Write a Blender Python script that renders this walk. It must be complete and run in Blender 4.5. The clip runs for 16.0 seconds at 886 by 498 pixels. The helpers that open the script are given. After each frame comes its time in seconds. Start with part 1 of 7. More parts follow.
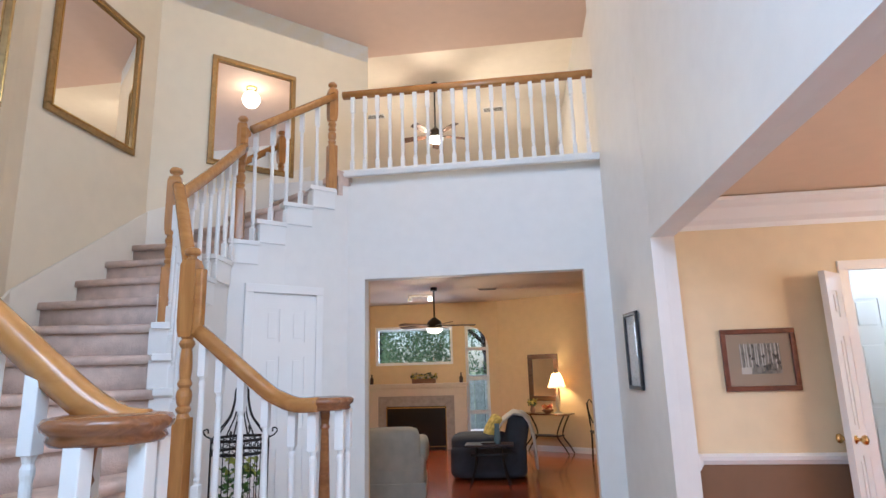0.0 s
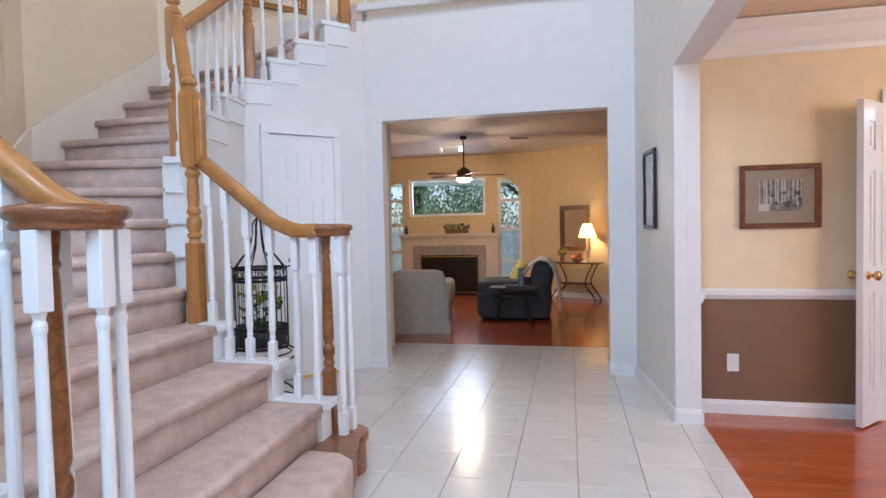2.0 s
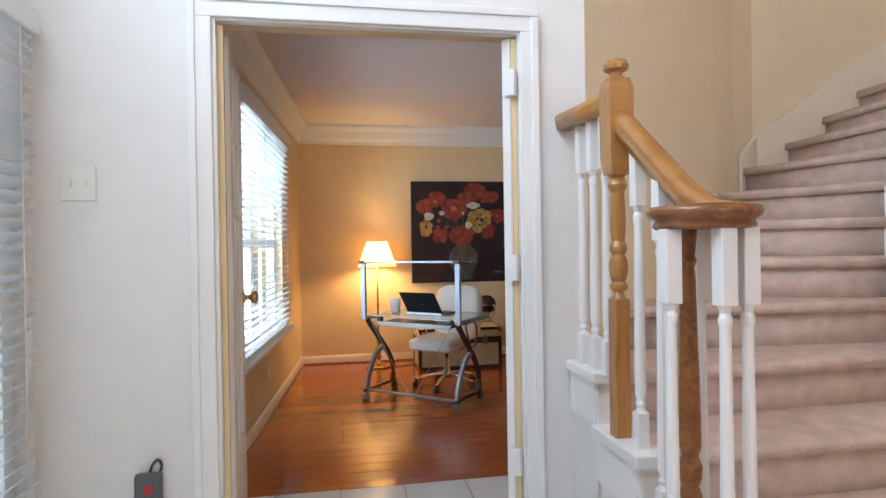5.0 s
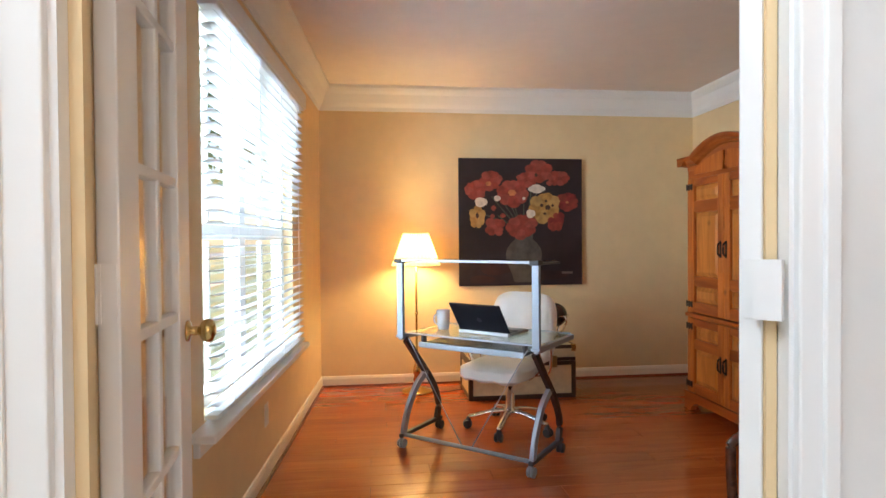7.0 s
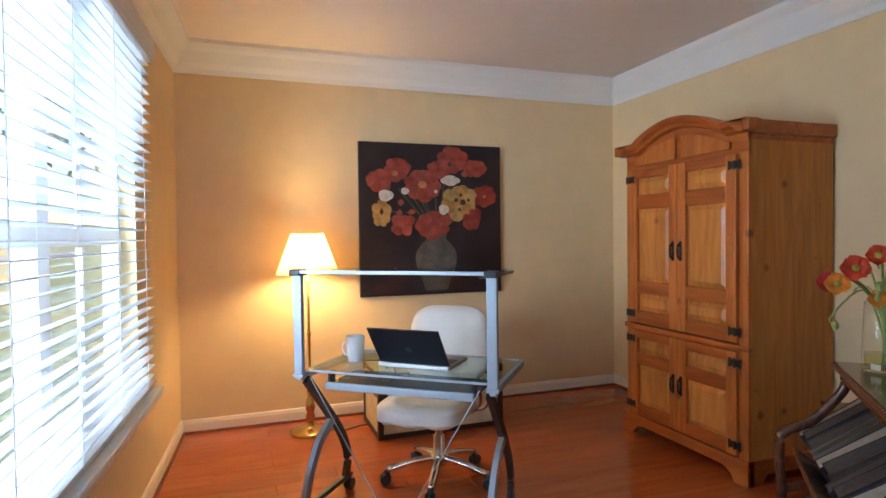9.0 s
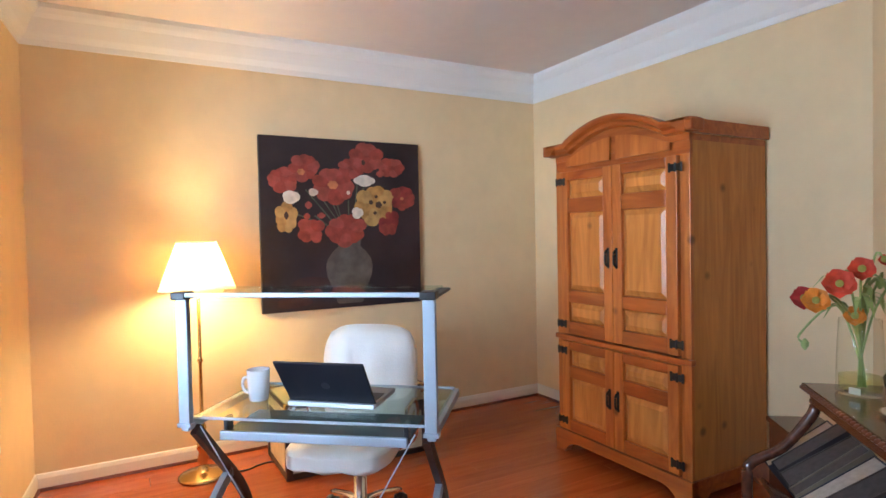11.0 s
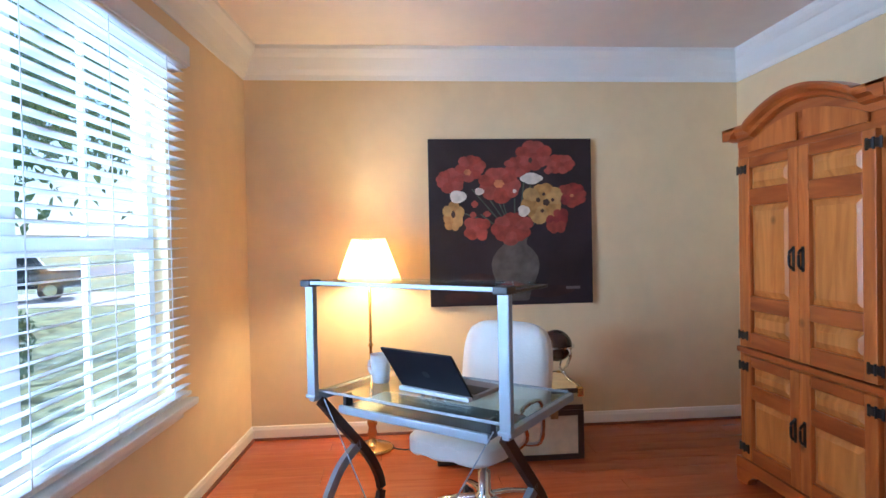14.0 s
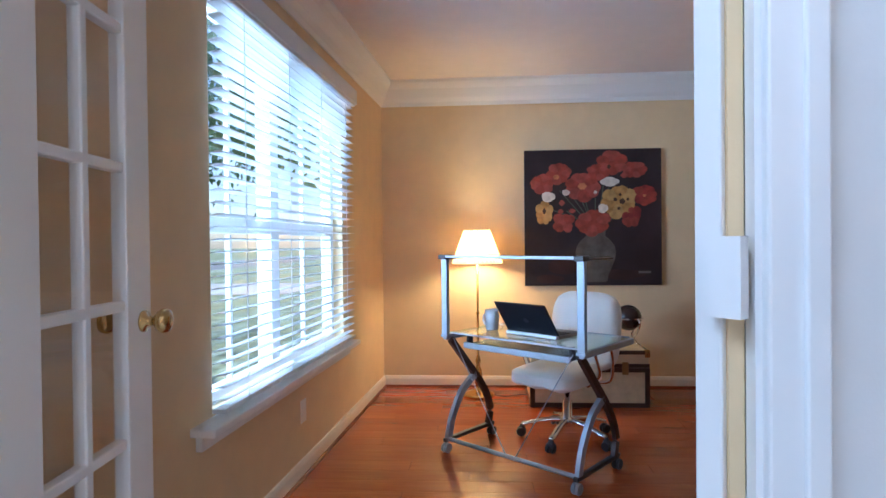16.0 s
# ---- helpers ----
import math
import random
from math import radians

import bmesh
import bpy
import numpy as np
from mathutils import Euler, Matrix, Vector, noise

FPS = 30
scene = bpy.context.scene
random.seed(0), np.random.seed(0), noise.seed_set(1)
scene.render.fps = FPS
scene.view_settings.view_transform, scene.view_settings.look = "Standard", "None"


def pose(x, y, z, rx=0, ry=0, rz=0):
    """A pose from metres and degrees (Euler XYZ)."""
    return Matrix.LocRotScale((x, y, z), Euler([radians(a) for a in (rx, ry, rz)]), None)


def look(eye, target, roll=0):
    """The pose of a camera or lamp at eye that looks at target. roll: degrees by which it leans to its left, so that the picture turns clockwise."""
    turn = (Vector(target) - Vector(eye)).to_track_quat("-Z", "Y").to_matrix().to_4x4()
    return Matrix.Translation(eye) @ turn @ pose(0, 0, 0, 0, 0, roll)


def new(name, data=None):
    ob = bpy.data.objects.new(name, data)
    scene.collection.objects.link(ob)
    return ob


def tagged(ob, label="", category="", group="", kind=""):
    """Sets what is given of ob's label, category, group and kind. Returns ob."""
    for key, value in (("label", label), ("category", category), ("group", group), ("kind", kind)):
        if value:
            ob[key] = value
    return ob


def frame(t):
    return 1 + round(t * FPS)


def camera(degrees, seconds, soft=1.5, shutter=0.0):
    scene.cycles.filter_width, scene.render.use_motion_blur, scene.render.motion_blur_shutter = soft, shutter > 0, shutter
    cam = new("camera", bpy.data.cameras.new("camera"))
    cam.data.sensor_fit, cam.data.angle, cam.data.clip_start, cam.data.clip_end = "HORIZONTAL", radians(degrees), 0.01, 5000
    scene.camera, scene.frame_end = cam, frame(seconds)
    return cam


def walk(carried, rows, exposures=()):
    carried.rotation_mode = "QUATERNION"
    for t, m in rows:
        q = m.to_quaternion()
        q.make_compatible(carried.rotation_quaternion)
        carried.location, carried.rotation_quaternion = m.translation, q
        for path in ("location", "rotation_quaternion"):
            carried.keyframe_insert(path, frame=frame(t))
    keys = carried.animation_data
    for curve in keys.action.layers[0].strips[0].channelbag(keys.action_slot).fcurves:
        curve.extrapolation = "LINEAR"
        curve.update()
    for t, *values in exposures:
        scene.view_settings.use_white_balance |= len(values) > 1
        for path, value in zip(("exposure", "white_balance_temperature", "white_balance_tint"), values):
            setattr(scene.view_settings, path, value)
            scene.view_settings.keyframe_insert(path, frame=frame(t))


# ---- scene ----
cam = camera(75.3, 16.0)
PATH = [
    (0, (0.289, 0.995, 1.396), (0.036, 2.936, 1.805), -1.6),
    (0.5, (0.294, 0.984, 1.345), (0.028, 2.955, 1.554), -1.4),
    (1, (0.321, 0.974, 1.286), (0.039, 2.954, 1.316), -1.2),
    (1.5, (0.36, 0.98, 1.24), (0.062, 2.957, 1.18), -1.1),
    (2, (0.535, 1.079, 1.237), (0.105, 3.031, 1.168), -1.2),
    (2.5, (0.673, 1.179, 1.262), (-0.093, 3.026, 1.197), -1.4),
    (3, (0.832, 1.171, 1.255), (-0.326, 2.8, 1.205), -1.5),
    (3.5, (0.922, 1.203, 1.24), (-0.568, 2.538, 1.201), -1.5),
    (4, (0.939, 1.31, 1.232), (-0.825, 2.253, 1.211), -1.3),
    (4.5, (0.893, 1.343, 1.221), (-1.027, 1.904, 1.212), -1.0),
    (5, (0.685, 1.347, 1.221), (-1.286, 1.685, 1.21), -0.9),
    (5.2, (0.559, 1.352, 1.226), (-1.419, 1.648, 1.208), -0.8),
    (7.3, (-0.755, 1.347, 1.217), (-2.741, 1.581, 1.187), -0.4),
    (7.5, (-0.851, 1.342, 1.23), (-2.834, 1.601, 1.195), -0.4),
    (8, (-1.066, 1.32, 1.224), (-3.033, 1.676, 1.188), -0.5),
    (8.5, (-1.264, 1.263, 1.237), (-3.196, 1.777, 1.195), -0.5),
    (9, (-1.457, 1.254, 1.246), (-3.34, 1.927, 1.202), -0.7),
    (9.5, (-1.626, 1.224, 1.288), (-3.47, 1.998, 1.238), -0.8),
    (10, (-1.713, 1.215, 1.293), (-3.509, 2.092, 1.241), -0.9),
    (12.5, (-1.951, 1.652, 1.254), (-3.68, 2.656, 1.203), -1.2),
    (13, (-1.885, 1.746, 1.236), (-3.746, 2.476, 1.196), -1.2),
    (13.5, (-1.801, 1.809, 1.242), (-3.764, 2.194, 1.214), -1.1),
    (14, (-1.699, 1.828, 1.255), (-3.692, 1.996, 1.227), -1.1),
    (14.5, (-1.564, 1.802, 1.258), (-3.563, 1.76, 1.237), -0.9),
    (15, (-1.324, 1.753, 1.226), (-3.32, 1.628, 1.208), -0.8),
    (15.5, (-1.046, 1.707, 1.191), (-3.042, 1.574, 1.174), -0.7),
    (16, (-0.752, 1.693, 1.177), (-2.747, 1.565, 1.157), -0.6),
]
walk(cam, [(t, look(eye, target, roll)) for t, eye, target, roll in PATH],
     [(0.0, 0.16, 5200, 10), (1.5, 0.22, 5150, 10), (3.5, 0.17, 5250, 10), (4.0, 0.15, 5400, 10), (4.5, 0.10, 6050, 10), (5.0, 0.02, 6050, 10), (7.5, 0.46, 6350, 10), (9.0, 0.24, 5800, 10), (10.0, 0.55, 5750, 10), (12.5, 0.82, 5100, 10), (13.5, 0.70, 5150, 10), (14.5, 0.40, 4550, 10), (16.0, 0.11, 4850, 10)])

# ---- world, sun, large lights ----
world = bpy.data.worlds.new("world")
scene.world = world
world.use_nodes = True
wn = world.node_tree.nodes
sky = wn.new("ShaderNodeTexSky")
sky.sky_type, sky.sun_disc = "NISHITA", False
sky.sun_elevation, sky.sun_rotation = radians(48), radians(-79)
world.node_tree.links.new(sky.outputs[0], wn["Background"].inputs[0])
wn["Background"].inputs[1].default_value = 0.14


def lamp(name, kind, m, energy, color=(1, 1, 1), size=0.1, size_y=None):
    data = bpy.data.lights.new(name, kind)
    data.energy, data.color = energy, color
    if kind == "AREA":
        data.shape, data.size, data.size_y = "RECTANGLE", size, size_y or size
    elif kind == "POINT":
        data.shadow_soft_size = size
    ob = new(name, data)
    ob.matrix_world = m
    return ob


sun = lamp("sun", "SUN", look((-26, 5, 30), (0, 0, 0)), 5.0, (1.0, 0.95, 0.88))
sun.data.angle = radians(0.6)
COOL, WARM = (0.80, 0.90, 1.0), (1.0, 0.66, 0.27)
# daylight through the openings: office window, front door and the unseen window added above it, living room, dining
# room (added opening), upstairs
lamp("daylight_office_window", "AREA", look((-3.47, 0.30, 2.75), (-3.47, 2.0, 0.9)), 145, (0.66, 0.86, 1.0), 1.9, 0.6)
lamp("daylight_office_low_sky", "AREA", look((-2.75, -0.60, 1.35), (-2.9, 3.7, 1.1)), 155, (0.74, 0.88, 1.0), 1.6, 1.5)
# foyer fill from the added window above the front door
lamp("daylight_entry_fill", "AREA", look((0.12, 0.36, 3.5), (0.05, 4.0, 2.4)), 96, (0.76, 0.88, 1.0), 2.0, 1.9)
lamp("daylight_front_door", "AREA", look((-0.93, -0.25, 1.15), (-0.93, 2.0, 1.1)), 5, COOL, 0.8, 1.8)
lamp("daylight_living", "AREA", look((-1.7, 11.9, 1.85), (-1.7, 8.0, 1.2)), 14, COOL, 1.4, 0.7)
# cool fill added at an unseen opening in the dining east wall
lamp("daylight_dining_fill", "AREA", look((4.9, 2.6, 1.4), (1.5, 3.6, 1.2)), 34, COOL, 1.8, 1.5)
lamp("office_lamp_bulb", "POINT", pose(-5.19, 1.672, 1.12), 27, WARM, 0.07)
lamp("living_lamp_bulb", "POINT", pose(0.83, 10.95, 1.17), 20, WARM, 0.04)
lamp("living_fan_bulb", "POINT", pose(-0.98, 9.5, 1.88), 56, (1.0, 0.72, 0.40), 0.08)
lamp("upper_fan_bulb", "POINT", pose(-0.80, 8.85, 4.56), 78, (1.0, 0.74, 0.45), 0.08)
lamp("foyer_pendant", "POINT", pose(-0.70, 5.11, 4.93), 17, (1.0, 0.72, 0.42), 0.11)
# added fill without a fixture, brightens the hall past the dining door
lamp("hall_fill_lamp", "POINT", pose(3.9, 6.0, 2.3), 26, (0.86, 0.95, 1.0), 0.12)
# unseen warm fill added for the dining room, no chandelier is built
lamp("dining_warm_fill", "POINT", pose(3.4, 3.2, 2.0), 40, (1.0, 0.62, 0.28), 0.12)

# ---- materials ----
MATS = {}


def mat(name, color, rough=0.6, metal=0.0, vary=0.06, scale=8.0, bump=0.0, bump_scale=60.0, coat=0.0, rnd=0.0, **extra):
    """A painted, wooden or plain surface: a base colour that varies at two scales, and fine relief."""
    if name in MATS:
        return MATS[name]
    m = bpy.data.materials.new(name)
    m.use_nodes = True
    nt = m.node_tree
    b = nt.nodes["Principled BSDF"]
    b.inputs["Roughness"].default_value, b.inputs["Metallic"].default_value = rough, metal
    b.inputs["Coat Weight"].default_value = coat
    b.inputs["Coat Roughness"].default_value = 0.12
    tc = nt.nodes.new("ShaderNodeTexCoord")
    n1 = nt.nodes.new("ShaderNodeTexNoise")
    n1.inputs["Scale"].default_value, n1.inputs["Detail"].default_value = scale, 6
    nt.links.new(tc.outputs["Object"], n1.inputs["Vector"])
    ramp = nt.nodes.new("ShaderNodeMapRange")
    ramp.inputs[1].default_value, ramp.inputs[2].default_value = 0.3, 0.7
    ramp.inputs[3].default_value, ramp.inputs[4].default_value = 1 - vary, 1 + vary
    nt.links.new(n1.outputs["Fac"], ramp.inputs[0])
    mul = nt.nodes.new("ShaderNodeVectorMath")
    mul.operation = "SCALE"
    mul.inputs[0].default_value = color
    last = ramp.outputs[0]
    if rnd:
        oi = nt.nodes.new("ShaderNodeObjectInfo")
        r2 = nt.nodes.new("ShaderNodeMapRange")
        r2.inputs[3].default_value, r2.inputs[4].default_value = 1 - rnd, 1 + rnd
        nt.links.new(oi.outputs["Random"], r2.inputs[0])
        mm = nt.nodes.new("ShaderNodeMath")
        mm.operation = "MULTIPLY"
        nt.links.new(last, mm.inputs[0])
        nt.links.new(r2.outputs[0], mm.inputs[1])
        last = mm.outputs[0]
    nt.links.new(last, mul.inputs["Scale"])
    nt.links.new(mul.outputs[0], b.inputs["Base Color"])
    if bump:
        n2 = nt.nodes.new("ShaderNodeTexNoise")
        n2.inputs["Scale"].default_value, n2.inputs["Detail"].default_value = bump_scale, 3
        nt.links.new(tc.outputs["Object"], n2.inputs["Vector"])
        bp = nt.nodes.new("ShaderNodeBump")
        bp.inputs["Strength"].default_value, bp.inputs["Distance"].default_value = bump, 0.004
        nt.links.new(n2.outputs["Fac"], bp.inputs["Height"])
        nt.links.new(bp.outputs[0], b.inputs["Normal"])
    for key, value in extra.items():
        b.inputs[key.replace("_", " ")].default_value = value
    MATS[name] = m
    return m


def wood(name, dark, light, rough=0.3, stretch=(1.2, 14, 14), coat=0.0, rnd=0.0, knots=False, scale=2.0):
    """Wood with grain along the piece's own x (or as stretch says), board to board variation and optional knots."""
    m = bpy.data.materials.new(name)
    m.use_nodes = True
    nt = m.node_tree
    b = nt.nodes["Principled BSDF"]
    b.inputs["Roughness"].default_value = rough
    b.inputs["Coat Weight"].default_value, b.inputs["Coat Roughness"].default_value = coat, 0.1
    tc = nt.nodes.new("ShaderNodeTexCoord")
    mp = nt.nodes.new("ShaderNodeMapping")
    mp.inputs["Scale"].default_value = stretch
    oi = nt.nodes.new("ShaderNodeObjectInfo")
    add = nt.nodes.new("ShaderNodeVectorMath")
    nt.links.new(tc.outputs["Object"], mp.inputs["Vector"])
    sc = nt.nodes.new("ShaderNodeMath")
    sc.operation = "MULTIPLY"
    sc.inputs[1].default_value = 37.0 if rnd else 0.0
    nt.links.new(oi.outputs["Random"], sc.inputs[0])
    nt.links.new(mp.outputs[0], add.inputs[0])
    nt.links.new(sc.outputs[0], add.inputs[1])
    n1 = nt.nodes.new("ShaderNodeTexNoise")
    n1.inputs["Scale"].default_value, n1.inputs["Detail"].default_value = scale, 8
    n1.inputs["Distortion"].default_value = 1.2
    nt.links.new(add.outputs[0], n1.inputs["Vector"])
    cr = nt.nodes.new("ShaderNodeValToRGB")
    cr.color_ramp.elements[0].position, cr.color_ramp.elements[1].position = 0.32, 0.68
    cr.color_ramp.elements[0].color, cr.color_ramp.elements[1].color = (*dark, 1), (*light, 1)
    nt.links.new(n1.outputs["Fac"], cr.inputs[0])
    last = cr.outputs[0]
    if rnd:
        r2 = nt.nodes.new("ShaderNodeMapRange")
        r2.inputs[3].default_value, r2.inputs[4].default_value = 1 - rnd, 1 + rnd
        nt.links.new(oi.outputs["Random"], r2.inputs[0])
        mul = nt.nodes.new("ShaderNodeVectorMath")
        mul.operation = "SCALE"
        nt.links.new(last, mul.inputs[0])
        nt.links.new(r2.outputs[0], mul.inputs["Scale"])
        last = mul.outputs[0]
    if knots:
        vo = nt.nodes.new("ShaderNodeTexVoronoi")
        vo.inputs["Scale"].default_value = 4.5
        nt.links.new(tc.outputs["Object"], vo.inputs["Vector"])
        kr = nt.nodes.new("ShaderNodeMapRange")
        kr.inputs[1].default_value, kr.inputs[2].default_value = 0.05, 0.13
        kr.inputs[3].default_value, kr.inputs[4].default_value = 0.35, 1.0
        nt.links.new(vo.outputs["Distance"], kr.inputs[0])
        m2 = nt.nodes.new("ShaderNodeVectorMath")
        m2.operation = "SCALE"
        nt.links.new(last, m2.inputs[0])
        nt.links.new(kr.outputs[0], m2.inputs["Scale"])
        last = m2.outputs[0]
    nt.links.new(last, b.inputs["Base Color"])
    bp = nt.nodes.new("ShaderNodeBump")
    bp.inputs["Strength"].default_value, bp.inputs["Distance"].default_value = 0.12, 0.002
    nt.links.new(n1.outputs["Fac"], bp.inputs["Height"])
    nt.links.new(bp.outputs[0], b.inputs["Normal"])
    MATS[name] = m
    return m


def glass(name, tint=(1, 1, 1), rough=0.0, mix=0.88):
    """Thin clear pane: mostly clear, with a gloss that grows at grazing angles."""
    m = bpy.data.materials.new(name)
    m.use_nodes = True
    nt = m.node_tree
    nt.nodes.remove(nt.nodes["Principled BSDF"])
    tr, gl, mx = nt.nodes.new("ShaderNodeBsdfTransparent"), nt.nodes.new("ShaderNodeBsdfGlossy"), nt.nodes.new("ShaderNodeMixShader")
    lw, pw, ma = nt.nodes.new("ShaderNodeLayerWeight"), nt.nodes.new("ShaderNodeMath"), nt.nodes.new("ShaderNodeMath")
    pw.operation, pw.inputs[1].default_value = "POWER", 5.0
    ma.operation, ma.inputs[1].default_value, ma.inputs[2].default_value = "MULTIPLY_ADD", 0.75, 0.035
    nt.links.new(lw.outputs["Facing"], pw.inputs[0])
    nt.links.new(pw.outputs[0], ma.inputs[0])
    tr.inputs[0].default_value = (*tint, 1)
    gl.inputs["Roughness"].default_value = rough
    nt.links.new(ma.outputs[0], mx.inputs[0])
    nt.links.new(tr.outputs[0], mx.inputs[1])
    nt.links.new(gl.outputs[0], mx.inputs[2])
    nt.links.new(mx.outputs[0], nt.nodes["Material Output"].inputs[0])
    MATS[name] = m
    return m


def glow(name, color, strength):
    m = bpy.data.materials.new(name)
    m.use_nodes = True
    b = m.node_tree.nodes["Principled BSDF"]
    b.inputs["Base Color"].default_value = (*color, 1)
    b.inputs["Emission Color"].default_value = (*color, 1)
    b.inputs["Emission Strength"].default_value = strength
    MATS[name] = m
    return m


FOYER = mat("foyer_wall_paint", (0.80, 0.78, 0.75), 0.55, vary=0.02, bump=0.12, bump_scale=90)
STAIRWALL = mat("stair_wall_cream_paint", (0.82, 0.72, 0.54), 0.6, vary=0.02, bump=0.12, bump_scale=90)
OFFICE = mat("office_wall_tan_paint", (0.77, 0.585, 0.335), 0.6, vary=0.03, bump=0.15, bump_scale=90)
DINING = mat("dining_wall_gold_paint", (0.80, 0.66, 0.43), 0.6, vary=0.03, bump=0.12, bump_scale=90)
BROWN = mat("dining_dado_brown_paint", (0.22, 0.125, 0.07), 0.5, vary=0.04, bump=0.1, bump_scale=90)
LIVING = mat("living_wall_gold_paint", (0.70, 0.53, 0.30), 0.6, vary=0.03, bump=0.12, bump_scale=90)
CEIL = mat("ceiling_paint", (0.78, 0.70, 0.66), 0.7, vary=0.02, bump=0.15, bump_scale=70)
UPPER = mat("upstairs_peach_paint", (0.85, 0.78, 0.68), 0.65, vary=0.02, bump=0.1)
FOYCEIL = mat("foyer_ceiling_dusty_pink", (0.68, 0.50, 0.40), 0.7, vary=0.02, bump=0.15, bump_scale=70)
TRIM = mat("white_trim_paint", (0.83, 0.82, 0.80), 0.32, vary=0.02, scale=3)
OAK = wood("honey_oak", (0.34, 0.145, 0.036), (0.49, 0.23, 0.064), 0.28, (10, 10, 1.5), coat=0.35)
OAKR = wood("honey_oak_rail", (0.37, 0.160, 0.040), (0.48, 0.225, 0.062), 0.25, (3, 9, 6), coat=0.4)
FLOORW = wood("red_cherry_plank", (0.36, 0.066, 0.012), (0.45, 0.098, 0.020), 0.22, (1.0, 12, 12), coat=0.5, rnd=0.10)
PINE = wood("knotty_honey_pine", (0.34, 0.082, 0.012), (0.56, 0.175, 0.030), 0.42, (9, 9, 1.0), coat=0.1, knots=True)
PINER = wood("red_pine_rail", (0.26, 0.052, 0.008), (0.43, 0.112, 0.018), 0.33, (1.0, 9, 9), coat=0.2)
CREAMTRIM = mat("cream_baseboard_paint", (0.80, 0.74, 0.64), 0.4, vary=0.03, scale=3)
PINED = wood("knotty_pine_side", (0.36, 0.125, 0.022), (0.52, 0.205, 0.040), 0.45, (9, 9, 1.0), knots=True)
MAHOG = wood("dark_mahogany", (0.045, 0.014, 0.008), (0.115, 0.036, 0.018), 0.22, (2, 10, 10), coat=0.4)
CARPET = mat("beige_pink_carpet", (0.64, 0.50, 0.425), 0.95, vary=0.13, scale=13, bump=1.0, bump_scale=110)
TILE = mat("glazed_white_tile", (0.74, 0.72, 0.68), 0.20, vary=0.05, scale=5, bump=0.42, bump_scale=15, coat=0.08, rnd=0.035)
GROUT = mat("grey_grout", (0.30, 0.28, 0.26), 0.9, vary=0.1)
BRASS = mat("polished_brass", (0.62, 0.42, 0.16), 0.22, 1.0)
GOLD = mat("antique_gold_frame", (0.34, 0.22, 0.09), 0.38, 0.7, vary=0.2, scale=30)
MIRROR = mat("mirror_silver", (0.92, 0.92, 0.92), 0.01, 1.0, vary=0.0)
PANE = glass("window_pane")
TABLEGLASS = glass("desk_glass", (0.86, 0.95, 0.92))
SILVER = mat("silver_grey_metal", (0.36, 0.41, 0.48), 0.48, 0.6, vary=0.04)
CHROME = mat("chrome", (0.75, 0.75, 0.76), 0.08, 1.0, vary=0.0)
BLACKM = mat("black_iron", (0.016, 0.015, 0.015), 0.45, 0.4, vary=0.2)
DARKLEG = wood("dark_brown_leg", (0.022, 0.010, 0.008), (0.05, 0.022, 0.016), 0.42, (6, 6, 1.5))
BLACKP = mat("black_plastic", (0.02, 0.02, 0.024), 0.38, vary=0.1)
WHITEL = mat("white_leather", (0.80, 0.78, 0.74), 0.42, vary=0.03, bump=0.3, bump_scale=130)
SHADE = mat("cream_pleated_shade", (0.88, 0.78, 0.58), 0.8, vary=0.04, Transmission_Weight=0.0)
BLIND = mat("white_blind_slat", (0.76, 0.78, 0.80), 0.45, vary=0.02)
VINYL = mat("white_window_vinyl", (0.82, 0.83, 0.84), 0.35, vary=0.02)
GREY = mat("dark_grey_fabric", (0.05, 0.055, 0.065), 0.9, vary=0.15, bump=0.5, bump_scale=300)
LINEN = mat("cream_linen", (0.46, 0.44, 0.36), 0.9, vary=0.08, bump=0.4, bump_scale=300)
PLATE = mat("ivory_plastic_plate", (0.80, 0.78, 0.72), 0.35, vary=0.02)


# ---- building helpers ----
def part(name, bm, material, parent=None, label="", smooth=False):
    me = bpy.data.meshes.new(name)
    bmesh.ops.recalc_face_normals(bm, faces=bm.faces)
    bm.to_mesh(me)
    bm.free()
    if smooth:
        for p in me.polygons:
            p.use_smooth = True
    me.materials.append(material)
    ob = new(name, me)
    if parent is not None:
        ob.parent = parent
    if label:
        ob["label"] = label
    return ob


def thing(name, label, category, m=None, group=""):
    ob = new(name)
    ob.empty_display_size = 0.1
    if m is not None:
        ob.matrix_world = m
    return tagged(ob, label, category, group)


def setting(name, bm, material, label="", smooth=False):
    return tagged(part(name, bm, material, None, label, smooth), kind="structure")


def B():
    return bmesh.new()


def box(bm, x0, x1, y0, y1, z0, z1, bevel=0.0, m=None):
    vs = [bm.verts.new((x, y, z)) for z in (z0, z1) for x, y in ((x0, y0), (x1, y0), (x1, y1), (x0, y1))]
    fs = [bm.faces.new([vs[i] for i in q]) for q in ((3, 2, 1, 0), (4, 5, 6, 7), (0, 1, 5, 4), (1, 2, 6, 5), (2, 3, 7, 6), (3, 0, 4, 7))]
    if bevel:
        es = list({e for f in fs for e in f.edges})
        r = bmesh.ops.bevel(bm, geom=es, offset=bevel, segments=2, affect="EDGES", profile=0.5)
        vs = list({v for f in r["faces"] for v in f.verts} | {v for v in vs if v.is_valid})
    if m is not None:
        bmesh.ops.transform(bm, matrix=m, verts=[v for v in vs if v.is_valid])
    return bm


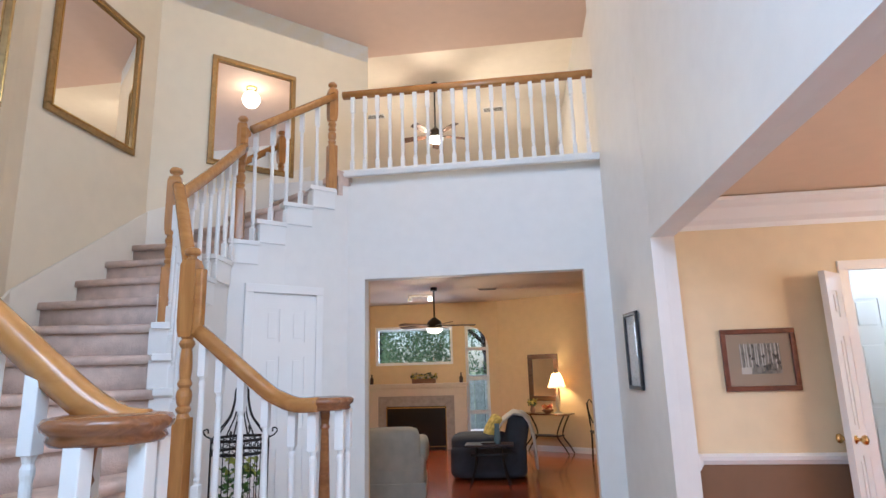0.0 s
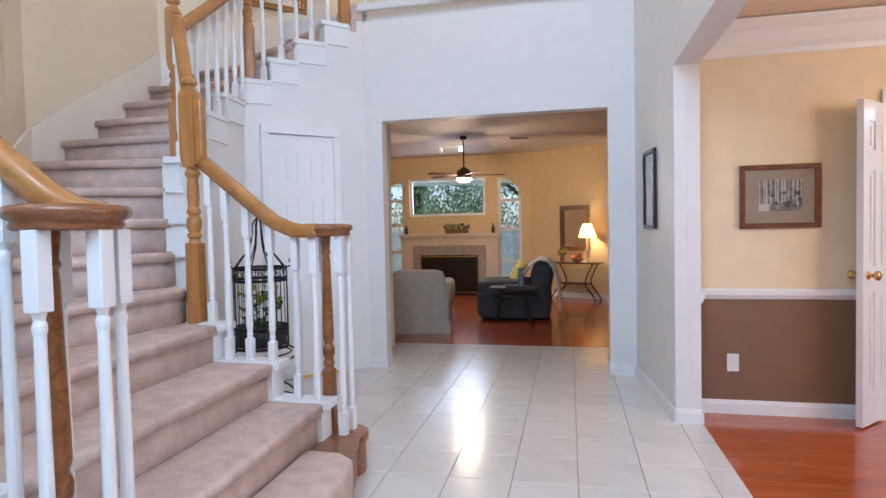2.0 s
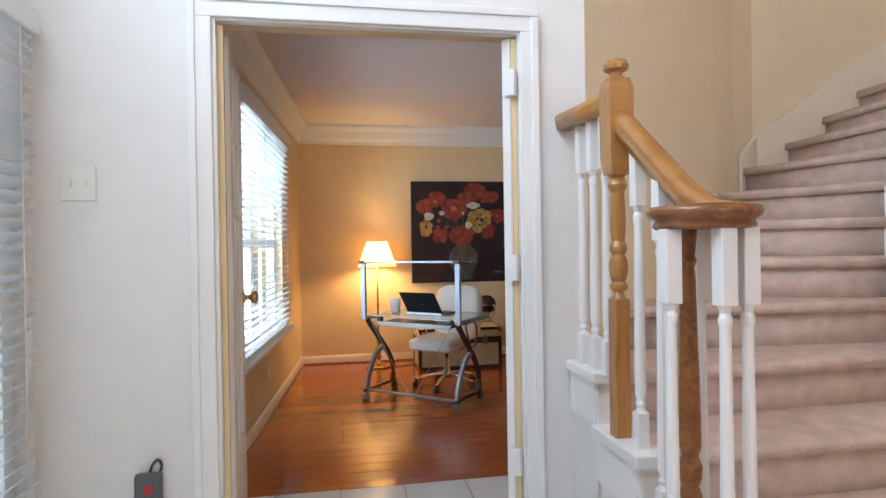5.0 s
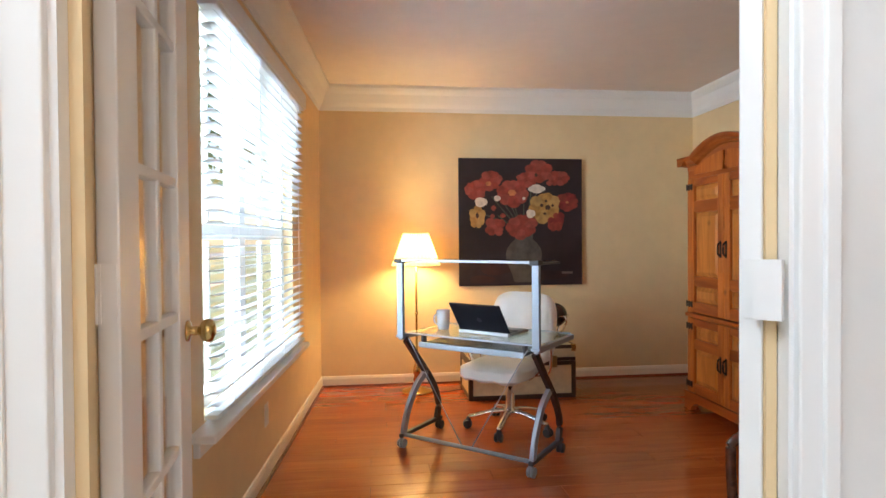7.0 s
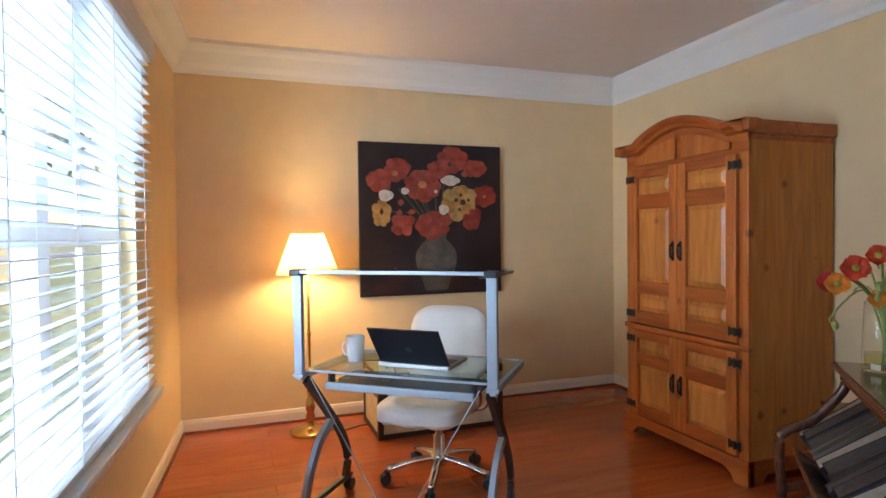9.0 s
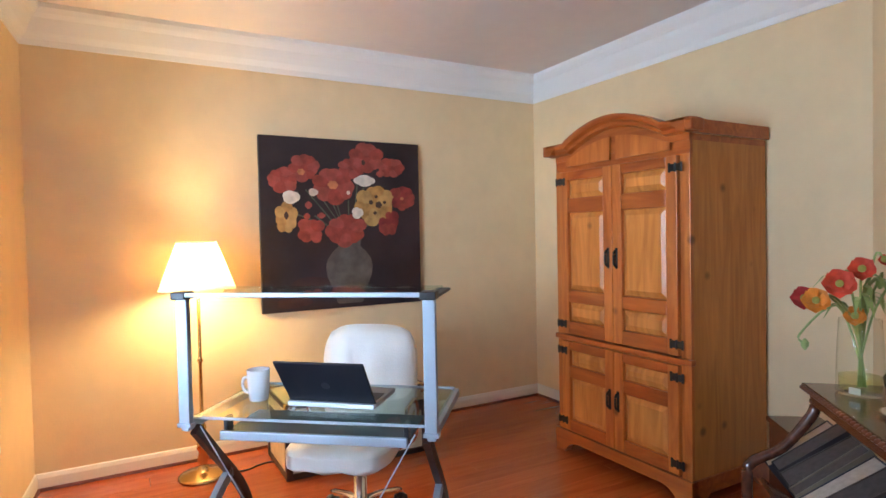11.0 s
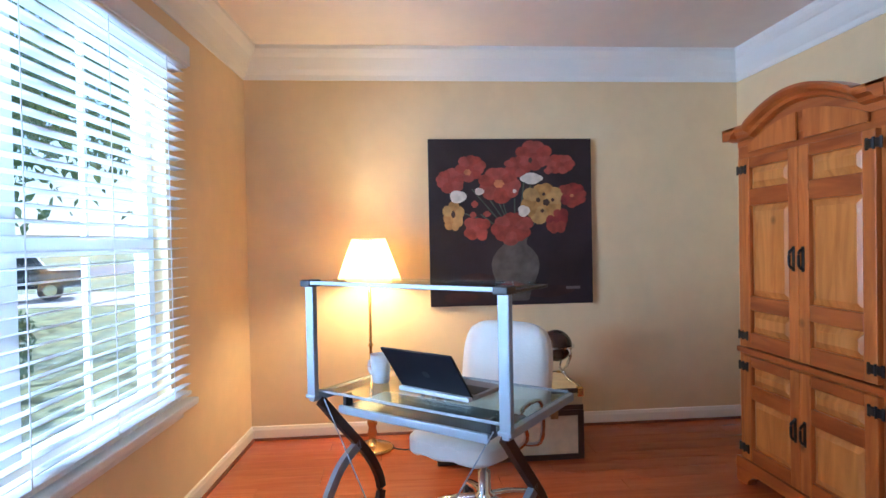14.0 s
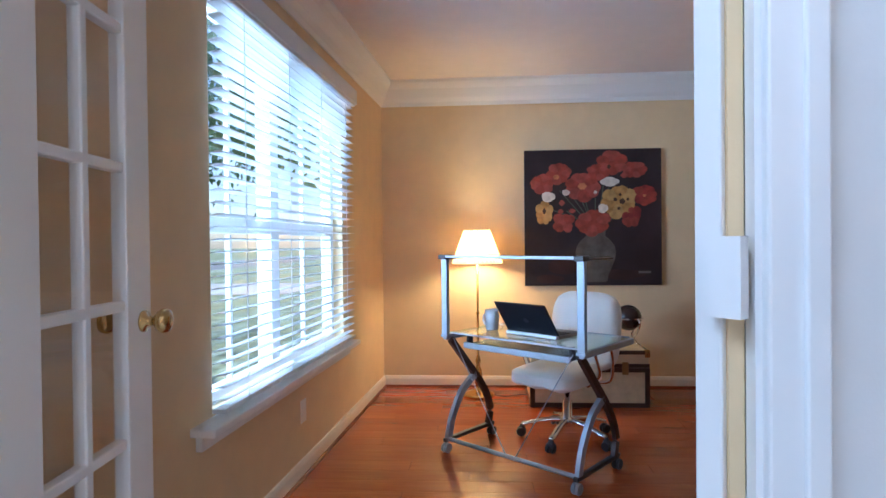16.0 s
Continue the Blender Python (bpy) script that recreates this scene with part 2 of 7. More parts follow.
def prism(bm, pts, z0, z1, bevel=0.0, m=None):
    """A polygon in the plan, given height."""
    lo, hi = [bm.verts.new((*p, z0)) for p in pts], [bm.verts.new((*p, z1)) for p in pts]
    n = len(pts)
    bm.faces.new(lo[::-1])
    top = bm.faces.new(hi)
    for i in range(n):
        bm.faces.new((lo[i], lo[(i + 1) % n], hi[(i + 1) % n], hi[i]))
    vs = lo + hi
    if bevel:
        r = bmesh.ops.bevel(bm, geom=list(top.edges), offset=bevel, segments=3, affect="EDGES", profile=0.5)
        vs = list({v for f in r["faces"] for v in f.verts} | {v for v in vs if v.is_valid})
    if m is not None:
        bmesh.ops.transform(bm, matrix=m, verts=[v for v in vs if v.is_valid])
    return bm


def lathe(bm, profile, x=0.0, y=0.0, z=0.0, segs=20, m=None):
    """Rings of (radius, height) about an upright axis, closed at both ends."""
    rings = [[bm.verts.new((x + r * math.cos(2 * math.pi * i / segs), y + r * math.sin(2 * math.pi * i / segs), z + h)) for i in range(segs)] for r, h in profile]
    for a, b in zip(rings, rings[1:]):
        for i in range(segs):
            bm.faces.new((a[i], a[(i + 1) % segs], b[(i + 1) % segs], b[i]))
    bm.faces.new(rings[0][::-1])
    bm.faces.new(rings[-1])
    if m is not None:
        bmesh.ops.transform(bm, matrix=m, verts=[v for ring in rings for v in ring])
    return bm


def sweep(bm, path, section, up=(0, 0, 1), closed=False):
    """A section of (across, up) points drawn along a path."""
    path = [Vector(p) for p in path]
    n, rings = len(path), []
    for i, p in enumerate(path):
        if closed:
            d = path[(i + 1) % n] - path[i - 1]
        else:
            d = path[min(i + 1, n - 1)] - path[max(i - 1, 0)]
        d.normalize()
        side = d.cross(Vector(up))
        if side.length < 0.05:
            side = d.cross(Vector((0, 1, 0)))
        side.normalize()
        u = side.cross(d)
        rings.append([bm.verts.new(p + side * a + u * b) for a, b in section])
    k = len(section)
    for a, b in zip(rings, rings[1:] + ([rings[0]] if closed else [])):
        for i in range(k):
            bm.faces.new((a[i], a[(i + 1) % k], b[(i + 1) % k], b[i]))
    if not closed:
        bm.faces.new(rings[0][::-1])
        bm.faces.new(rings[-1])
    return bm


def circle(r, k=10, ry=None):
    return [(r * math.cos(2 * math.pi * i / k), (ry or r) * math.sin(2 * math.pi * i / k)) for i in range(k)]


def tube(bm, path, r, k=10):
    return sweep(bm, path, circle(r, k))


def smoothpath(pts, steps=6):
    """A path through the points, rounded between them."""
    pts = [Vector(p) for p in pts]
    out = []
    for i in range(len(pts) - 1):
        p0, p1, p2, p3 = pts[max(i - 1, 0)], pts[i], pts[i + 1], pts[min(i + 2, len(pts) - 1)]
        for s in range(steps):
            t = s / steps
            out.append(0.5 * ((2 * p1) + (p2 - p0) * t + (2 * p0 - 5 * p1 + 4 * p2 - p3) * t * t + (3 * p1 - p0 - 3 * p2 + p3) * t ** 3))
    out.append(pts[-1])
    return out


def wallrun(bm, x0, y0, x1, y1, thick, z0, z1, holes=()):
    """A wall from one plan point to another, its thickness on the left of that way; holes: (from, to, bottom, top) along it."""
    a, b = Vector((x0, y0)), Vector((x1, y1))
    L = (b - a).length
    ang = math.atan2(y1 - y0, x1 - x0)
    m = Matrix.Translation((x0, y0, 0)) @ Matrix.Rotation(ang, 4, "Z")
    xs = sorted({0, L, *[h[0] for h in holes], *[h[1] for h in holes]})
    for s, e in zip(xs, xs[1:]):
        mid = (s + e) / 2
        hs = sorted([h for h in holes if h[0] < mid < h[1]], key=lambda h: h[2])
        z = z0
        for h in hs:
            if h[2] > z:
                box(bm, s, e, 0, thick, z, h[2], m=m)
            z = h[3]
        if z < z1:
            box(bm, s, e, 0, thick, z, z1, m=m)
    return bm


CROWN = [(0, 0), (0.012, 0), (0.02, 0.03), (0.05, 0.06), (0.085, 0.13), (0.11, 0.15), (0.13, 0.175), (0.13, 0.20), (0, 0.20)]
BASE = [(0, 0), (0.016, 0), (0.016, 0.065), (0.008, 0.085), (0, 0.09)]
CASING = [(0, 0), (0.085, 0), (0.085, 0.022), (0.07, 0.026), (0.05, 0.016), (0.02, 0.018), (0.008, 0.012), (0, 0.012)]
RAIL3 = [(0, 0), (0.012, 0.004), (0.02, 0.02), (0.028, 0.03), (0.03, 0.055), (0.018, 0.068), (0, 0.07)]


def moulding(bm, pts, section, z):
    """A section on the left of a run of plan points, at height z."""
    P = [Vector((x, y, z)) for x, y in pts]
    return sweep(bm, P, [(-a, b) for a, b in section])


def panel_door(parent, w, h, t=0.036, material=None, name="leaf"):
    """A six-panel door leaf, x from 0 to w, with recessed fields."""
    material = material or TRIM
    bm = B()
    box(bm, 0, w, 0.008, t - 0.008, 0, h)
    st, mid = 0.11 * w / 0.76 + 0.02, 0.09
    rows = [(0.20, 0.80), (0.95, 1.52), (1.64, h - 0.12)]
    xs = [(st, w / 2 - mid / 2), (w / 2 + mid / 2, w - st)]
    for y0, y1 in ((0, 0.0085), (t - 0.0085, t)):
        box(bm, 0, st, y0, y1, 0, h)
        box(bm, w - st, w, y0, y1, 0, h)
        box(bm, w / 2 - mid / 2, w / 2 + mid / 2, y0, y1, 0, h)
        zz = [0, *[z for r in rows for z in r], h]
        for z0, z1 in zip(zz[::2], zz[1::2]):
            for a, b in xs:
                box(bm, a, b, y0, y1, z0, z1)
        for z0, z1 in rows:
            for a, b in xs:
                box(bm, a + 0.03, b - 0.03, y0 + 0.001, y1 - 0.001, z0 + 0.03, z1 - 0.03, 0.003)
    return part(name, bm, material, parent)


def knob(parent, x, y, z, side=1, material=None):
    """A round door knob on its rose, standing out along y."""
    bm = B()
    prof = [(0.026, 0), (0.026, 0.006), (0.012, 0.010), (0.011, 0.028), (0.024, 0.036), (0.030, 0.048), (0.027, 0.060), (0.012, 0.067)]
    lathe(bm, prof, segs=18, m=Matrix.Translation((x, y, z)) @ Matrix.Rotation(radians(-90 * side), 4, "X"))
    return part("knob", bm, material or BRASS, parent, "round brass knob", True)


def outlet(name, x, y, z, rz, label, cat="outlet", toggles=0):
    t = thing(name, label, cat, pose(x, y, z, 0, 0, rz))
    part("plate", box(B(), -0.036, 0.036, -0.006, 0, -0.058, 0.058, 0.003), PLATE, t)
    for i, dz in enumerate((-0.022, 0.022)):
        part("socket", box(B(), -0.014, 0.014, -0.009, -0.0055, dz - 0.013, dz + 0.013, 0.002), PLATE, t)
    return t

# ---- the large structure ----
# office
setting("wall_office_west", wallrun(B(), -5.455, 0.78, -5.455, 4.30, 0.12, 0, 2.5), OFFICE, "tan painted wall behind the painting")
SKEW = math.atan(0.0605)
SOUTH = Matrix.Translation((-5.455, 0.893, 0)) @ Matrix.Rotation(-SKEW, 4, "Z") @ Matrix.Translation((5.455, -0.836, 0))
setting("wall_office_south", wallrun(B(), -1.60, 0.660, -5.455, 0.893, 0.136, 0, 2.5, [(1.152, 2.742, 0.57, 2.13)]), OFFICE, "tan painted wall with the window")
setting("wall_office_north", wallrun(B(), -5.455, 4.18, -3.0, 4.18, 0.10, 0, 2.5), OFFICE, "tan painted wall behind the armoire")
setting("wall_office_diagonal", wallrun(B(), -3.13, 4.20, -1.60, 2.27, 0.04, 0, 2.5), OFFICE, "tan painted slanting wall")
setting("wall_office_east", wallrun(B(), -1.535, 0.53, -1.535, 2.30, 0.065, 0, 2.5, [(0.36, 1.725, 0, 2.05)]), OFFICE, "tan painted wall round the french doors")
setting("ceiling_office", prism(B(), [(-5.6, 0.5), (-1.5, 0.5), (-1.5, 2.25), (-3.05, 4.3), (-5.6, 4.3)], 2.5, 2.56), CEIL, "pale pinkish office ceiling")
bm = B()
moulding(bm, [(-1.60, 2.30), (-3.13, 4.18), (-5.455, 4.18), (-5.455, 0.893), (-1.60, 0.660), (-1.60, 2.30)][::-1], [(-a, b) for a, b in CROWN], 2.30)
setting("trim_office_crown", bm, TRIM, "white crown moulding")
bm = B()
moulding(bm, [(-1.60, 2.10), (-1.62, 2.30), (-3.13, 4.18), (-5.455, 4.18), (-5.455, 0.893), (-1.60, 0.660)][::-1], [(-a, b) for a, b in BASE], 0.0)
setting("baseboard_office", bm, CREAMTRIM, "cream baseboard")
bm = B()
moulding(bm, [(-1.62, 2.30), (-3.13, 4.18), (-5.455, 4.18), (-5.455, 0.893), (-1.60, 0.660)][::-1], [(-a, b) for a, b in [(0.0, 0.0), (0.030, 0.0), (0.028, 0.009), (0.022, 0.015), (0.0, 0.016)]], 0.0)
setting("trim_office_shoe", bm, wood("dark_cherry_shoe", (0.10, 0.022, 0.008), (0.18, 0.045, 0.014), 0.35), "dark cherry shoe moulding along the baseboard")
# foyer
setting("wall_foyer_west", wallrun(B(), -1.47, 0.30, -1.47, 2.30, 0.065, 0, 5.1, [(0.588, 1.758, 0, 2.05)]), FOYER, "off-white two-storey foyer wall")
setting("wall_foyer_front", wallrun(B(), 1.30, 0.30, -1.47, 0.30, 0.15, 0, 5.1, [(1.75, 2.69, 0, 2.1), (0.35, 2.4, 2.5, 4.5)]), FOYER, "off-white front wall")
setting("wall_foyer_east", wallrun(B(), 1.17, 13.0, 1.17, 0.15, 0.075, 0, 5.6, [(8.15, 11.9, 0, 2.21), (0, 6.95, 0, 3.0)]), FOYER, "off-white wall with the wide dining opening")
setting("wall_foyer_east_slant", prism(B(), [(1.171, 4.85), (1.171, 5.999), (1.066, 5.999)], 0, 5.1), FOYER, "off-white wall turning in towards the living room opening")
setting("wall_dining_west", wallrun(B(), 1.2455, 5.09, 1.2455, 0.15, 0.075, 0, 2.6, [(0.24, 3.99, 0, 2.21)]), FOYER, "dining side of the wide opening")
setting("wall_opening", wallrun(B(), -1.31, 6.0, 1.17, 6.0, 0.13, 0, 3.10, [(0.225, 2.167, 0, 2.21)]), FOYER, "off-white wall with the living room opening")
OUT = [(-1.47, 2.30), (-2.74, 3.90), (-2.88, 4.15), (-2.88, 5.42), (-1.30, 6.92)]
for i, (a, b) in enumerate(zip(OUT, OUT[1:])):
    setting("wall_stair_%d" % (i + 1), wallrun(B(), *a, *b, 0.07, 0, 5.1), STAIRWALL, "cream stairwell wall")
bm = B()
moulding(bm, OUT + [(-1.36, 7.0)], CROWN, 4.9)
setting("trim_foyer_crown", bm, TRIM, "white crown moulding high in the stairwell")
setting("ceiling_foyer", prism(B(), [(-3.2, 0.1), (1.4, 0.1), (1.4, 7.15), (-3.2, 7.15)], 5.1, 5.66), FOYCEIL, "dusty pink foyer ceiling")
# upstairs
setting("ceiling_upper", prism(B(), [(-4.1, 7.15), (1.4, 7.15), (1.4, 13.2), (-4.1, 13.2)], 5.6, 5.66), UPPER, "pale peach upstairs ceiling")
setting("floor_balcony", box(B(), -4.0, 1.17, 6.14, 13.0, 3.06, 3.23), FOYER, "upstairs floor edge")
setting("wall_upper_far", wallrun(B(), -4.0, 13.0, 1.3, 13.0, 0.1, 3.0, 5.6), UPPER, "pale peach upstairs far wall")
setting("wall_upper_west", wallrun(B(), -4.0, 6.9, -4.0, 13.0, 0.1, 3.0, 5.6), UPPER, "pale peach upstairs wall")
setting("trim_balcony", box(B(), -1.36, 1.17, 5.975, 6.08, 3.226, 3.255, 0.006), TRIM, "white ledge under the balusters")
bm = B()
sweep(bm, [(-1.33, 5.985, 3.17), (1.17, 5.985, 3.17)], [(0.010, 0.02), (0.018, 0.035), (0.022, 0.05), (-0.03, 0.05), (-0.03, 0.02)])
setting("trim_balcony_moulding", bm, TRIM, "white moulding under the ledge")
# dining
setting("wall_dining_north", wallrun(B(), 1.32, 5.09, 5.0, 5.09, 0.12, 0.80, 2.6, [(1.125, 1.90, 0.80, 1.98)]), DINING, "gold dining wall")
setting("wall_dining_dado", wallrun(B(), 1.32, 5.09, 5.0, 5.09, 0.12, 0, 0.80, [(1.125, 1.90, 0, 0.80)]), BROWN, "dark brown dado below the chair rail")
# wall out of view; its window opening is added
setting("wall_dining_east", wallrun(B(), 5.0, 5.2, 5.0, 0.2, 0.1, 0, 2.6, [(1.7, 3.5, 0.6, 2.2)]), DINING, "gold dining wall with an added, unseen window opening")
setting("wall_dining_south", wallrun(B(), 5.0, 0.3, 1.25, 0.3, 0.1, 0, 2.6), DINING, "gold dining wall")
setting("ceiling_dining", box(B(), 1.30, 5.1, 0.2, 5.25, 2.5, 2.6), mat("dining_ceiling_peach", (0.80, 0.62, 0.44), 0.7, vary=0.02, bump=0.1), "peach dining ceiling")
bm = B()
moulding(bm, [(5.0, 5.09), (1.32, 5.09), (1.32, 4.85)], CROWN, 2.29)
setting("trim_dining_crown", bm, TRIM, "white crown moulding")
bm = B()
moulding(bm, [(2.395, 5.09), (1.32, 5.09)], RAIL3, 0.745)
moulding(bm, [(1.321, 4.99), (1.321, 4.87)], RAIL3, 0.745)
setting("trim_chair_rail", bm, TRIM, "white chair rail")
bm = B()
moulding(bm, [(2.395, 5.09), (1.32, 5.09), (1.32, 4.85)], BASE, 0.0)
setting("baseboard_dining", bm, TRIM, "white baseboard")
for i, (bx, pts) in enumerate([(0, [(1.17, 4.85), (1.066, 6.0), (0.857, 6.0), (0.857, 6.13)]), (1, [(-1.087, 6.13), (-1.087, 6.0), (-1.25, 6.0)]), (2, [(-1.47, 0.82), (-1.47, 0.30)]), (3, [(1.32, 4.85), (1.17, 4.85)])]):
    setting("baseboard_foyer_%d" % (i + 1), moulding(B(), pts, BASE, 0.0), TRIM, "white baseboard")
# hall behind the dining door
setting("wall_hall_far", wallrun(B(), 1.4, 6.75, 5.0, 6.75, 0.1, 0, 2.6), FOYER, "white hall wall")
setting("ceiling_hall", box(B(), 1.32, 5.0, 5.22, 6.8, 2.5, 2.6), CEIL)
setting("floor_hall", box(B(), 1.32, 5.0, 5.09, 6.8, -0.05, 0.0), mat("hall_floor", (0.66, 0.62, 0.58), 0.4, vary=0.06), "pale hall floor")
# living room
FPW = [(0.55, 0.99, 0.30, 2.17), (1.09, 2.55, 1.48, 2.19), (2.775, 3.205, 0.05, 2.17)]
setting("wall_living_north", wallrun(B(), -3.52, 11.64, -0.13, 11.64, 0.15, 0, 2.6, FPW), LIVING, "gold wall with the fireplace")
setting("wall_living_diagonal", wallrun(B(), -0.13, 11.64, 2.3, 10.39, 0.12, 0, 2.6), LIVING, "gold slanting wall behind the console table")
setting("wall_living_east", wallrun(B(), 2.3, 10.5, 2.3, 6.1, 0.1, 0, 2.6), LIVING)
setting("wall_living_west", wallrun(B(), -3.52, 6.0, -3.52, 11.7, 0.1, 0, 2.6), LIVING)
setting("wall_living_south", wallrun(B(), 2.3, 6.131, 0.858, 6.131, -0.05, 0, 2.6), LIVING)
setting("wall_living_south_west", wallrun(B(), -1.088, 6.131, -3.52, 6.131, -0.05, 0, 2.6), LIVING)
# the ceiling's shade is put into this darker base colour
setting("ceiling_living", box(B(), -3.6, 2.4, 6.13, 11.8, 2.6, 2.66), mat("living_ceiling_shaded", (0.50, 0.42, 0.36), 0.7, vary=0.02), "living room ceiling, shade put into its colour")
bm = B()
for x0, sgn in ((-0.745, 1), (-2.53, -1)):
    pts = [(x0 + sgn * 0.43 * math.sin(a), 1.74 + 0.43 * math.cos(a)) for a in [i * math.pi / 20 for i in range(11)]] + [(x0 + sgn * 0.44, 2.18)]
    for y in (0,):
        prism(bm, pts, 0.0, 0.15, m=Matrix.Translation((0, 11.79, 0)) @ Matrix.Rotation(radians(90), 4, "X"))
setting("wall_living_arch", bm, LIVING, "rounded heads of the tall windows")
setting("baseboard_living", moulding(B(), [(2.3, 10.39), (-0.13, 11.64), (-0.74, 11.64)], BASE, 0.0), TRIM)


# ---- windows and blinds ----
def sash_window(name, x0, x1, y, z0, z1, label, rails=(0.5,), mullions=(), inward=1):
    """A white window in the plane y, with its frame, meeting rails, mullions and panes."""
    w = tagged(new(name), label, "window", kind="structure")
    f = 0.05
    for a, b, c, d in ((x0, x0 + f, z0, z1), (x1 - f, x1, z0, z1), (x0 + f, x1 - f, z0, z0 + f), (x0 + f, x1 - f, z1 - f, z1)):
        part("window_frame", box(B(), a, b, y - 0.03, y + 0.03, c, d), VINYL, w)
    for u in mullions:
        part("mullion", box(B(), x0 + (x1 - x0) * u - 0.045, x0 + (x1 - x0) * u + 0.045, y - 0.035, y + 0.035, z0 + f, z1 - f), VINYL, w)
    for u in rails:
        z = z0 + (z1 - z0) * u
        part("meeting_rail", box(B(), x0 + f, x1 - f, y - 0.025, y + 0.033, z - 0.03, z + 0.03), VINYL, w)
    p = part("pane", box(B(), x0 + f, x1 - f, y - 0.003, y + 0.003, z0 + f, z1 - f), PANE, w)
    p.visible_shadow = False
    return w


WIN = sash_window("window_1", -4.335, -2.745, 0.745, 0.57, 2.13, "white double window behind the blind", (0.441,), (0.565,))
for xc in (-3.88, -3.05):
    for z0, z1 in ((0.62, 1.22), (1.29, 2.08)):
        part("muntin", box(B(), xc - 0.009, xc + 0.009, 0.735, 0.755, z0, z1), VINYL, WIN)
part("window_sill", box(B(), -4.42, -2.60, 0.72, 0.925, 0.533, 0.563, 0.006), TRIM, WIN)
part("apron", box(B(), -4.40, -2.63, 0.837, 0.862, 0.475, 0.533, 0.004), TRIM, WIN)
WIN.matrix_world = SOUTH
sash_window("window_2", -2.43, -0.97, 11.73, 1.48, 2.19, "wide window above the mantel", ())
sash_window("window_3", -0.745, -0.315, 11.73, 0.05, 2.17, "tall round-headed window beside the fireplace", (0.27, 0.55, 0.80))
sash_window("window_4", -2.97, -2.53, 11.73, 0.30, 2.17, "tall round-headed window beside the fireplace", (0.27, 0.55, 0.80))
# unseen window, added to account for the foyer daylight
sash_window("window_5", -1.10, 0.95, 0.22, 2.5, 4.5, "unseen tall window added over the front door for daylight", (), (0.5,))


def blind(name, x0, x1, y, z0, z1, tilt, pitch, label, depth=0.05, side=1):
    """A slatted blind: headrail, separate slats, cords and bottom rail."""
    t = thing(name, label, "blind", pose((x0 + x1) / 2, y, z1))
    h = (x1 - x0) / 2
    part("headrail", box(B(), -h, h, -0.035, 0.04, -0.085, 0.0, 0.006), BLIND, t)
    part("bottom_rail", box(B(), -h + 0.01, h - 0.01, -0.026, 0.026, z0 - z1, z0 - z1 + 0.018, 0.003), BLIND, t)
    bm = B()
    c, s = math.cos(radians(tilt)) * depth / 2, math.sin(radians(tilt)) * depth / 2
    sweep(bm, [(-h + 0.012, 0, 0), (h - 0.012, 0, 0)], [(-c, -s - 0.0012), (0, 0.002), (c, s - 0.0012), (c, s + 0.0012), (0, 0.0045), (-c, -s + 0.0012)])
    first, z = None, -0.105
    while z > z0 - z1 + 0.035:
        if first is None:
            first = part("slat", bm, BLIND, t)
            ob = first
        else:
            ob = new("slat", first.data)
            ob.parent = t
        ob.location = (0, 0, z)
        z -= pitch
    for u in (-0.78, -0.26, 0.26, 0.78):
        part("cord", box(B(), u * h - 0.002, u * h + 0.002, 0.027, 0.029, z0 - z1 + 0.01, -0.08), BLIND, t)
    return t


office_blind = blind("window_blind", -4.43, -2.725, 0.866, 0.575, 2.15, -7, 0.0445, "white wooden slatted blind, slats open, lowered to the sill")
part("valance", box(B(), -0.868, 0.868, 0.030, 0.046, -0.072, 0.020, 0.005), BLIND, office_blind)
for vx in (-0.868, 0.854):
    part("valance_return", box(B(), vx, vx + 0.014, -0.028, 0.030, -0.072, 0.020, 0.003), BLIND, office_blind)
office_blind.matrix_world = SOUTH @ office_blind.matrix_world

# ---- doors ----
# french doors, both leaves swung open into the office
bm = B()
for y0, y1, z0, z1 in ((0.884, 0.906, 0, 2.038), (2.024, 2.056, 0, 2.038), (0.884, 2.056, 2.038, 2.056)):
    box(bm, -1.492 if y0 > 1.5 else -1.505, -1.467, y0, y1, z0, z1)
for y0, y1, z0, z1 in ((0.812, 0.894, 0, 2.045), (2.032, 2.100, 0, 2.045), (0.812, 2.098, 2.045, 2.130)):
    box(bm, -1.470, -1.451, y0, y1, z0, z1, 0.004)
    if y1 - y0 < 0.2:
        box(bm, -1.453, -1.443, (y0 if y0 < 1.5 else y1 - 0.028), (y0 + 0.028 if y0 < 1.5 else y1), z0, z1 + 0.055, 0.003)
    else:
        box(bm, -1.453, -1.443, y0, y1, z1 - 0.028, z1, 0.003)
setting("trim_french_door", bm, TRIM, "white door casing and jamb")
# tan strips stand in for the office wall showing through the hinge gaps
bm = B()
box(bm, -1.512, -1.496, 0.9065, 0.926, 0, 2.03)
box(bm, -1.506, -1.494, 2.004, 2.0235, 0, 2.03)
setting("trim_french_door_edge", bm, OFFICE, "tan strips added for the office wall behind the hinge gaps")


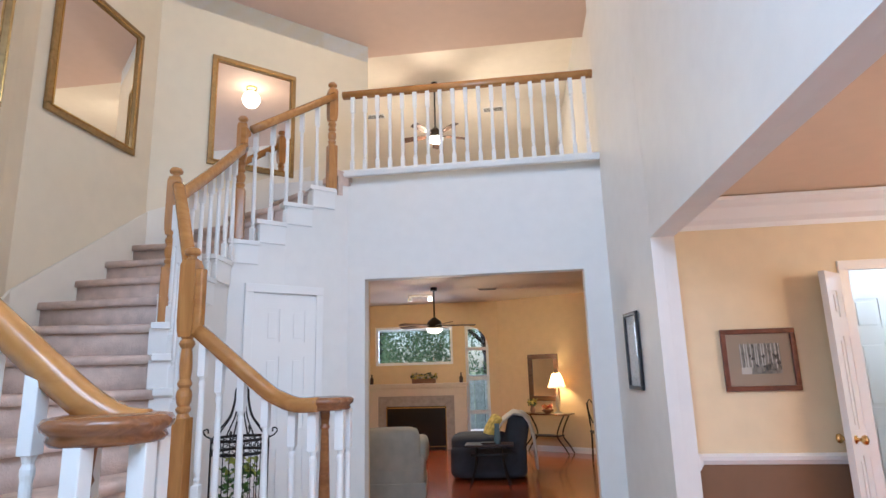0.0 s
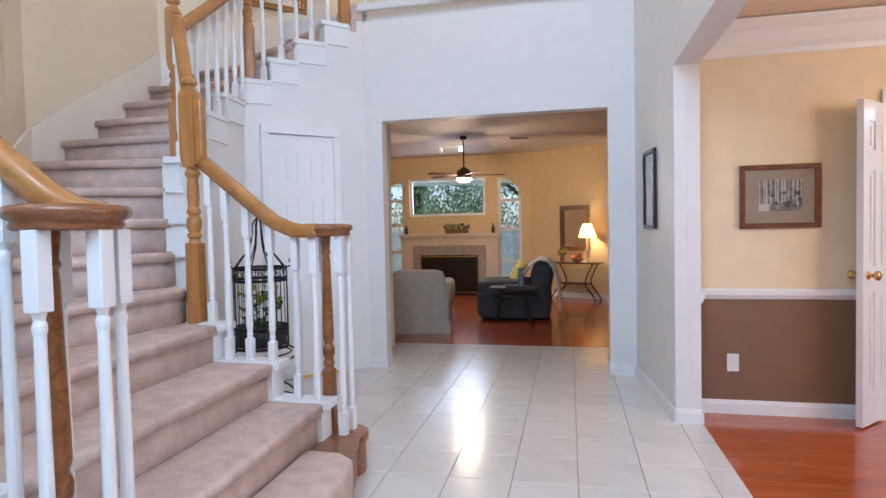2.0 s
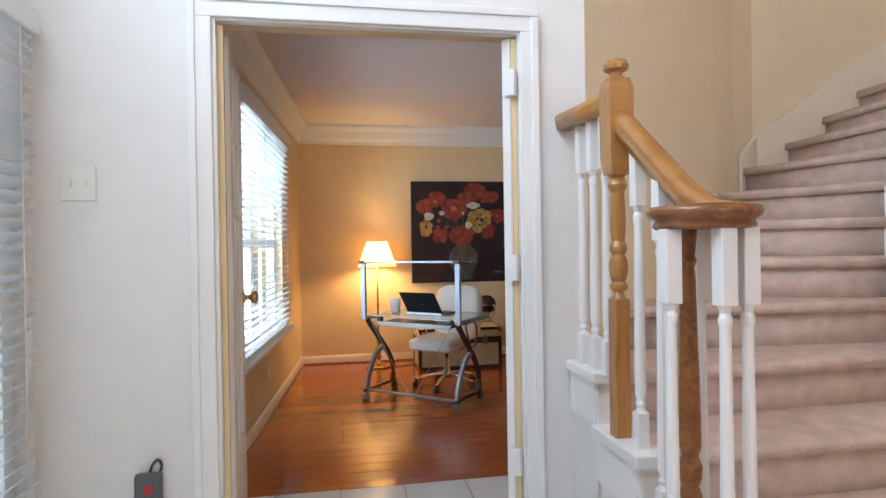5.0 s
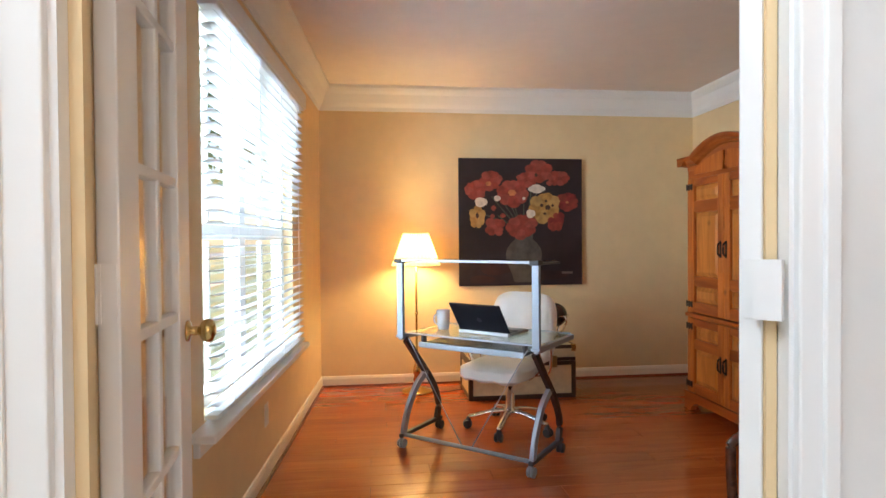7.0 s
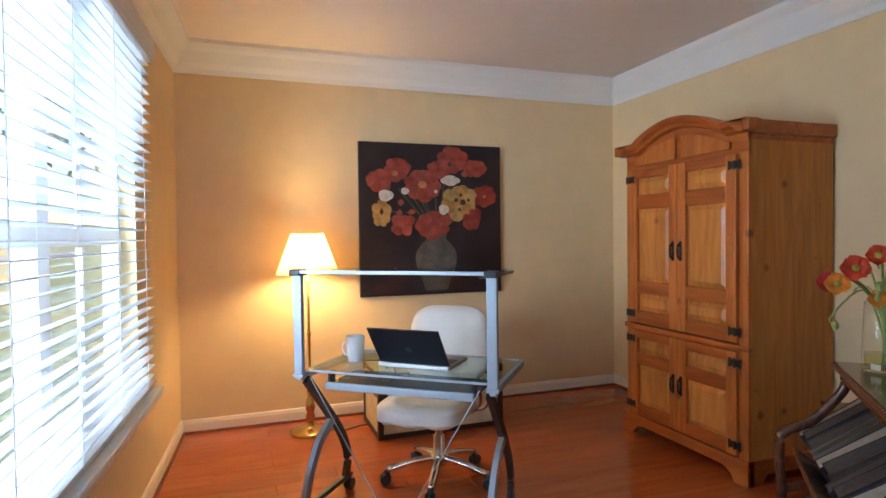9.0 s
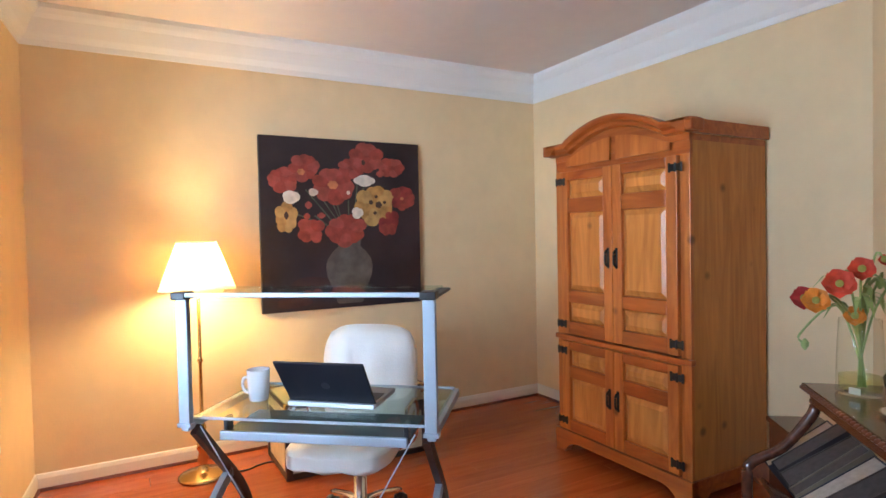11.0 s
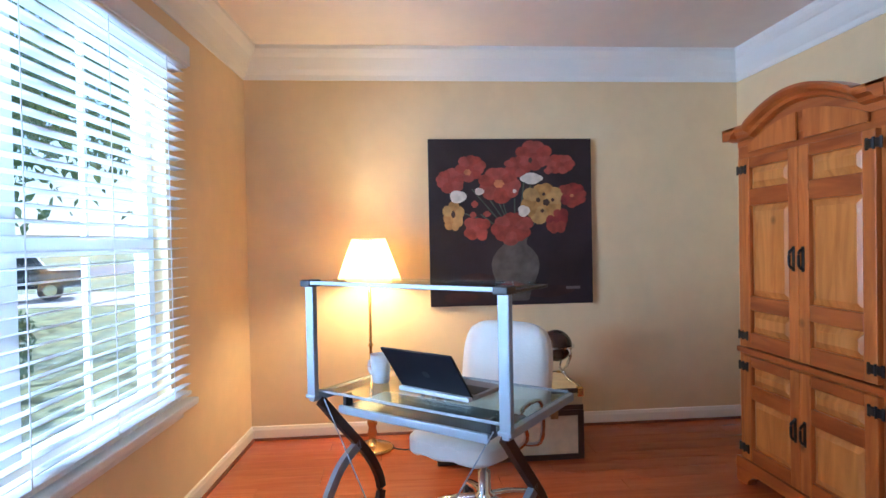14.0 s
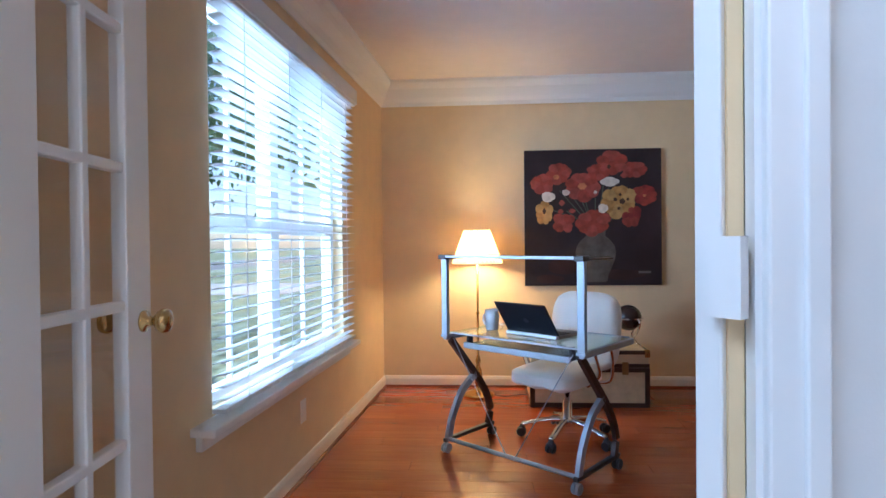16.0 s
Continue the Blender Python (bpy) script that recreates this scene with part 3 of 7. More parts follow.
def french_leaf(name, hinge, ang, flip, label):
    """A ten-light glazed leaf, x away from the hinge."""
    d = tagged(new(name), label, "door", kind="structure")
    d.matrix_world = pose(hinge[0], hinge[1], 0.012, 0, 0, ang)
    w, h, t, st = 0.512, 2.02, 0.036, 0.110
    for a, b, c, e in ((0, st, 0, h), (w - st, w, 0, h), (st, w - st, 0, 0.385), (st, w - st, h - 0.055, h)):
        part("stile" if e - c > 1 else "rail", box(B(), a, b, -t / 2, t / 2, c, e, 0.003), TRIM, d)
    z0, z1 = 0.385, h - 0.055
    part("muntin", box(B(), w / 2 - 0.012, w / 2 + 0.012, -0.014, 0.014, z0, z1, 0.004), TRIM, d)
    for i in range(1, 5):
        z = z0 + (z1 - z0) * i / 5 + 0.012
        part("muntin", box(B(), st, w - st, -0.014, 0.014, z - 0.012, z + 0.012, 0.004), TRIM, d)
    p = part("pane", box(B(), st, w - st, -0.002, 0.002, z0, z1), PANE, d)
    p.visible_shadow = False
    for z in (0.36, 1.12, 1.84):
        bm = B()
        lathe(bm, [(0.006, -0.05), (0.006, 0.05)], -0.004, flip * 0.020, z, 8)
        box(bm, -0.003, 0.001, -0.014, 0.014, z - 0.05, z + 0.05)
        box(bm, -0.006 if flip > 0 else -0.022, -0.002, min(flip * 0.010, flip * 0.052), max(flip * 0.010, flip * 0.052), z - 0.05, z + 0.05)
        part("hinge", bm, TRIM, d, "painted hinge")
    for s in (1, -1):
        knob(d, w - 0.04, s * t / 2, 0.985, s)
    return d


french_leaf("door_1", (-1.612, 0.906), 185, 1, "white glazed french door leaf, open against the window wall")
french_leaf("door_2", (-1.508, 1.984), 131, -1, "white glazed french door leaf, open into the office")
# closet door under the stairs, set in the slanting wall
dd = Vector((0.49, 0.48)).normalized()
ang_sd = math.degrees(math.atan2(dd.y, dd.x))
sd = tagged(new("door_3"), "white six-panel closet door under the stairs, closed", "door", kind="structure")
sd.matrix_world = pose(-1.842, 5.380, 0.01, 0, 0, ang_sd)
panel_door(sd, 0.545, 2.03, 0.034)
bm = B()
for a, b, c, e in ((-0.07, 0.0, 0, 2.04), (0.545, 0.61, 0, 2.04), (-0.07, 0.61, 2.04, 2.11)):
    box(bm, a, b, -0.012, 0.02, c, e, 0.004)
part("casing", bm, TRIM, sd)
# dining door, ajar, and the hall door behind it
dh = Vector((2.475, 5.20))
dm = tagged(new("door_4"), "white six-panel door with brass knobs, standing ajar", "door", kind="structure")
dm.matrix_world = pose(dh.x, dh.y, 0.012, 0, 0, 226)
panel_door(dm, 0.42, 1.93)
knob(dm, 0.355, 0.036, 0.90, 1)
knob(dm, 0.355, 0.0, 0.90, -1)
bm = B()
for a, b, c, e in ((2.395, 2.455, 0, 1.965), (3.215, 3.28, 0, 1.965), (2.395, 3.28, 1.965, 2.03)):
    box(bm, a, b, 5.07, 5.09, c, e, 0.004)
setting("trim_dining_door", bm, TRIM, "white door casing")
hd = tagged(new("door_5"), "white six-panel hall door, closed", "door", kind="structure")
hd.matrix_world = pose(2.86, 6.70, 0.01)
panel_door(hd, 0.80, 2.03)
# front door with a blind over its glass
fd = tagged(new("door_6"), "white front door with a full glass light, closed", "door", kind="structure")
fd.matrix_world = pose(-1.38, 0.24, 0.01)
for a, b, c, e in ((0, 0.06, 0, 2.08), (0.86, 0.93, 0, 2.08), (0.06, 0.86, 0, 0.12), (0.06, 0.86, 1.98, 2.08)):
    part("stile", box(B(), a, b, 0, 0.044, c, e, 0.003), TRIM, fd)
p = part("pane", box(B(), 0.06, 0.86, 0.02, 0.026, 0.12, 1.98), PANE, fd)
p.visible_shadow = False
bm = B()
tube(bm, smoothpath([(0.895, 0.045, 1.0), (0.895, 0.09, 1.0), (0.80, 0.095, 1.0)]), 0.009, 8)
box(bm, 0.877, 0.913, 0.044, 0.052, 0.88, 1.06, 0.004)
part("handle", bm, mat("dark_bronze", (0.07, 0.06, 0.05), 0.4, 0.8), fd, "dark lever handle")
blind("door_blind", -1.42, -0.52, 0.325, 0.08, 2.02, -32, 0.043, "white slatted blind hanging over the front door glass")


# ---- staircase ----
RISE = 0.19
NI = {2: (-0.68, 3.82), 3: (-0.95, 3.83), 4: (-1.27, 3.84), 5: (-1.47, 3.88), 6: (-1.55, 3.93), 7: (-1.64, 4.03), 8: (-1.72, 4.12), 9: (-1.80, 4.22), 10: (-1.87, 4.36),
      11: (-1.90, 4.64), 12: (-1.945, 4.95), 13: (-1.985, 5.253), 14: (-1.825, 5.41), 15: (-1.665, 5.58), 16: (-1.49, 5.74), 17: (-1.335, 5.89)}
NO = {2: (-0.66, 2.222), 3: (-0.95, 2.222), 4: (-1.245, 2.222), 5: (-1.62, 2.47), 6: (-1.92, 2.84), 7: (-2.22, 3.22), 8: (-2.52, 3.60), 9: (-2.78, 3.98), 10: (-2.88, 4.38), 11: (-2.88, 4.68),
      12: (-2.88, 4.96), 13: (-2.88, 5.25), 14: (-2.70, 5.59), 15: (-2.40, 5.876), 16: (-2.10, 6.16), 17: (-1.80, 6.445)}
stair = thing("staircase", "winding carpeted staircase with oak handrails, oak newels and white balusters", "staircase")


def V2(p):
    return Vector((p[0], p[1]))


def offset_run(k, away):
    """The inner edge of tread k, moved away from the stairs."""
    a, b = V2(NI[k]), V2(NI[k + 1])
    d = (b - a).normalized()
    n = Vector((d.y, -d.x)) * away
    return a + n, b + n, d


# carpeted treads and risers
for k in range(2, 17):
    a, b, c, d = V2(NO[k]), V2(NI[k]), V2(NI[k + 1]), V2(NO[k + 1])
    fwd = ((c + d) / 2 - (a + b) / 2).normalized()
    extra = [V2((-1.46, 2.235)), V2((-1.46, 2.30))][::-1] if k == 4 else []
    inw = (a - b).normalized() * 0.095
    b, c = b + inw, c + (d - c).normalized() * 0.095
    if k < 5:
        a, d = a + Vector((0, 0.095)), d + Vector((0, 0.095 if k < 4 else 0))
    bm = B()
    prism(bm, [a, b, c + fwd * 0.04, d + fwd * 0.04] + extra, RISE * k - 0.05, RISE * k, 0.02)
    a2, b2 = a + fwd * 0.028, b + fwd * 0.028
    prism(bm, [a2, b2, c + fwd * 0.04, d + fwd * 0.04] + extra, RISE * (k - 1) - 0.04, RISE * k - 0.045)
    part("tread", bm, CARPET, stair, "beige pink carpet", True)
bm = B()
prism(bm, [NO[17], NI[17], (-1.25, 6.02), (-1.25, 12.9), (-3.9, 12.9), (-3.9, 6.99), (-1.36, 6.95)], 3.18, 3.24)
prism(bm, [V2(NO[17]) + Vector((0.02, 0.02)), V2(NI[17]) + Vector((0.02, 0.02)), (-1.25, 6.02), (-1.36, 6.95)], 3.0, 3.19)
part("landing", bm, CARPET, stair)
# starting step with round ends
bm = B()
pts = [(-0.70, 2.0), (-0.70, 4.0)] + [(-0.63 + 0.13 * math.sin(a), 3.86 + 0.14 * math.cos(a)) for a in [i * math.pi / 12 for i in range(0, 9)]]
pts += [(-0.46, 3.58), (-0.43, 3.40), (-0.41, 3.0), (-0.43, 2.42)] + [(-0.60 + 0.155 * math.sin(a), 2.14 + 0.16 * math.cos(a)) for a in [i * math.pi / 12 for i in range(4, 13)]]
prism(bm, pts, 0.155, 0.19, 0.008)
ctr = Vector((-0.60, 3.02))
prism(bm, [Vector(p) + (ctr - Vector(p)).normalized() * 0.03 for p in pts], 0.0, 0.156)
part("starting_step", bm, wood("dark_oak_step", (0.18, 0.062, 0.02), (0.32, 0.125, 0.042), 0.28, coat=0.3), stair, "dark oak starting step with rounded ends")
bm = B()
prism(bm, [(-0.70, 2.42), (-0.70, 3.56), (-0.52, 3.56), (-0.44, 3.50), (-0.395, 3.35), (-0.385, 3.0), (-0.395, 2.60), (-0.44, 2.46), (-0.52, 2.42)], 0.012, 0.212, 0.03)
part("tread", bm, CARPET, stair, "beige pink carpet", True)
# white walls under the tread ends, and the white tread ends
bm = B()
for k in range(2, 17):
    a, b, d = offset_run(k, -0.012)
    wallrun(bm, *(a - d * 0.004), *(b + d * 0.004), 0.10, 0, RISE * k - 0.03)
wallrun(bm, -1.345, 5.90, -1.24, 6.005, 0.08, 0, 3.1)
setting("wall_under_stairs", bm, FOYER, "off-white wall under the stairs")
bm = B()
for k in range(2, 4):
    wallrun(bm, NO[k + 1][0], NO[k + 1][1] + 0.01, NO[k][0] + 0.01, NO[k][1] + 0.01, 0.08, 0, RISE * k - 0.03)
wallrun(bm, -1.468, 2.232, -1.237, 2.232, 0.08, 0, 0.735)
setting("wall_stair_side", bm, FOYER, "off-white panel under the lower treads")


def tread_end(a, b, d, k, side):
    n = Vector((d.y, -d.x)) * side
    bm = B()
    p = [a - d * 0.035 + n * 0.02, b + n * 0.02, b - n * 0.10, a - d * 0.035 - n * 0.10]
    prism(bm, p, RISE * k - 0.032, RISE * k + 0.006, 0.006)
    prism(bm, [a + n * 0.006, b - d * 0.005 + n * 0.006, b - d * 0.005 - n * 0.04, a - n * 0.04], RISE * (k - 1) + 0.0, RISE * k - 0.03)
    part("tread_end", bm, TRIM, stair, "white tread end")


for k in range(2, 17):
    a, b, d = offset_run(k, 0.0)
    tread_end(a, b, d, k, 1)
for k in (2, 3, 4):
    a, b = V2(NO[k]), V2(NO[k + 1]) if k < 4 else Vector((-1.465, 2.222))
    tread_end(a, b, (b - a).normalized(), k, -1)

# balusters: square top and foot, turned shaft
def baluster(x, y, z0, z1, k=1.0):
    h = z1 - z0
    bm = B()
    s = 0.0195 * k
    top, f = min(0.19, h * 0.22), min(0.12, h * 0.14)
    for a, b in ((0, f), (h - top, h)):
        box(bm, x - s, x + s, y - s, y + s, z0 + a, z0 + b, 0.003)
    lathe(bm, [(0.019, f - 0.004), (0.013, f + 0.012), (0.0165, f + 0.024), (0.0125, f + 0.036), (0.0175, f + 0.06), (0.0180, f + 0.14), (0.0135, h - top - 0.055), (0.0165, h - top - 0.042), (0.0165, h - top - 0.03), (0.0125, h - top - 0.018), (0.0185, h - top + 0.004)], x, y, z0, 12)
    part("baluster", bm, TRIM, stair)


def newel(x, y, z0, z1, turn=0.0, finial=True, foot=0.42, head=0.30, s=0.042, hs=0.042, k=1.0):
    """Turned oak newel: square foot and head blocks, a turned middle and a button cap."""
    bm = B()
    h = z1 - z0
    R = Matrix.Translation((x, y, z0)) @ Matrix.Rotation(radians(turn), 4, "Z")
    cap = 0.07 if finial else 0.0
    f, t = h * foot, h - cap - h * head
    box(bm, -s, s, -s, s, 0, f - 0.02, 0.005, R)
    rings = [[bm.verts.new(R @ Vector((sx * w, sy * w, z))) for sx, sy in ((-1, -1), (1, -1), (1, 1), (-1, 1))] for w, z in ((hs * 0.80, t), (hs * 0.94, t + 0.03), (hs, t + 0.08), (hs, h - cap - 0.03), (hs * 0.80, h - cap))]
    for p, q2 in zip(rings, rings[1:]):
        for i in range(4):
            bm.faces.new((p[i], p[(i + 1) % 4], q2[(i + 1) % 4], q2[i]))
    bm.faces.new(rings[0][::-1])
    bm.faces.new(rings[-1])
    turned = [(s * 0.95, f - 0.022), (s * 0.72, f), (0.036, f + 0.012), (0.038, f + 0.024), (0.028, f + 0.036), (0.036, f + 0.055), (0.040, f + 0.085), (0.036, f + 0.11), (0.025, f + 0.125), (0.036, f + 0.14), (0.036, f + 0.152), (0.027, f + 0.17),
               (0.032, f + 0.22), (0.030, t - 0.10), (0.026, t - 0.06), (0.036, t - 0.045), (0.040, t - 0.034), (0.036, t - 0.022), (0.027, t - 0.010), (hs * 0.82, t + 0.004)]
    lathe(bm, [(r if i in (0, len(turned) - 1) else r * k, z) for i, (r, z) in enumerate(turned)], 0, 0, 0, 18, R)
    if finial:
        lathe(bm, [(0.036, h - cap), (0.022, h - cap + 0.012), (0.022, h - cap + 0.022), (0.040, h - cap + 0.032), (0.043, h - cap + 0.045), (0.034, h - 0.008), (0.012, h)], 0, 0, 0, 18, R)
    return part("newel", bm, OAK, stair, "turned oak newel", False)


N2, N3, N4, N5 = (-1.425, 3.80), (-1.895, 4.32), (-1.965, 5.315), (-1.375, 5.90)
newel(*N2, 0.76, 2.07, 0, foot=0.345, head=0.31, s=0.037, hs=0.042)
newel(*N3, 1.66, 2.74, 20, foot=0.40, head=0.36)
newel(*N4, 2.47, 3.56, 20)
newel(*N5, 3.04, 4.12, 40)
newel(-1.107, 2.248, 0.57, 1.835, 0, foot=0.385, head=0.25, s=0.027, hs=0.041, k=0.80)

RAILSEC = [(1.22 * a, 1.15 * b) for a, b in [(-0.022, -0.03), (0.022, -0.03), (0.026, -0.012), (0.031, 0.004), (0.026, 0.022), (0.012, 0.030), (-0.012, 0.030), (-0.026, 0.022), (-0.031, 0.004), (-0.026, -0.012)]]


def rail(pts, steps=5):
    part("handrail", sweep(B(), smoothpath(pts, steps), RAILSEC), OAKR, stair, "polished oak handrail", True)


def volute(x, y, z, post, ring):
    """The round end of a handrail with its cluster of balusters and a slim newel."""
    bm = B()
    lathe(bm, [(0.118, -0.032), (0.125, -0.022), (0.120, -0.010), (0.136, 0.0), (0.140, 0.014), (0.132, 0.026), (0.10, 0.031)], x, y, z, 36)
    part("volute", bm, wood("dark_oak_volute", (0.16, 0.055, 0.018), (0.30, 0.12, 0.04), 0.25, coat=0.3), stair, "darker round oak volute", True)
    bm = B()
    x, y = x + post[0], y + post[1]
    box(bm, x - 0.029, x + 0.029, y - 0.029, y + 0.029, 0.19, 0.19 + 0.33, 0.005)
    lathe(bm, [(0.028, 0.33), (0.022, 0.345), (0.030, 0.36), (0.022, 0.385), (0.030, 0.41), (0.031, 0.44), (0.021, 0.465), (0.029, 0.49), (0.028, 0.60), (0.0195, z - 0.19 - 0.15), (0.017, z - 0.19 - 0.13), (0.024, z - 0.19 - 0.115), (0.019, z - 0.19 - 0.10), (0.023, z - 0.19 - 0.06), (0.026, z - 0.19 - 0.03)], x, y, 0.19, 16)
    part("volute_newel", bm, wood("dark_oak_newel", (0.20, 0.070, 0.020), (0.36, 0.145, 0.045), 0.3), stair, "slim turned oak newel")
    for u, v in ring:
        baluster(x - post[0] + u, y - post[1] + v, 0.19, z - 0.03, 1.1)


volute(-0.70, 3.865, 1.245, (0.0, -0.005), [(-0.031, -0.090), (0.088, -0.040), (0.098, 0.045), (-0.055, 0.075)])
volute(-0.665, 2.262, 1.285, (-0.04, -0.02), [(0.007, -0.099), (-0.085, 0.046), (0.094, -0.008), (0.080, 0.064)])
rail([(-0.70, 3.755, 1.245), (-0.80, 3.76, 1.245), (-0.90, 3.78, 1.275), (-1.0, 3.785, 1.335), (-1.36, 3.795, 1.625)])
part("handrail", box(B(), -1.395, -1.345, 3.772, 3.822, 1.60, 1.95, 0.008), OAKR, stair, "upright handrail ease")
part("handrail", box(B(), -1.425, -1.37, 3.775, 3.819, 1.885, 1.945, 0.008), OAKR, stair)
rail([(-1.435, 3.815, 1.93), (-1.52, 3.91, 2.06), (-1.75, 4.17, 2.45), (-1.86, 4.30, 2.60)])
rail([(-1.868, 4.33, 2.55), (-1.875, 4.75, 2.87), (-1.884, 5.20, 3.235)])
part("handrail", box(B(), -1.91, -1.86, 5.175, 5.225, 3.21, 3.40, 0.008, None), OAKR, stair, "upright handrail ease")
part("handrail", box(B(), -1.908, -1.862, 5.20, 5.27, 3.345, 3.395, 0.008), OAKR, stair)
rail([(-1.865, 5.29, 3.42), (-1.345, 5.88, 3.97)])
rail([(-1.31, 6.02, 4.04), (1.17, 6.02, 4.04)], 2)
rail([(-0.60, 2.30, 1.288), (-0.66, 2.290, 1.298), (-0.73, 2.280, 1.335), (-0.82, 2.270, 1.405), (-1.09, 2.250, 1.63)])
rail([(-1.107, 2.248, 1.70), (-1.468, 2.205, 1.70)], 2)


def along(p, q, pts):
    return [(p[0] + (q[0] - p[0]) * t, p[1] + (q[1] - p[1]) * t) for t in pts]


# right-hand balusters up to the first newel
for x, k, z in ((-0.84, 2, 1.235), (-0.98, 3, 1.30), (-1.11, 3, 1.40), (-1.23, 3, 1.50), (-1.325, 4, 1.57)):
    baluster(x, 3.79, RISE * k, z)
for i, (x, y) in enumerate(along(N2, N3, [0.16, 0.32, 0.48, 0.64, 0.82])):
    baluster(x, y, RISE * (5 + i), 1.93 + 0.67 * (0.16 + 0.165 * i) - 0.03)
for i, (x, y) in enumerate(along(N3, N4, [0.11, 0.24, 0.37, 0.50, 0.63, 0.76, 0.88])):
    baluster(x, y, RISE * (10 + int(i / 2.4)), 2.55 + 0.685 * (0.11 + 0.13 * i) / 0.92 - 0.03)
for i, (x, y) in enumerate(along(N4, N5, [0.14, 0.32, 0.48, 0.64, 0.82])):
    baluster(x, y, RISE * (13 + int((i + 1) / 2)), 3.42 + 0.55 * (0.12 + 0.17 * i) - 0.03)
for i in range(20):
    baluster(-1.21 + 0.122 * i, 6.02, 3.25, 4.015)
for x, k, z in ((-0.86, 2, 1.415), (-0.99, 3, 1.525), (-1.20, 4, 1.675), (-1.29, 4, 1.675), (-1.38, 4, 1.675)):
    baluster(x, 2.258 - (0.06 * (-x - 1.10) if x < -1.1 else 0.0), RISE * k, z)
# skirt board along the outer wall
bm = B()
sk = [(-2.765, 3.955, 1.80), (-2.872, 4.16, 1.95), (-2.872, 5.42, 2.80), (-1.79, 6.445, 3.50)]
for (x0, y0, z0), (x1, y1, z1) in zip(sk, sk[1:]):
    d = Vector((x1 - x0, y1 - y0)).normalized()
    n = Vector((d.y, -d.x)) * 0.016
    vs = [bm.verts.new(p) for p in ((x0, y0, z0 - 0.4), (x1, y1, z1 - 0.4), (x1, y1, z1), (x0, y0, z0), (x0 + n.x, y0 + n.y, z0 - 0.4), (x1 + n.x, y1 + n.y, z1 - 0.4), (x1 + n.x, y1 + n.y, z1), (x0 + n.x, y0 + n.y, z0))]
    for q in ((0, 1, 2, 3), (7, 6, 5, 4), (3, 2, 6, 7), (0, 3, 7, 4), (1, 5, 6, 2), (0, 4, 5, 1)):
        bm.faces.new([vs[i] for i in q])
setting("trim_stair_skirt", bm, mat("cream_skirt_gloss", (0.86, 0.80, 0.69), 0.35, vary=0.02), "cream skirt board on the stair wall")


# ---- office things ----
def floor_lamp():
    t = thing("floor_lamp", "brass floor lamp with a lit cream pleated shade, beside the painting", "lamp", pose(-5.19, 1.672, 0))
    bm = B()
    lathe(bm, [(0.125, 0), (0.128, 0.012), (0.115, 0.022), (0.07, 0.032), (0.03, 0.045), (0.018, 0.07), (0.030, 0.10), (0.022, 0.135), (0.032, 0.16), (0.026, 0.20), (0.014, 0.23), (0.022, 0.27), (0.010, 0.31), (0.009, 0.62), (0.016, 0.635), (0.009, 0.65), (0.008, 1.08)], segs=24)
    part("stand", bm, BRASS, t, "turned brass stand", True)
    bm = B()
    n = 72
    prev = None
    rings = []
    for r, z in ((0.192, 1.02), (0.145, 1.15), (0.098, 1.275)):
        rings.append([bm.verts.new(((r + 0.003 * (i % 2)) * math.cos(2 * math.pi * i / n), (r + 0.003 * (i % 2)) * math.sin(2 * math.pi * i / n), z)) for i in range(n)])
    for a, b in zip(rings, rings[1:]):
        for i in range(n):
            bm.faces.new((a[i], a[(i + 1) % n], b[(i + 1) % n], b[i]))
    sh = part("shade", bm, SHADELIT, t, "cream pleated fabric shade, lit from inside")
    for r, z in ((0.194, 1.02), (0.100, 1.275)):
        bm = B()
        sweep(bm, [(r * math.cos(2 * math.pi * i / 40), r * math.sin(2 * math.pi * i / 40), z) for i in range(40)], circle(0.004, 6), closed=True)
        part("shade_rim", bm, SHADE, t)
    bm = B()
    lathe(bm, [(0.012, 1.06), (0.028, 1.09), (0.03, 1.12), (0.02, 1.15), (0.008, 1.165)], segs=14)
    b = part("bulb", bm, glow("bulb_glow", (1.0, 0.75, 0.42), 12), t, "glowing bulb", True)
    b.visible_shadow = False
    tube_bm = tube(B(), smoothpath([(0, 0.10, 0.012), (0.05, 0.2, 0.006), (0.0, 0.34, 0.006), (0.06, 0.46, 0.006), (-0.05, 0.55, 0.006)]), 0.004, 6)
    part("cord", tube_bm, BLACKP, t)
    return t


def translucent(name, color, amount=0.55, rough=0.8):
    m = bpy.data.materials.new(name)
    m.use_nodes = True
    nt = m.node_tree
    b = nt.nodes["Principled BSDF"]
    b.inputs["Base Color"].default_value, b.inputs["Roughness"].default_value = (*color, 1), rough
    tl, mx = nt.nodes.new("ShaderNodeBsdfTranslucent"), nt.nodes.new("ShaderNodeMixShader")
    tl.inputs[0].default_value = (*color, 1)
    mx.inputs[0].default_value = amount
    nt.links.new(b.outputs[0], mx.inputs[1])
    nt.links.new(tl.outputs[0], mx.inputs[2])
    nt.links.new(mx.outputs[0], nt.nodes["Material Output"].inputs[0])
    MATS[name] = m
    return m


SHADELIT = translucent("lampshade_fabric", (0.84, 0.63, 0.31))
floor_lamp()


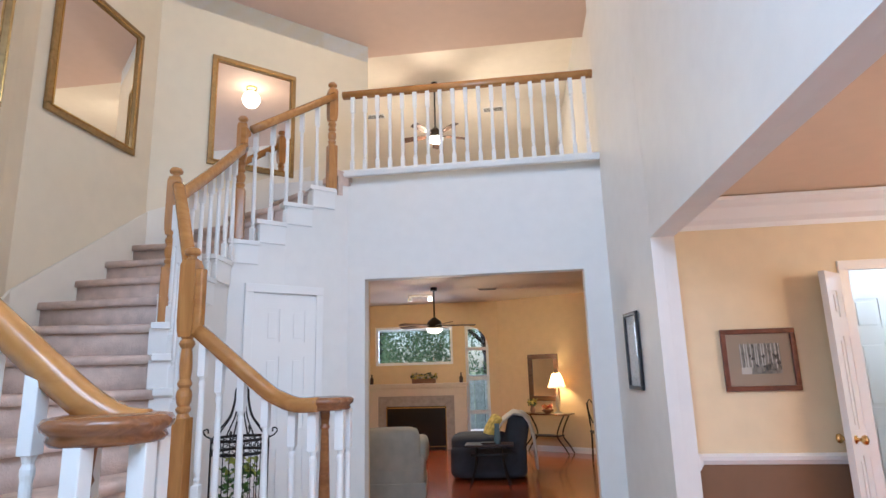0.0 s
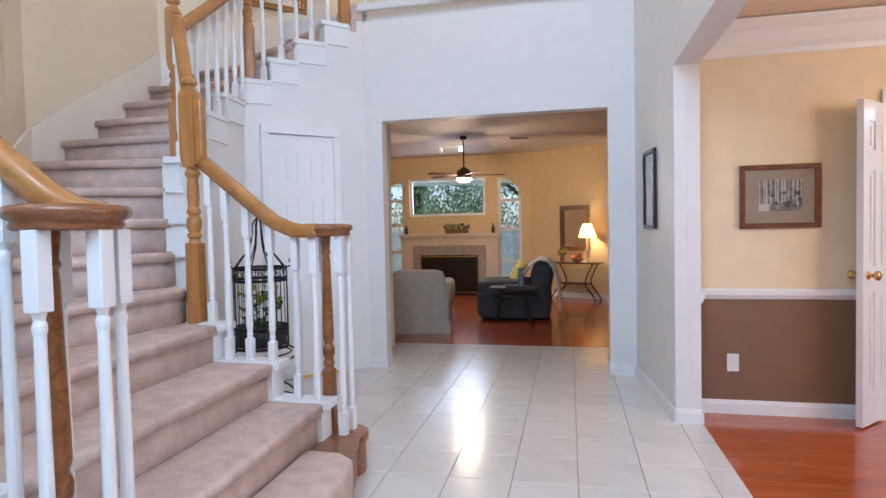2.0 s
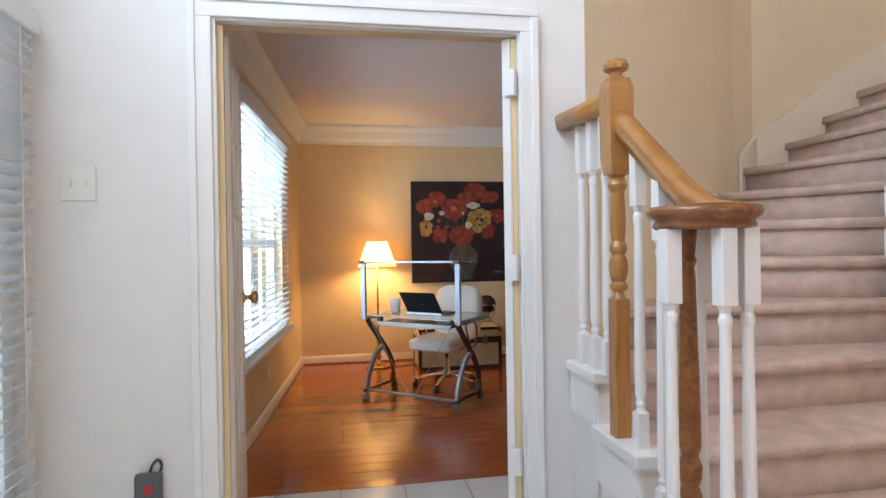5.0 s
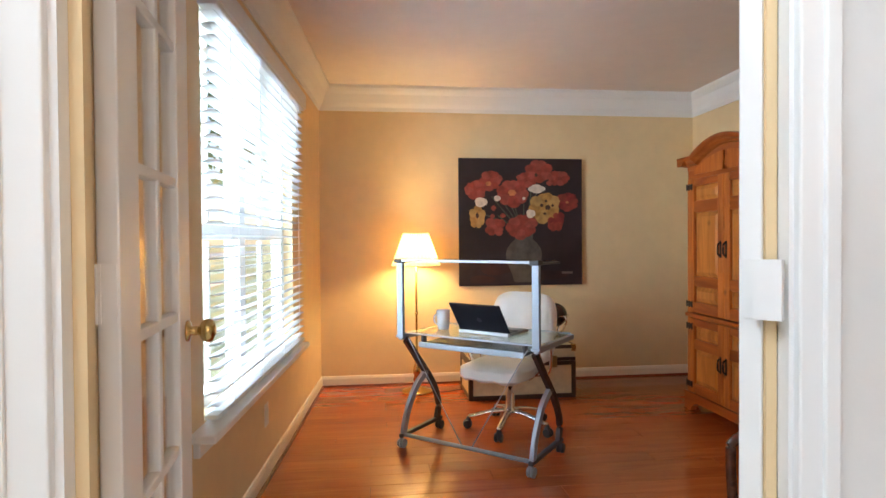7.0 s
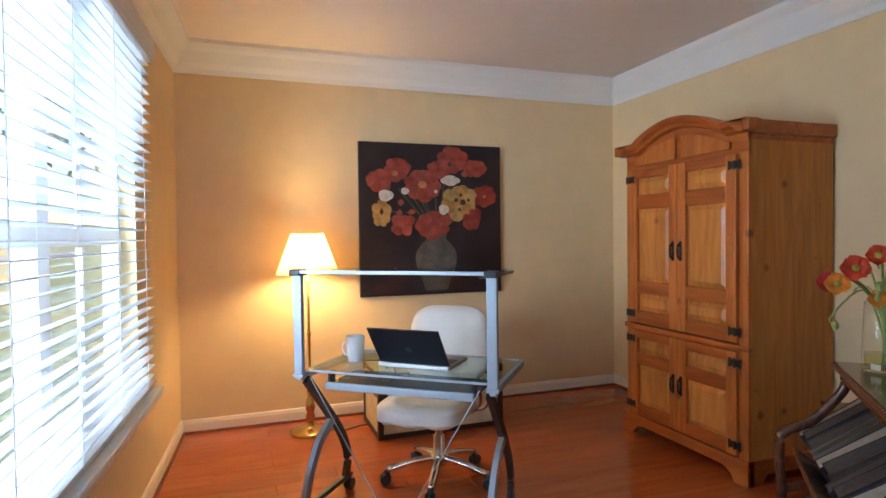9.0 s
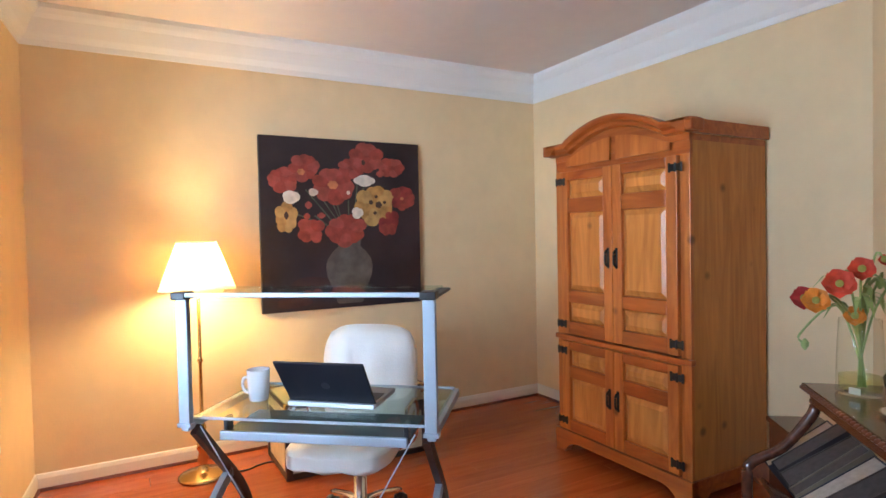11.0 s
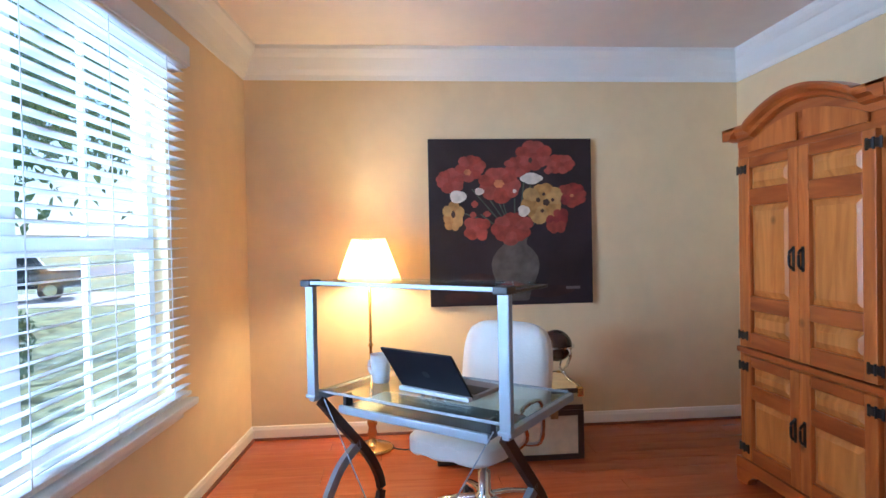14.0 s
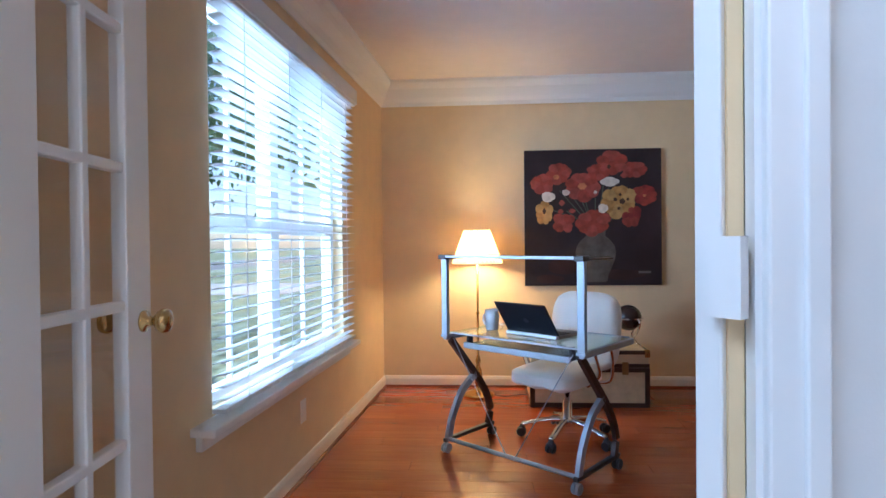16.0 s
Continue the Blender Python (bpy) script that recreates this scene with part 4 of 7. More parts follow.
# the painting of red poppies in a grey vase
def blob(bm, cx, cz, r, petals, depth, turn=0.0, squash=1.0, wob=0.16):
    n = petals * 8
    pts = []
    for i in range(n):
        a = 2 * math.pi * i / n
        rr = r * (1 - wob + wob * abs(math.cos(petals * a / 2 + turn)) ** 0.5 * 1.4)
        pts.append((cx + rr * math.cos(a + turn), cz + rr * squash * math.sin(a + turn)))
    vs = [bm.verts.new((depth, y, z)) for y, z in pts]
    c = bm.verts.new((depth + 0.0012, cx, cz))
    for i in range(n):
        bm.faces.new((vs[i], vs[(i + 1) % n], c))


pt = thing("flower_painting", "large dark square canvas of red and yellow poppies", "painting", pose(-5.455, 2.056, 0.826))
W, H = 1.082, 1.09
part("canvas", box(B(), 0.002, 0.036, 0, W, 0, H, 0.003), mat("painting_dark_ground", (0.020, 0.012, 0.016), 0.5, vary=0.5, scale=3, bump=0.3, bump_scale=200), pt, "dark brown-black canvas")
RED = mat("painting_red", (0.25, 0.038, 0.026), 0.55, vary=0.35, scale=18)
ROSE = mat("painting_rose", (0.28, 0.056, 0.040), 0.55, vary=0.3, scale=18)
DRED = mat("painting_deep_red", (0.20, 0.022, 0.02), 0.55, vary=0.4, scale=16)
YEL = mat("painting_yellow", (0.36, 0.19, 0.05), 0.55, vary=0.4, scale=16)
PALEYEL = mat("painting_pale_yellow", (0.40, 0.24, 0.075), 0.55, vary=0.3, scale=16)
WHT = mat("painting_white", (0.62, 0.56, 0.48), 0.55, vary=0.2, scale=20)
STEM = mat("painting_stem", (0.07, 0.085, 0.06), 0.6, vary=0.3, scale=20)
VAS = mat("painting_vase", (0.105, 0.088, 0.072), 0.6, vary=0.35, scale=12)
DKB = mat("painting_warm_shadow", (0.032, 0.012, 0.012), 0.5, vary=0.5, scale=5)


def paint(name, material, shapes):
    for cx, cz, r, petals, d, turn, sq in shapes:
        bm = B()
        blob(bm, cx * W, (1 - cz) * H, r * 0.93, petals, d, turn, sq)
        part(name, bm, material, pt)


paint("painted_shadow", DKB, [(0.30, 0.86, 0.16, 3, 0.0368, 0.3, 0.4), (0.72, 0.92, 0.18, 3, 0.0368, 0.8, 0.25), (0.18, 0.95, 0.12, 3, 0.0368, 0, 0.3)])
for x0, z0, x1, z1 in ((0.52, 0.60, 0.40, 0.33), (0.50, 0.58, 0.26, 0.30), (0.54, 0.58, 0.58, 0.25), (0.50, 0.55, 0.20, 0.44), (0.55, 0.58, 0.72, 0.45), (0.53, 0.58, 0.62, 0.28), (0.48, 0.58, 0.31, 0.45), (0.50, 0.57, 0.44, 0.35), (0.51, 0.57, 0.35, 0.34), (0.52, 0.57, 0.52, 0.36)):
    a, b = Vector((0.0376, x0 * W, (1 - z0) * H)), Vector((0.0376, x1 * W, (1 - z1) * H))
    d = (b - a).normalized()
    n = Vector((0, -d.z, d.y)) * 0.0045
    bm = B()
    bm.faces.new([bm.verts.new(p) for p in (a - n, b - n, b + n, a + n)])
    part("painted_stem", bm, STEM, pt)
bm = B()
prof = [(0.082, 0.585), (0.072, 0.61), (0.070, 0.635), (0.105, 0.665), (0.138, 0.71), (0.148, 0.755), (0.140, 0.81), (0.115, 0.87), (0.092, 0.925), (0.084, 0.965), (0.070, 0.975)]
pts = [(0.52 - r, z) for r, z in prof] + [(0.52 + r, z) for r, z in prof[::-1]]
bm.faces.new([bm.verts.new((0.0380, x * W, (1 - z) * H)) for x, z in pts])
part("painted_vase", bm, VAS, pt, "grey painted vase")
LAYER = [0.0383]


def poppy(name, u, v, r, sq=0.85, base=None, shade=None, petals=6, turn=0.0):
    """A painted flower head: ragged petals in two shades laid over each other round a heart."""
    base, shade = base or RED, shade or ROSE
    prng = random.Random(int(u * 1000) + int(v * 777))
    for i in range(petals):
        a = turn + 2 * math.pi * i / petals
        bm = B()
        blob(bm, (u + 0.52 * r * math.cos(a)) * W, (1 - v + 0.52 * r * sq * math.sin(a)) * H, r * 0.60 * prng.uniform(0.85, 1.15), 3, LAYER[0], prng.uniform(0, 3), sq, 0.26)
        part(name, bm, base if i % 2 else shade, pt)
        LAYER[0] += 0.00002
    bm = B()
    blob(bm, u * W, (1 - v) * H, r * 0.42, 5, LAYER[0], turn, sq, 0.25)
    part(name, bm, base, pt)
    LAYER[0] += 0.00002


for u, v, r, sq in ((0.135, 0.245, 0.085, 0.80), (0.255, 0.175, 0.085, 0.85), (0.80, 0.155, 0.085, 0.70), (0.64, 0.105, 0.105, 0.80), (0.545, 0.165, 0.085, 0.70), (0.425, 0.275, 0.120, 0.80), (0.505, 0.535, 0.118, 0.80)):
    poppy("painted_red_flower", u, v, r, sq, turn=u * 9)
for u, v, r, sq in ((0.875, 0.345, 0.085, 0.85), (0.775, 0.49, 0.075, 1.15)):
    poppy("painted_deep_flower", u, v, r, sq, DRED, RED, 5, u * 7)
poppy("painted_rose_flower", 0.285, 0.54, 0.080, 0.90, ROSE, RED, 4, 0.7)
poppy("painted_yellow_flower", 0.69, 0.385, 0.120, 0.95, YEL, PALEYEL, 6, 0.4)
poppy("painted_yellow_flower", 0.145, 0.455, 0.062, 1.35, YEL, PALEYEL, 5, 0.2)
paint("painted_white_flower", WHT, [(0.625, 0.24, 0.078, 4, 0.0405, 0.1, 0.5), (0.175, 0.345, 0.058, 3, 0.0405, 0.5, 0.75), (0.575, 0.435, 0.042, 3, 0.0405, 0.4, 0.95), (0.305, 0.315, 0.032, 3, 0.0405, 0.2, 0.8), (0.52, 0.315, 0.014, 3, 0.0408, 0.2, 1)])
paint("painted_bud", ROSE, [(0.275, 0.39, 0.024, 4, 0.0404, 0, 1), (0.265, 0.455, 0.022, 4, 0.0404, 0, 1), (0.35, 0.45, 0.028, 4, 0.0404, 0, 0.7), (0.73, 0.195, 0.030, 4, 0.0406, 0, 0.8)])
paint("painted_flower_heart", mat("painting_heart", (0.055, 0.025, 0.015), 0.6), [(0.62, 0.13, 0.014, 5, 0.0409, 0, 1.3), (0.665, 0.37, 0.016, 5, 0.0409, 0, 1), (0.715, 0.385, 0.024, 5, 0.0409, 0, 1), (0.755, 0.37, 0.012, 4, 0.0409, 0, 1), (0.69, 0.435, 0.013, 4, 0.0409, 0, 1), (0.70, 0.335, 0.012, 4, 0.0409, 0, 1), (0.145, 0.45, 0.014, 4, 0.0409, 0, 1.8)])
paint("painted_flower_centre", mat("painting_orange", (0.44, 0.17, 0.06), 0.6, vary=0.3, scale=20), [(0.425, 0.27, 0.036, 6, 0.0407, 0, 0.8), (0.235, 0.20, 0.026, 6, 0.0407, 0, 0.8), (0.875, 0.345, 0.014, 6, 0.0407, 0, 0.8)])
part("signature_mark", box(B(), 0.0362, 0.0372, 0.83 * W, 0.92 * W, 0.088 * H, 0.105 * H), mat("painting_signature", (0.16, 0.13, 0.12), 0.6), pt, "small unreadable signature bar")


# armoire
def armoire():
    t = thing("armoire", "tall honey pine armoire with arched cornice and black hinges", "armoire", pose(-4.50, 3.585, 0))
    w, d = 0.92, 0.575
    bm = B()
    for x0, x1, y0, y1, z0, z1 in ((0, 0.022, 0.02, d, 0.06, 1.70), (w - 0.022, w, 0.02, d, 0.06, 1.70), (0.022, w - 0.022, d - 0.02, d, 0.06, 1.70), (0.022, w - 0.022, 0.02, d - 0.02, 0.10, 0.13), (0.022, w - 0.022, 0.02, d - 0.02, 1.62, 1.65), (0.022, w - 0.022, 0.03, d - 0.02, 0.655, 0.675)):
        part("side_panel" if x1 - x0 < 0.05 else ("back_panel" if z1 - z0 > 1 else "shelf"), box(B(), x0, x1, y0, y1, z0, z1), PINED, t)
    bm = B()
    for x0, x1, z0, z1 in ((0, 0.055, 0.12, 1.64), (w - 0.055, w, 0.12, 1.64), (0.055, w - 0.055, 0.655, 0.69)):
        part("face_stile" if z1 - z0 > 1 else "face_rail", box(B(), x0, x1, 0, 0.022, z0, z1, 0.003), PINE, t)
    part("waist_moulding", box(B(), -0.012, w + 0.012, -0.014, 0.02, 0.662, 0.690, 0.006), PINER, t)
    # shaped plinth with bracket feet
    bm = B()
    pts = [(-0.012, 0), (0.07, 0), (0.085, 0.03), (0.12, 0.055), (0.16, 0.065), (w - 0.16, 0.065), (w - 0.12, 0.055), (w - 0.085, 0.03), (w - 0.07, 0), (w + 0.012, 0), (w + 0.012, 0.125), (-0.012, 0.125)]
    prism(bm, pts, -0.024, 0.018, m=Matrix.Rotation(radians(90), 4, "X"))
    for x in (-0.012, w - 0.012):
        prism(bm, [(0.0, 0), (0.07, 0), (0.11, 0.05), (d - 0.11, 0.05), (d - 0.07, 0), (d, 0), (d, 0.125), (0, 0.125)], x, x + 0.024, m=Matrix(((0, 0, 1, 0), (1, 0, 0, 0), (0, 1, 0, 0), (0, 0, 0, 1))))
    part("plinth", bm, PINER, t, "shaped plinth with bracket feet")
    # arched cornice
    n = 18
    arc = [(0.13 + (w - 0.26) * i / n, 1.752 + 0.098 * math.sin(math.pi * i / n) ** 0.9) for i in range(n + 1)]
    prof = [(0.0, 1.752)] + arc + [(w, 1.752)]
    bm = B()
    prism(bm, [(0, 1.62), (w, 1.62)] + prof[::-1], -0.022, -0.004, m=Matrix.Rotation(radians(90), 4, "X"))
    part("frieze", bm, PINER, t, "arched pine frieze")
    bm = B()
    sec = [(0.0, 0.0), (0.022, 0.008), (0.030, 0.022), (0.050, 0.034), (0.058, 0.05), (0.058, 0.062), (-0.02, 0.062), (-0.02, 0.0)]
    path = [Vector((x, 0.0, z - 0.02)) for x, z in [(-0.045, 1.752)] + prof + [(w + 0.045, 1.752)]]
    rings = []
    for i, p in enumerate(path):
        dd2 = (path[min(i + 1, len(path) - 1)] - path[max(i - 1, 0)]).normalized()
        up = Vector((-dd2.z, 0, dd2.x))
        rings.append([bm.verts.new(p + Vector((0, -a, 0)) + up * b) for a, b in sec])
    for a, b in zip(rings, rings[1:]):
        for i in range(len(sec)):
            bm.faces.new((a[i], a[(i + 1) % len(sec)], b[(i + 1) % len(sec)], b[i]))
    bm.faces.new(rings[0])
    bm.faces.new(rings[-1])
    part("cornice", bm, PINER, t, "moulded arched cornice", False)
    bm = B()
    for s in (-1, 1):
        x = 0.0 if s < 0 else w
        sweep(bm, [(x, -0.058, 1.732), (x, d, 1.732)], [(s * -a, b) for a, b in sec])
    box(bm, 0, w, 0, d, 1.70, 1.73)
    for x0 in (-0.052, w - 0.012):
        box(bm, x0, x0 + 0.064, -0.055, 0.035, 1.736, 1.791, 0.006)
    part("cornice_side", bm, PINER, t)
    bm = B()
    for s in (-1, 1):
        pts = [(w / 2 + s * 0.022, 1.665), (w / 2 + s * 0.36, 1.665)] + [(w / 2 + s * (0.36 - 0.338 * i / 8), 1.70 + 0.085 * math.sin(math.pi / 2 * i / 8)) for i in range(9)]
        prism(bm, pts if s > 0 else pts[::-1], 0.004, 0.012, m=Matrix.Rotation(radians(90), 4, "X"))
    part("frieze_panel", bm, PINE, t)

    def door(x0, x1, z0, z1, fields, hinge_left):
        dr = part("door", box(B(), x0, x1, -0.002, 0.018, z0, z1), PINE, t)
        st = 0.062
        for a, b, c, e in ((x0, x0 + st, z0, z1), (x1 - st, x1, z0, z1)):
            part("stile", box(B(), a, b, -0.021, -0.001, c, e, 0.004), PINE, dr)
        edges = [z0] + [z for f in fields for z in f] + [z1]
        for c, e in zip(edges[::2], edges[1::2]):
            part("rail", box(B(), x0 + st, x1 - st, -0.020, -0.001, c, e, 0.004), PINER, dr)
        for c, e in fields:
            bm = B()
            a, b = x0 + st + 0.004, x1 - st - 0.004
            lo = [(a, c + 0.004), (b, c + 0.004), (b, e - 0.004), (a, e - 0.004)]
            hi = [(a + 0.028, c + 0.032), (b - 0.028, c + 0.032), (b - 0.028, e - 0.032), (a + 0.028, e - 0.032)]
            v0 = [bm.verts.new((x, -0.0025, z)) for x, z in lo]
            v1 = [bm.verts.new((x, -0.016, z)) for x, z in hi]
            bm.faces.new(v1)
            for i in range(4):
                bm.faces.new((v0[i], v0[(i + 1) % 4], v1[(i + 1) % 4], v1[i]))
            part("panel", bm, PINEL, dr, "raised pale pine panel")
        hx = x0 + 0.006 if hinge_left else x1 - 0.006
        for z in (z0 + 0.055, z1 - 0.055):
            bm = B()
            for s in (-1, 1):
                box(bm, hx + s * 0.02 - 0.015, hx + s * 0.02 + 0.015, -0.027, -0.020, z - 0.017, z + 0.017, 0.004)
                box(bm, hx + s * 0.032 - 0.007, hx + s * 0.032 + 0.007, -0.026, -0.020, z - 0.023, z + 0.023, 0.003)
            lathe(bm, [(0.005, -0.022), (0.005, 0.022)], hx, -0.024, z, 8)
            part("hinge", bm, BLACKM, dr, "black iron butterfly hinge")
        px = x1 - 0.028 if hinge_left else x0 + 0.028
        zc = (z0 + z1) / 2 - (0.02 if z1 > 1 else 0.0)
        bm = B()
        box(bm, px - 0.009, px + 0.009, -0.025, -0.019, zc - 0.055, zc + 0.055, 0.004)
        tube(bm, smoothpath([(px, -0.022, zc + 0.045), (px, -0.040, zc + 0.03), (px, -0.042, zc), (px, -0.040, zc - 0.03), (px, -0.022, zc - 0.045)], 4), 0.006, 8)
        part("pull", bm, BLACKM, dr, "black iron pull")

    up = [(0.775, 0.885), (0.955, 1.40), (1.48, 1.585)]
    lo = [(0.20, 0.445), (0.515, 0.605)]
    m = w / 2
    door(0.056, m - 0.0015, 0.70, 1.635, up, True)
    door(m + 0.0015, w - 0.056, 0.70, 1.635, up, False)
    door(0.056, m - 0.0015, 0.135, 0.655, lo, True)
    door(m + 0.0015, w - 0.056, 0.135, 0.655, lo, False)
    return t


PINEL = wood("pale_pine_panel", (0.42, 0.14, 0.022), (0.64, 0.26, 0.055), 0.40, (9, 9, 1.0), coat=0.1, knots=True)
armoire()

# desk: its own axes, x along the front, y away from the viewer's side
U = Vector((0.543, 0.668, 0)).normalized()
DESK = Matrix.Translation((-3.995, 1.496, 0)) @ Matrix.Rotation(math.atan2(U.y, U.x), 4, "Z")


def desk():
    t = thing("computer_desk", "clear glass computer desk with silver uprights and curved dark legs", "desk", DESK)
    w, d, zt = 0.861, 0.50, 0.672
    p = part("glass_top", box(B(), 0.0, w, 0.03, d, zt - 0.008, zt, 0.002), TABLEGLASS, t, "clear glass top")
    p.visible_shadow = False
    p = part("bridge_shelf", box(B(), 0.0, w, -0.02, 0.26, 1.098, 1.106, 0.002), TABLEGLASS, t, "clear glass bridge shelf")
    p.visible_shadow = False
    bm = B()
    for a in ((0.0, w, 0.026, 0.033, zt - 0.009, zt + 0.001), (0.0, w, d - 0.004, d + 0.003, zt - 0.009, zt + 0.001)):
        box(bm, *a, 0.002)
    part("top_edge", bm, SILVER, t)
    part("bridge_edge", box(B(), 0.0, w, -0.028, -0.018, 1.094, 1.110, 0.003), SILVER, t)
    for x in (0.0, w):
        part("upright", box(B(), x - 0.021, x + 0.021, -0.012, 0.012, 0.655, 1.09, 0.004), SILVER, t, "flat silver upright")
        bm = B()
        box(bm, x - 0.026, x + 0.026, -0.032, 0.27, 1.088, 1.098, 0.003)
        box(bm, x - 0.026, x + 0.026, -0.032, 0.03, 1.086, 1.112, 0.004)
        part("shelf_bracket", bm, BLACKP, t)
        part("side_beam", box(B(), x - 0.014, x + 0.014, -0.01, d + 0.02, zt - 0.04, zt - 0.010, 0.004), SILVER, t)
        part("foot_cap", box(B(), x - 0.026, x + 0.026, -0.016, 0.016, 0.645, 0.660, 0.003), SILVER, t)
    # curved legs crossing on each side
    for x in (0.02, w - 0.02):
        sec = [(-0.012, -0.019), (0.012, -0.019), (0.012, 0.019), (-0.012, 0.019)]
        bm = B()
        sweep(bm, smoothpath([(x, 0.02, zt - 0.04), (x, 0.14, 0.50), (x, 0.30, 0.32), (x, 0.37, 0.18), (x, 0.35, 0.075)], 7), sec)
        part("curved_leg", bm, DARKLEG, t, "curved dark brown leg")
        bm = B()
        sweep(bm, smoothpath([(x, 0.235, 0.40), (x, 0.12, 0.33), (x, 0.03, 0.20), (x, -0.01, 0.075)], 7), sec)
        part("front_leg", bm, SILVER, t, "curved silver leg")
        bm = B()
        box(bm, x - 0.013, x + 0.013, -0.04, 0.40, 0.062, 0.084, 0.004)
        part("foot_bar", bm, BLACKP, t)
        for y in (-0.025, 0.385):
            bm = B()
            for s in (-0.011, 0.011):
                lathe(bm, [(0.006, -0.008), (0.026, -0.008), (0.028, 0.0), (0.026, 0.008), (0.006, 0.008)], 0, 0, 0, 16, Matrix.Translation((x + s, y, 0.028)) @ Matrix.Rotation(radians(90), 4, "Y"))
            lathe(bm, [(0.006, 0.03), (0.012, 0.05), (0.006, 0.064)], x, y, 0, 10)
            part("castor", bm, BLACKP if y > 0 else mat("grey_castor", (0.25, 0.25, 0.26), 0.4), t)
    part("cross_bar", sweep(B(), [(0.02, -0.01, 0.075), (w - 0.02, -0.01, 0.075)], circle(0.011, 10)), SILVER, t)
    bm = B()
    for x0, x1 in ((0.04, 0.42), (w - 0.06, 0.48)):
        tube(bm, [(x0, 0.02, zt - 0.03), (x1, -0.01, 0.08)], 0.0025, 6)
    part("brace_wire", bm, SILVER, t, "thin crossing brace wires")
    # keyboard tray
    bm = B()
    box(bm, 0.10, w - 0.09, 0.05, 0.32, 0.598, 0.612, 0.003)
    part("keyboard_tray", bm, mat("smoked_tray", (0.10, 0.11, 0.12), 0.25), t, "dark keyboard tray")
    part("tray_edge", box(B(), 0.10, w - 0.09, 0.035, 0.052, 0.590, 0.622, 0.004), SILVER, t)
    for x in (0.11, w - 0.10):
        part("tray_arm", box(B(), x - 0.008, x + 0.008, 0.06, 0.10, 0.60, zt - 0.008, 0.003), BLACKP, t)
    return t


desk()


def laptop():
    a, b = Vector((-3.960, 1.840)), Vector((-3.735, 2.085))
    u = (b - a).normalized()
    m = Matrix.Translation((*(a - u * 0.0), 0.673)) @ Matrix.Rotation(math.atan2(u.y, u.x), 4, "Z") @ Matrix.Translation((-0.030, 0.010, 0))
    t = thing("laptop", "black laptop standing open on the glass desk", "laptop", m)
    w = 0.335
    part("rear_edge", box(B(), 0.03, w + 0.03, -0.020, 0.006, 0.001, 0.018, 0.003), mat("laptop_silver", (0.62, 0.64, 0.68), 0.4, 0.3), t, "silver rear edge")
    part("base", box(B(), 0.03, w + 0.03, 0.01, 0.225, 0, 0.016, 0.004), mat("laptop_grey", (0.35, 0.36, 0.38), 0.35, 0.5), t, "silver-grey base")
    part("keyboard", box(B(), 0.045, w + 0.015, 0.04, 0.14, 0.0155, 0.018, 0.001), BLACKP, t)
    bm = B()
    tilt = Matrix.Translation((0.03, 0.012, 0.014)) @ Matrix.Rotation(radians(36), 4, "X")
    box(bm, 0, w, -0.009, 0.0, 0, 0.215, 0.003, tilt)
    lid = part("lid", bm, mat("laptop_black_lid", (0.012, 0.012, 0.018), 0.35, vary=0.1), t, "black lid")
    bm = B()
    lathe(bm, [(0.016, 0), (0.016, 0.0008)], 0, 0, 0, 20, tilt @ Matrix.Translation((w / 2, -0.0092, 0.10)) @ Matrix.Rotation(radians(90), 4, "X"))
    part("badge", bm, mat("badge_grey", (0.10, 0.10, 0.11), 0.3, 0.8), lid, "round grey badge")
    part("screen", box(B(), 0.012, w - 0.012, 0.0005, 0.0015, 0.012, 0.205, 0, tilt), BLACKP, lid)
    return t


laptop()


def mug():
    c = Vector((-4.095, 1.760, 0.6725))
    t = thing("coffee_mug", "plain white coffee mug on the glass desk", "mug", Matrix.Translation(c))
    bm = B()
    lathe(bm, [(0.030, 0), (0.036, 0.004), (0.040, 0.05), (0.043, 0.118), (0.040, 0.118), (0.034, 0.05), (0.030, 0.008), (0.004, 0.007)], segs=28)
    part("cup", bm, mat("white_glaze", (0.82, 0.83, 0.86), 0.15), t, smooth=True)
    part("handle", tube(B(), smoothpath([(-0.024, -0.027, 0.085), (-0.042, -0.045, 0.082), (-0.048, -0.051, 0.055), (-0.039, -0.042, 0.03), (-0.024, -0.026, 0.025)], 5), 0.006, 8), MATS["white_glaze"], t, smooth=True)


mug()


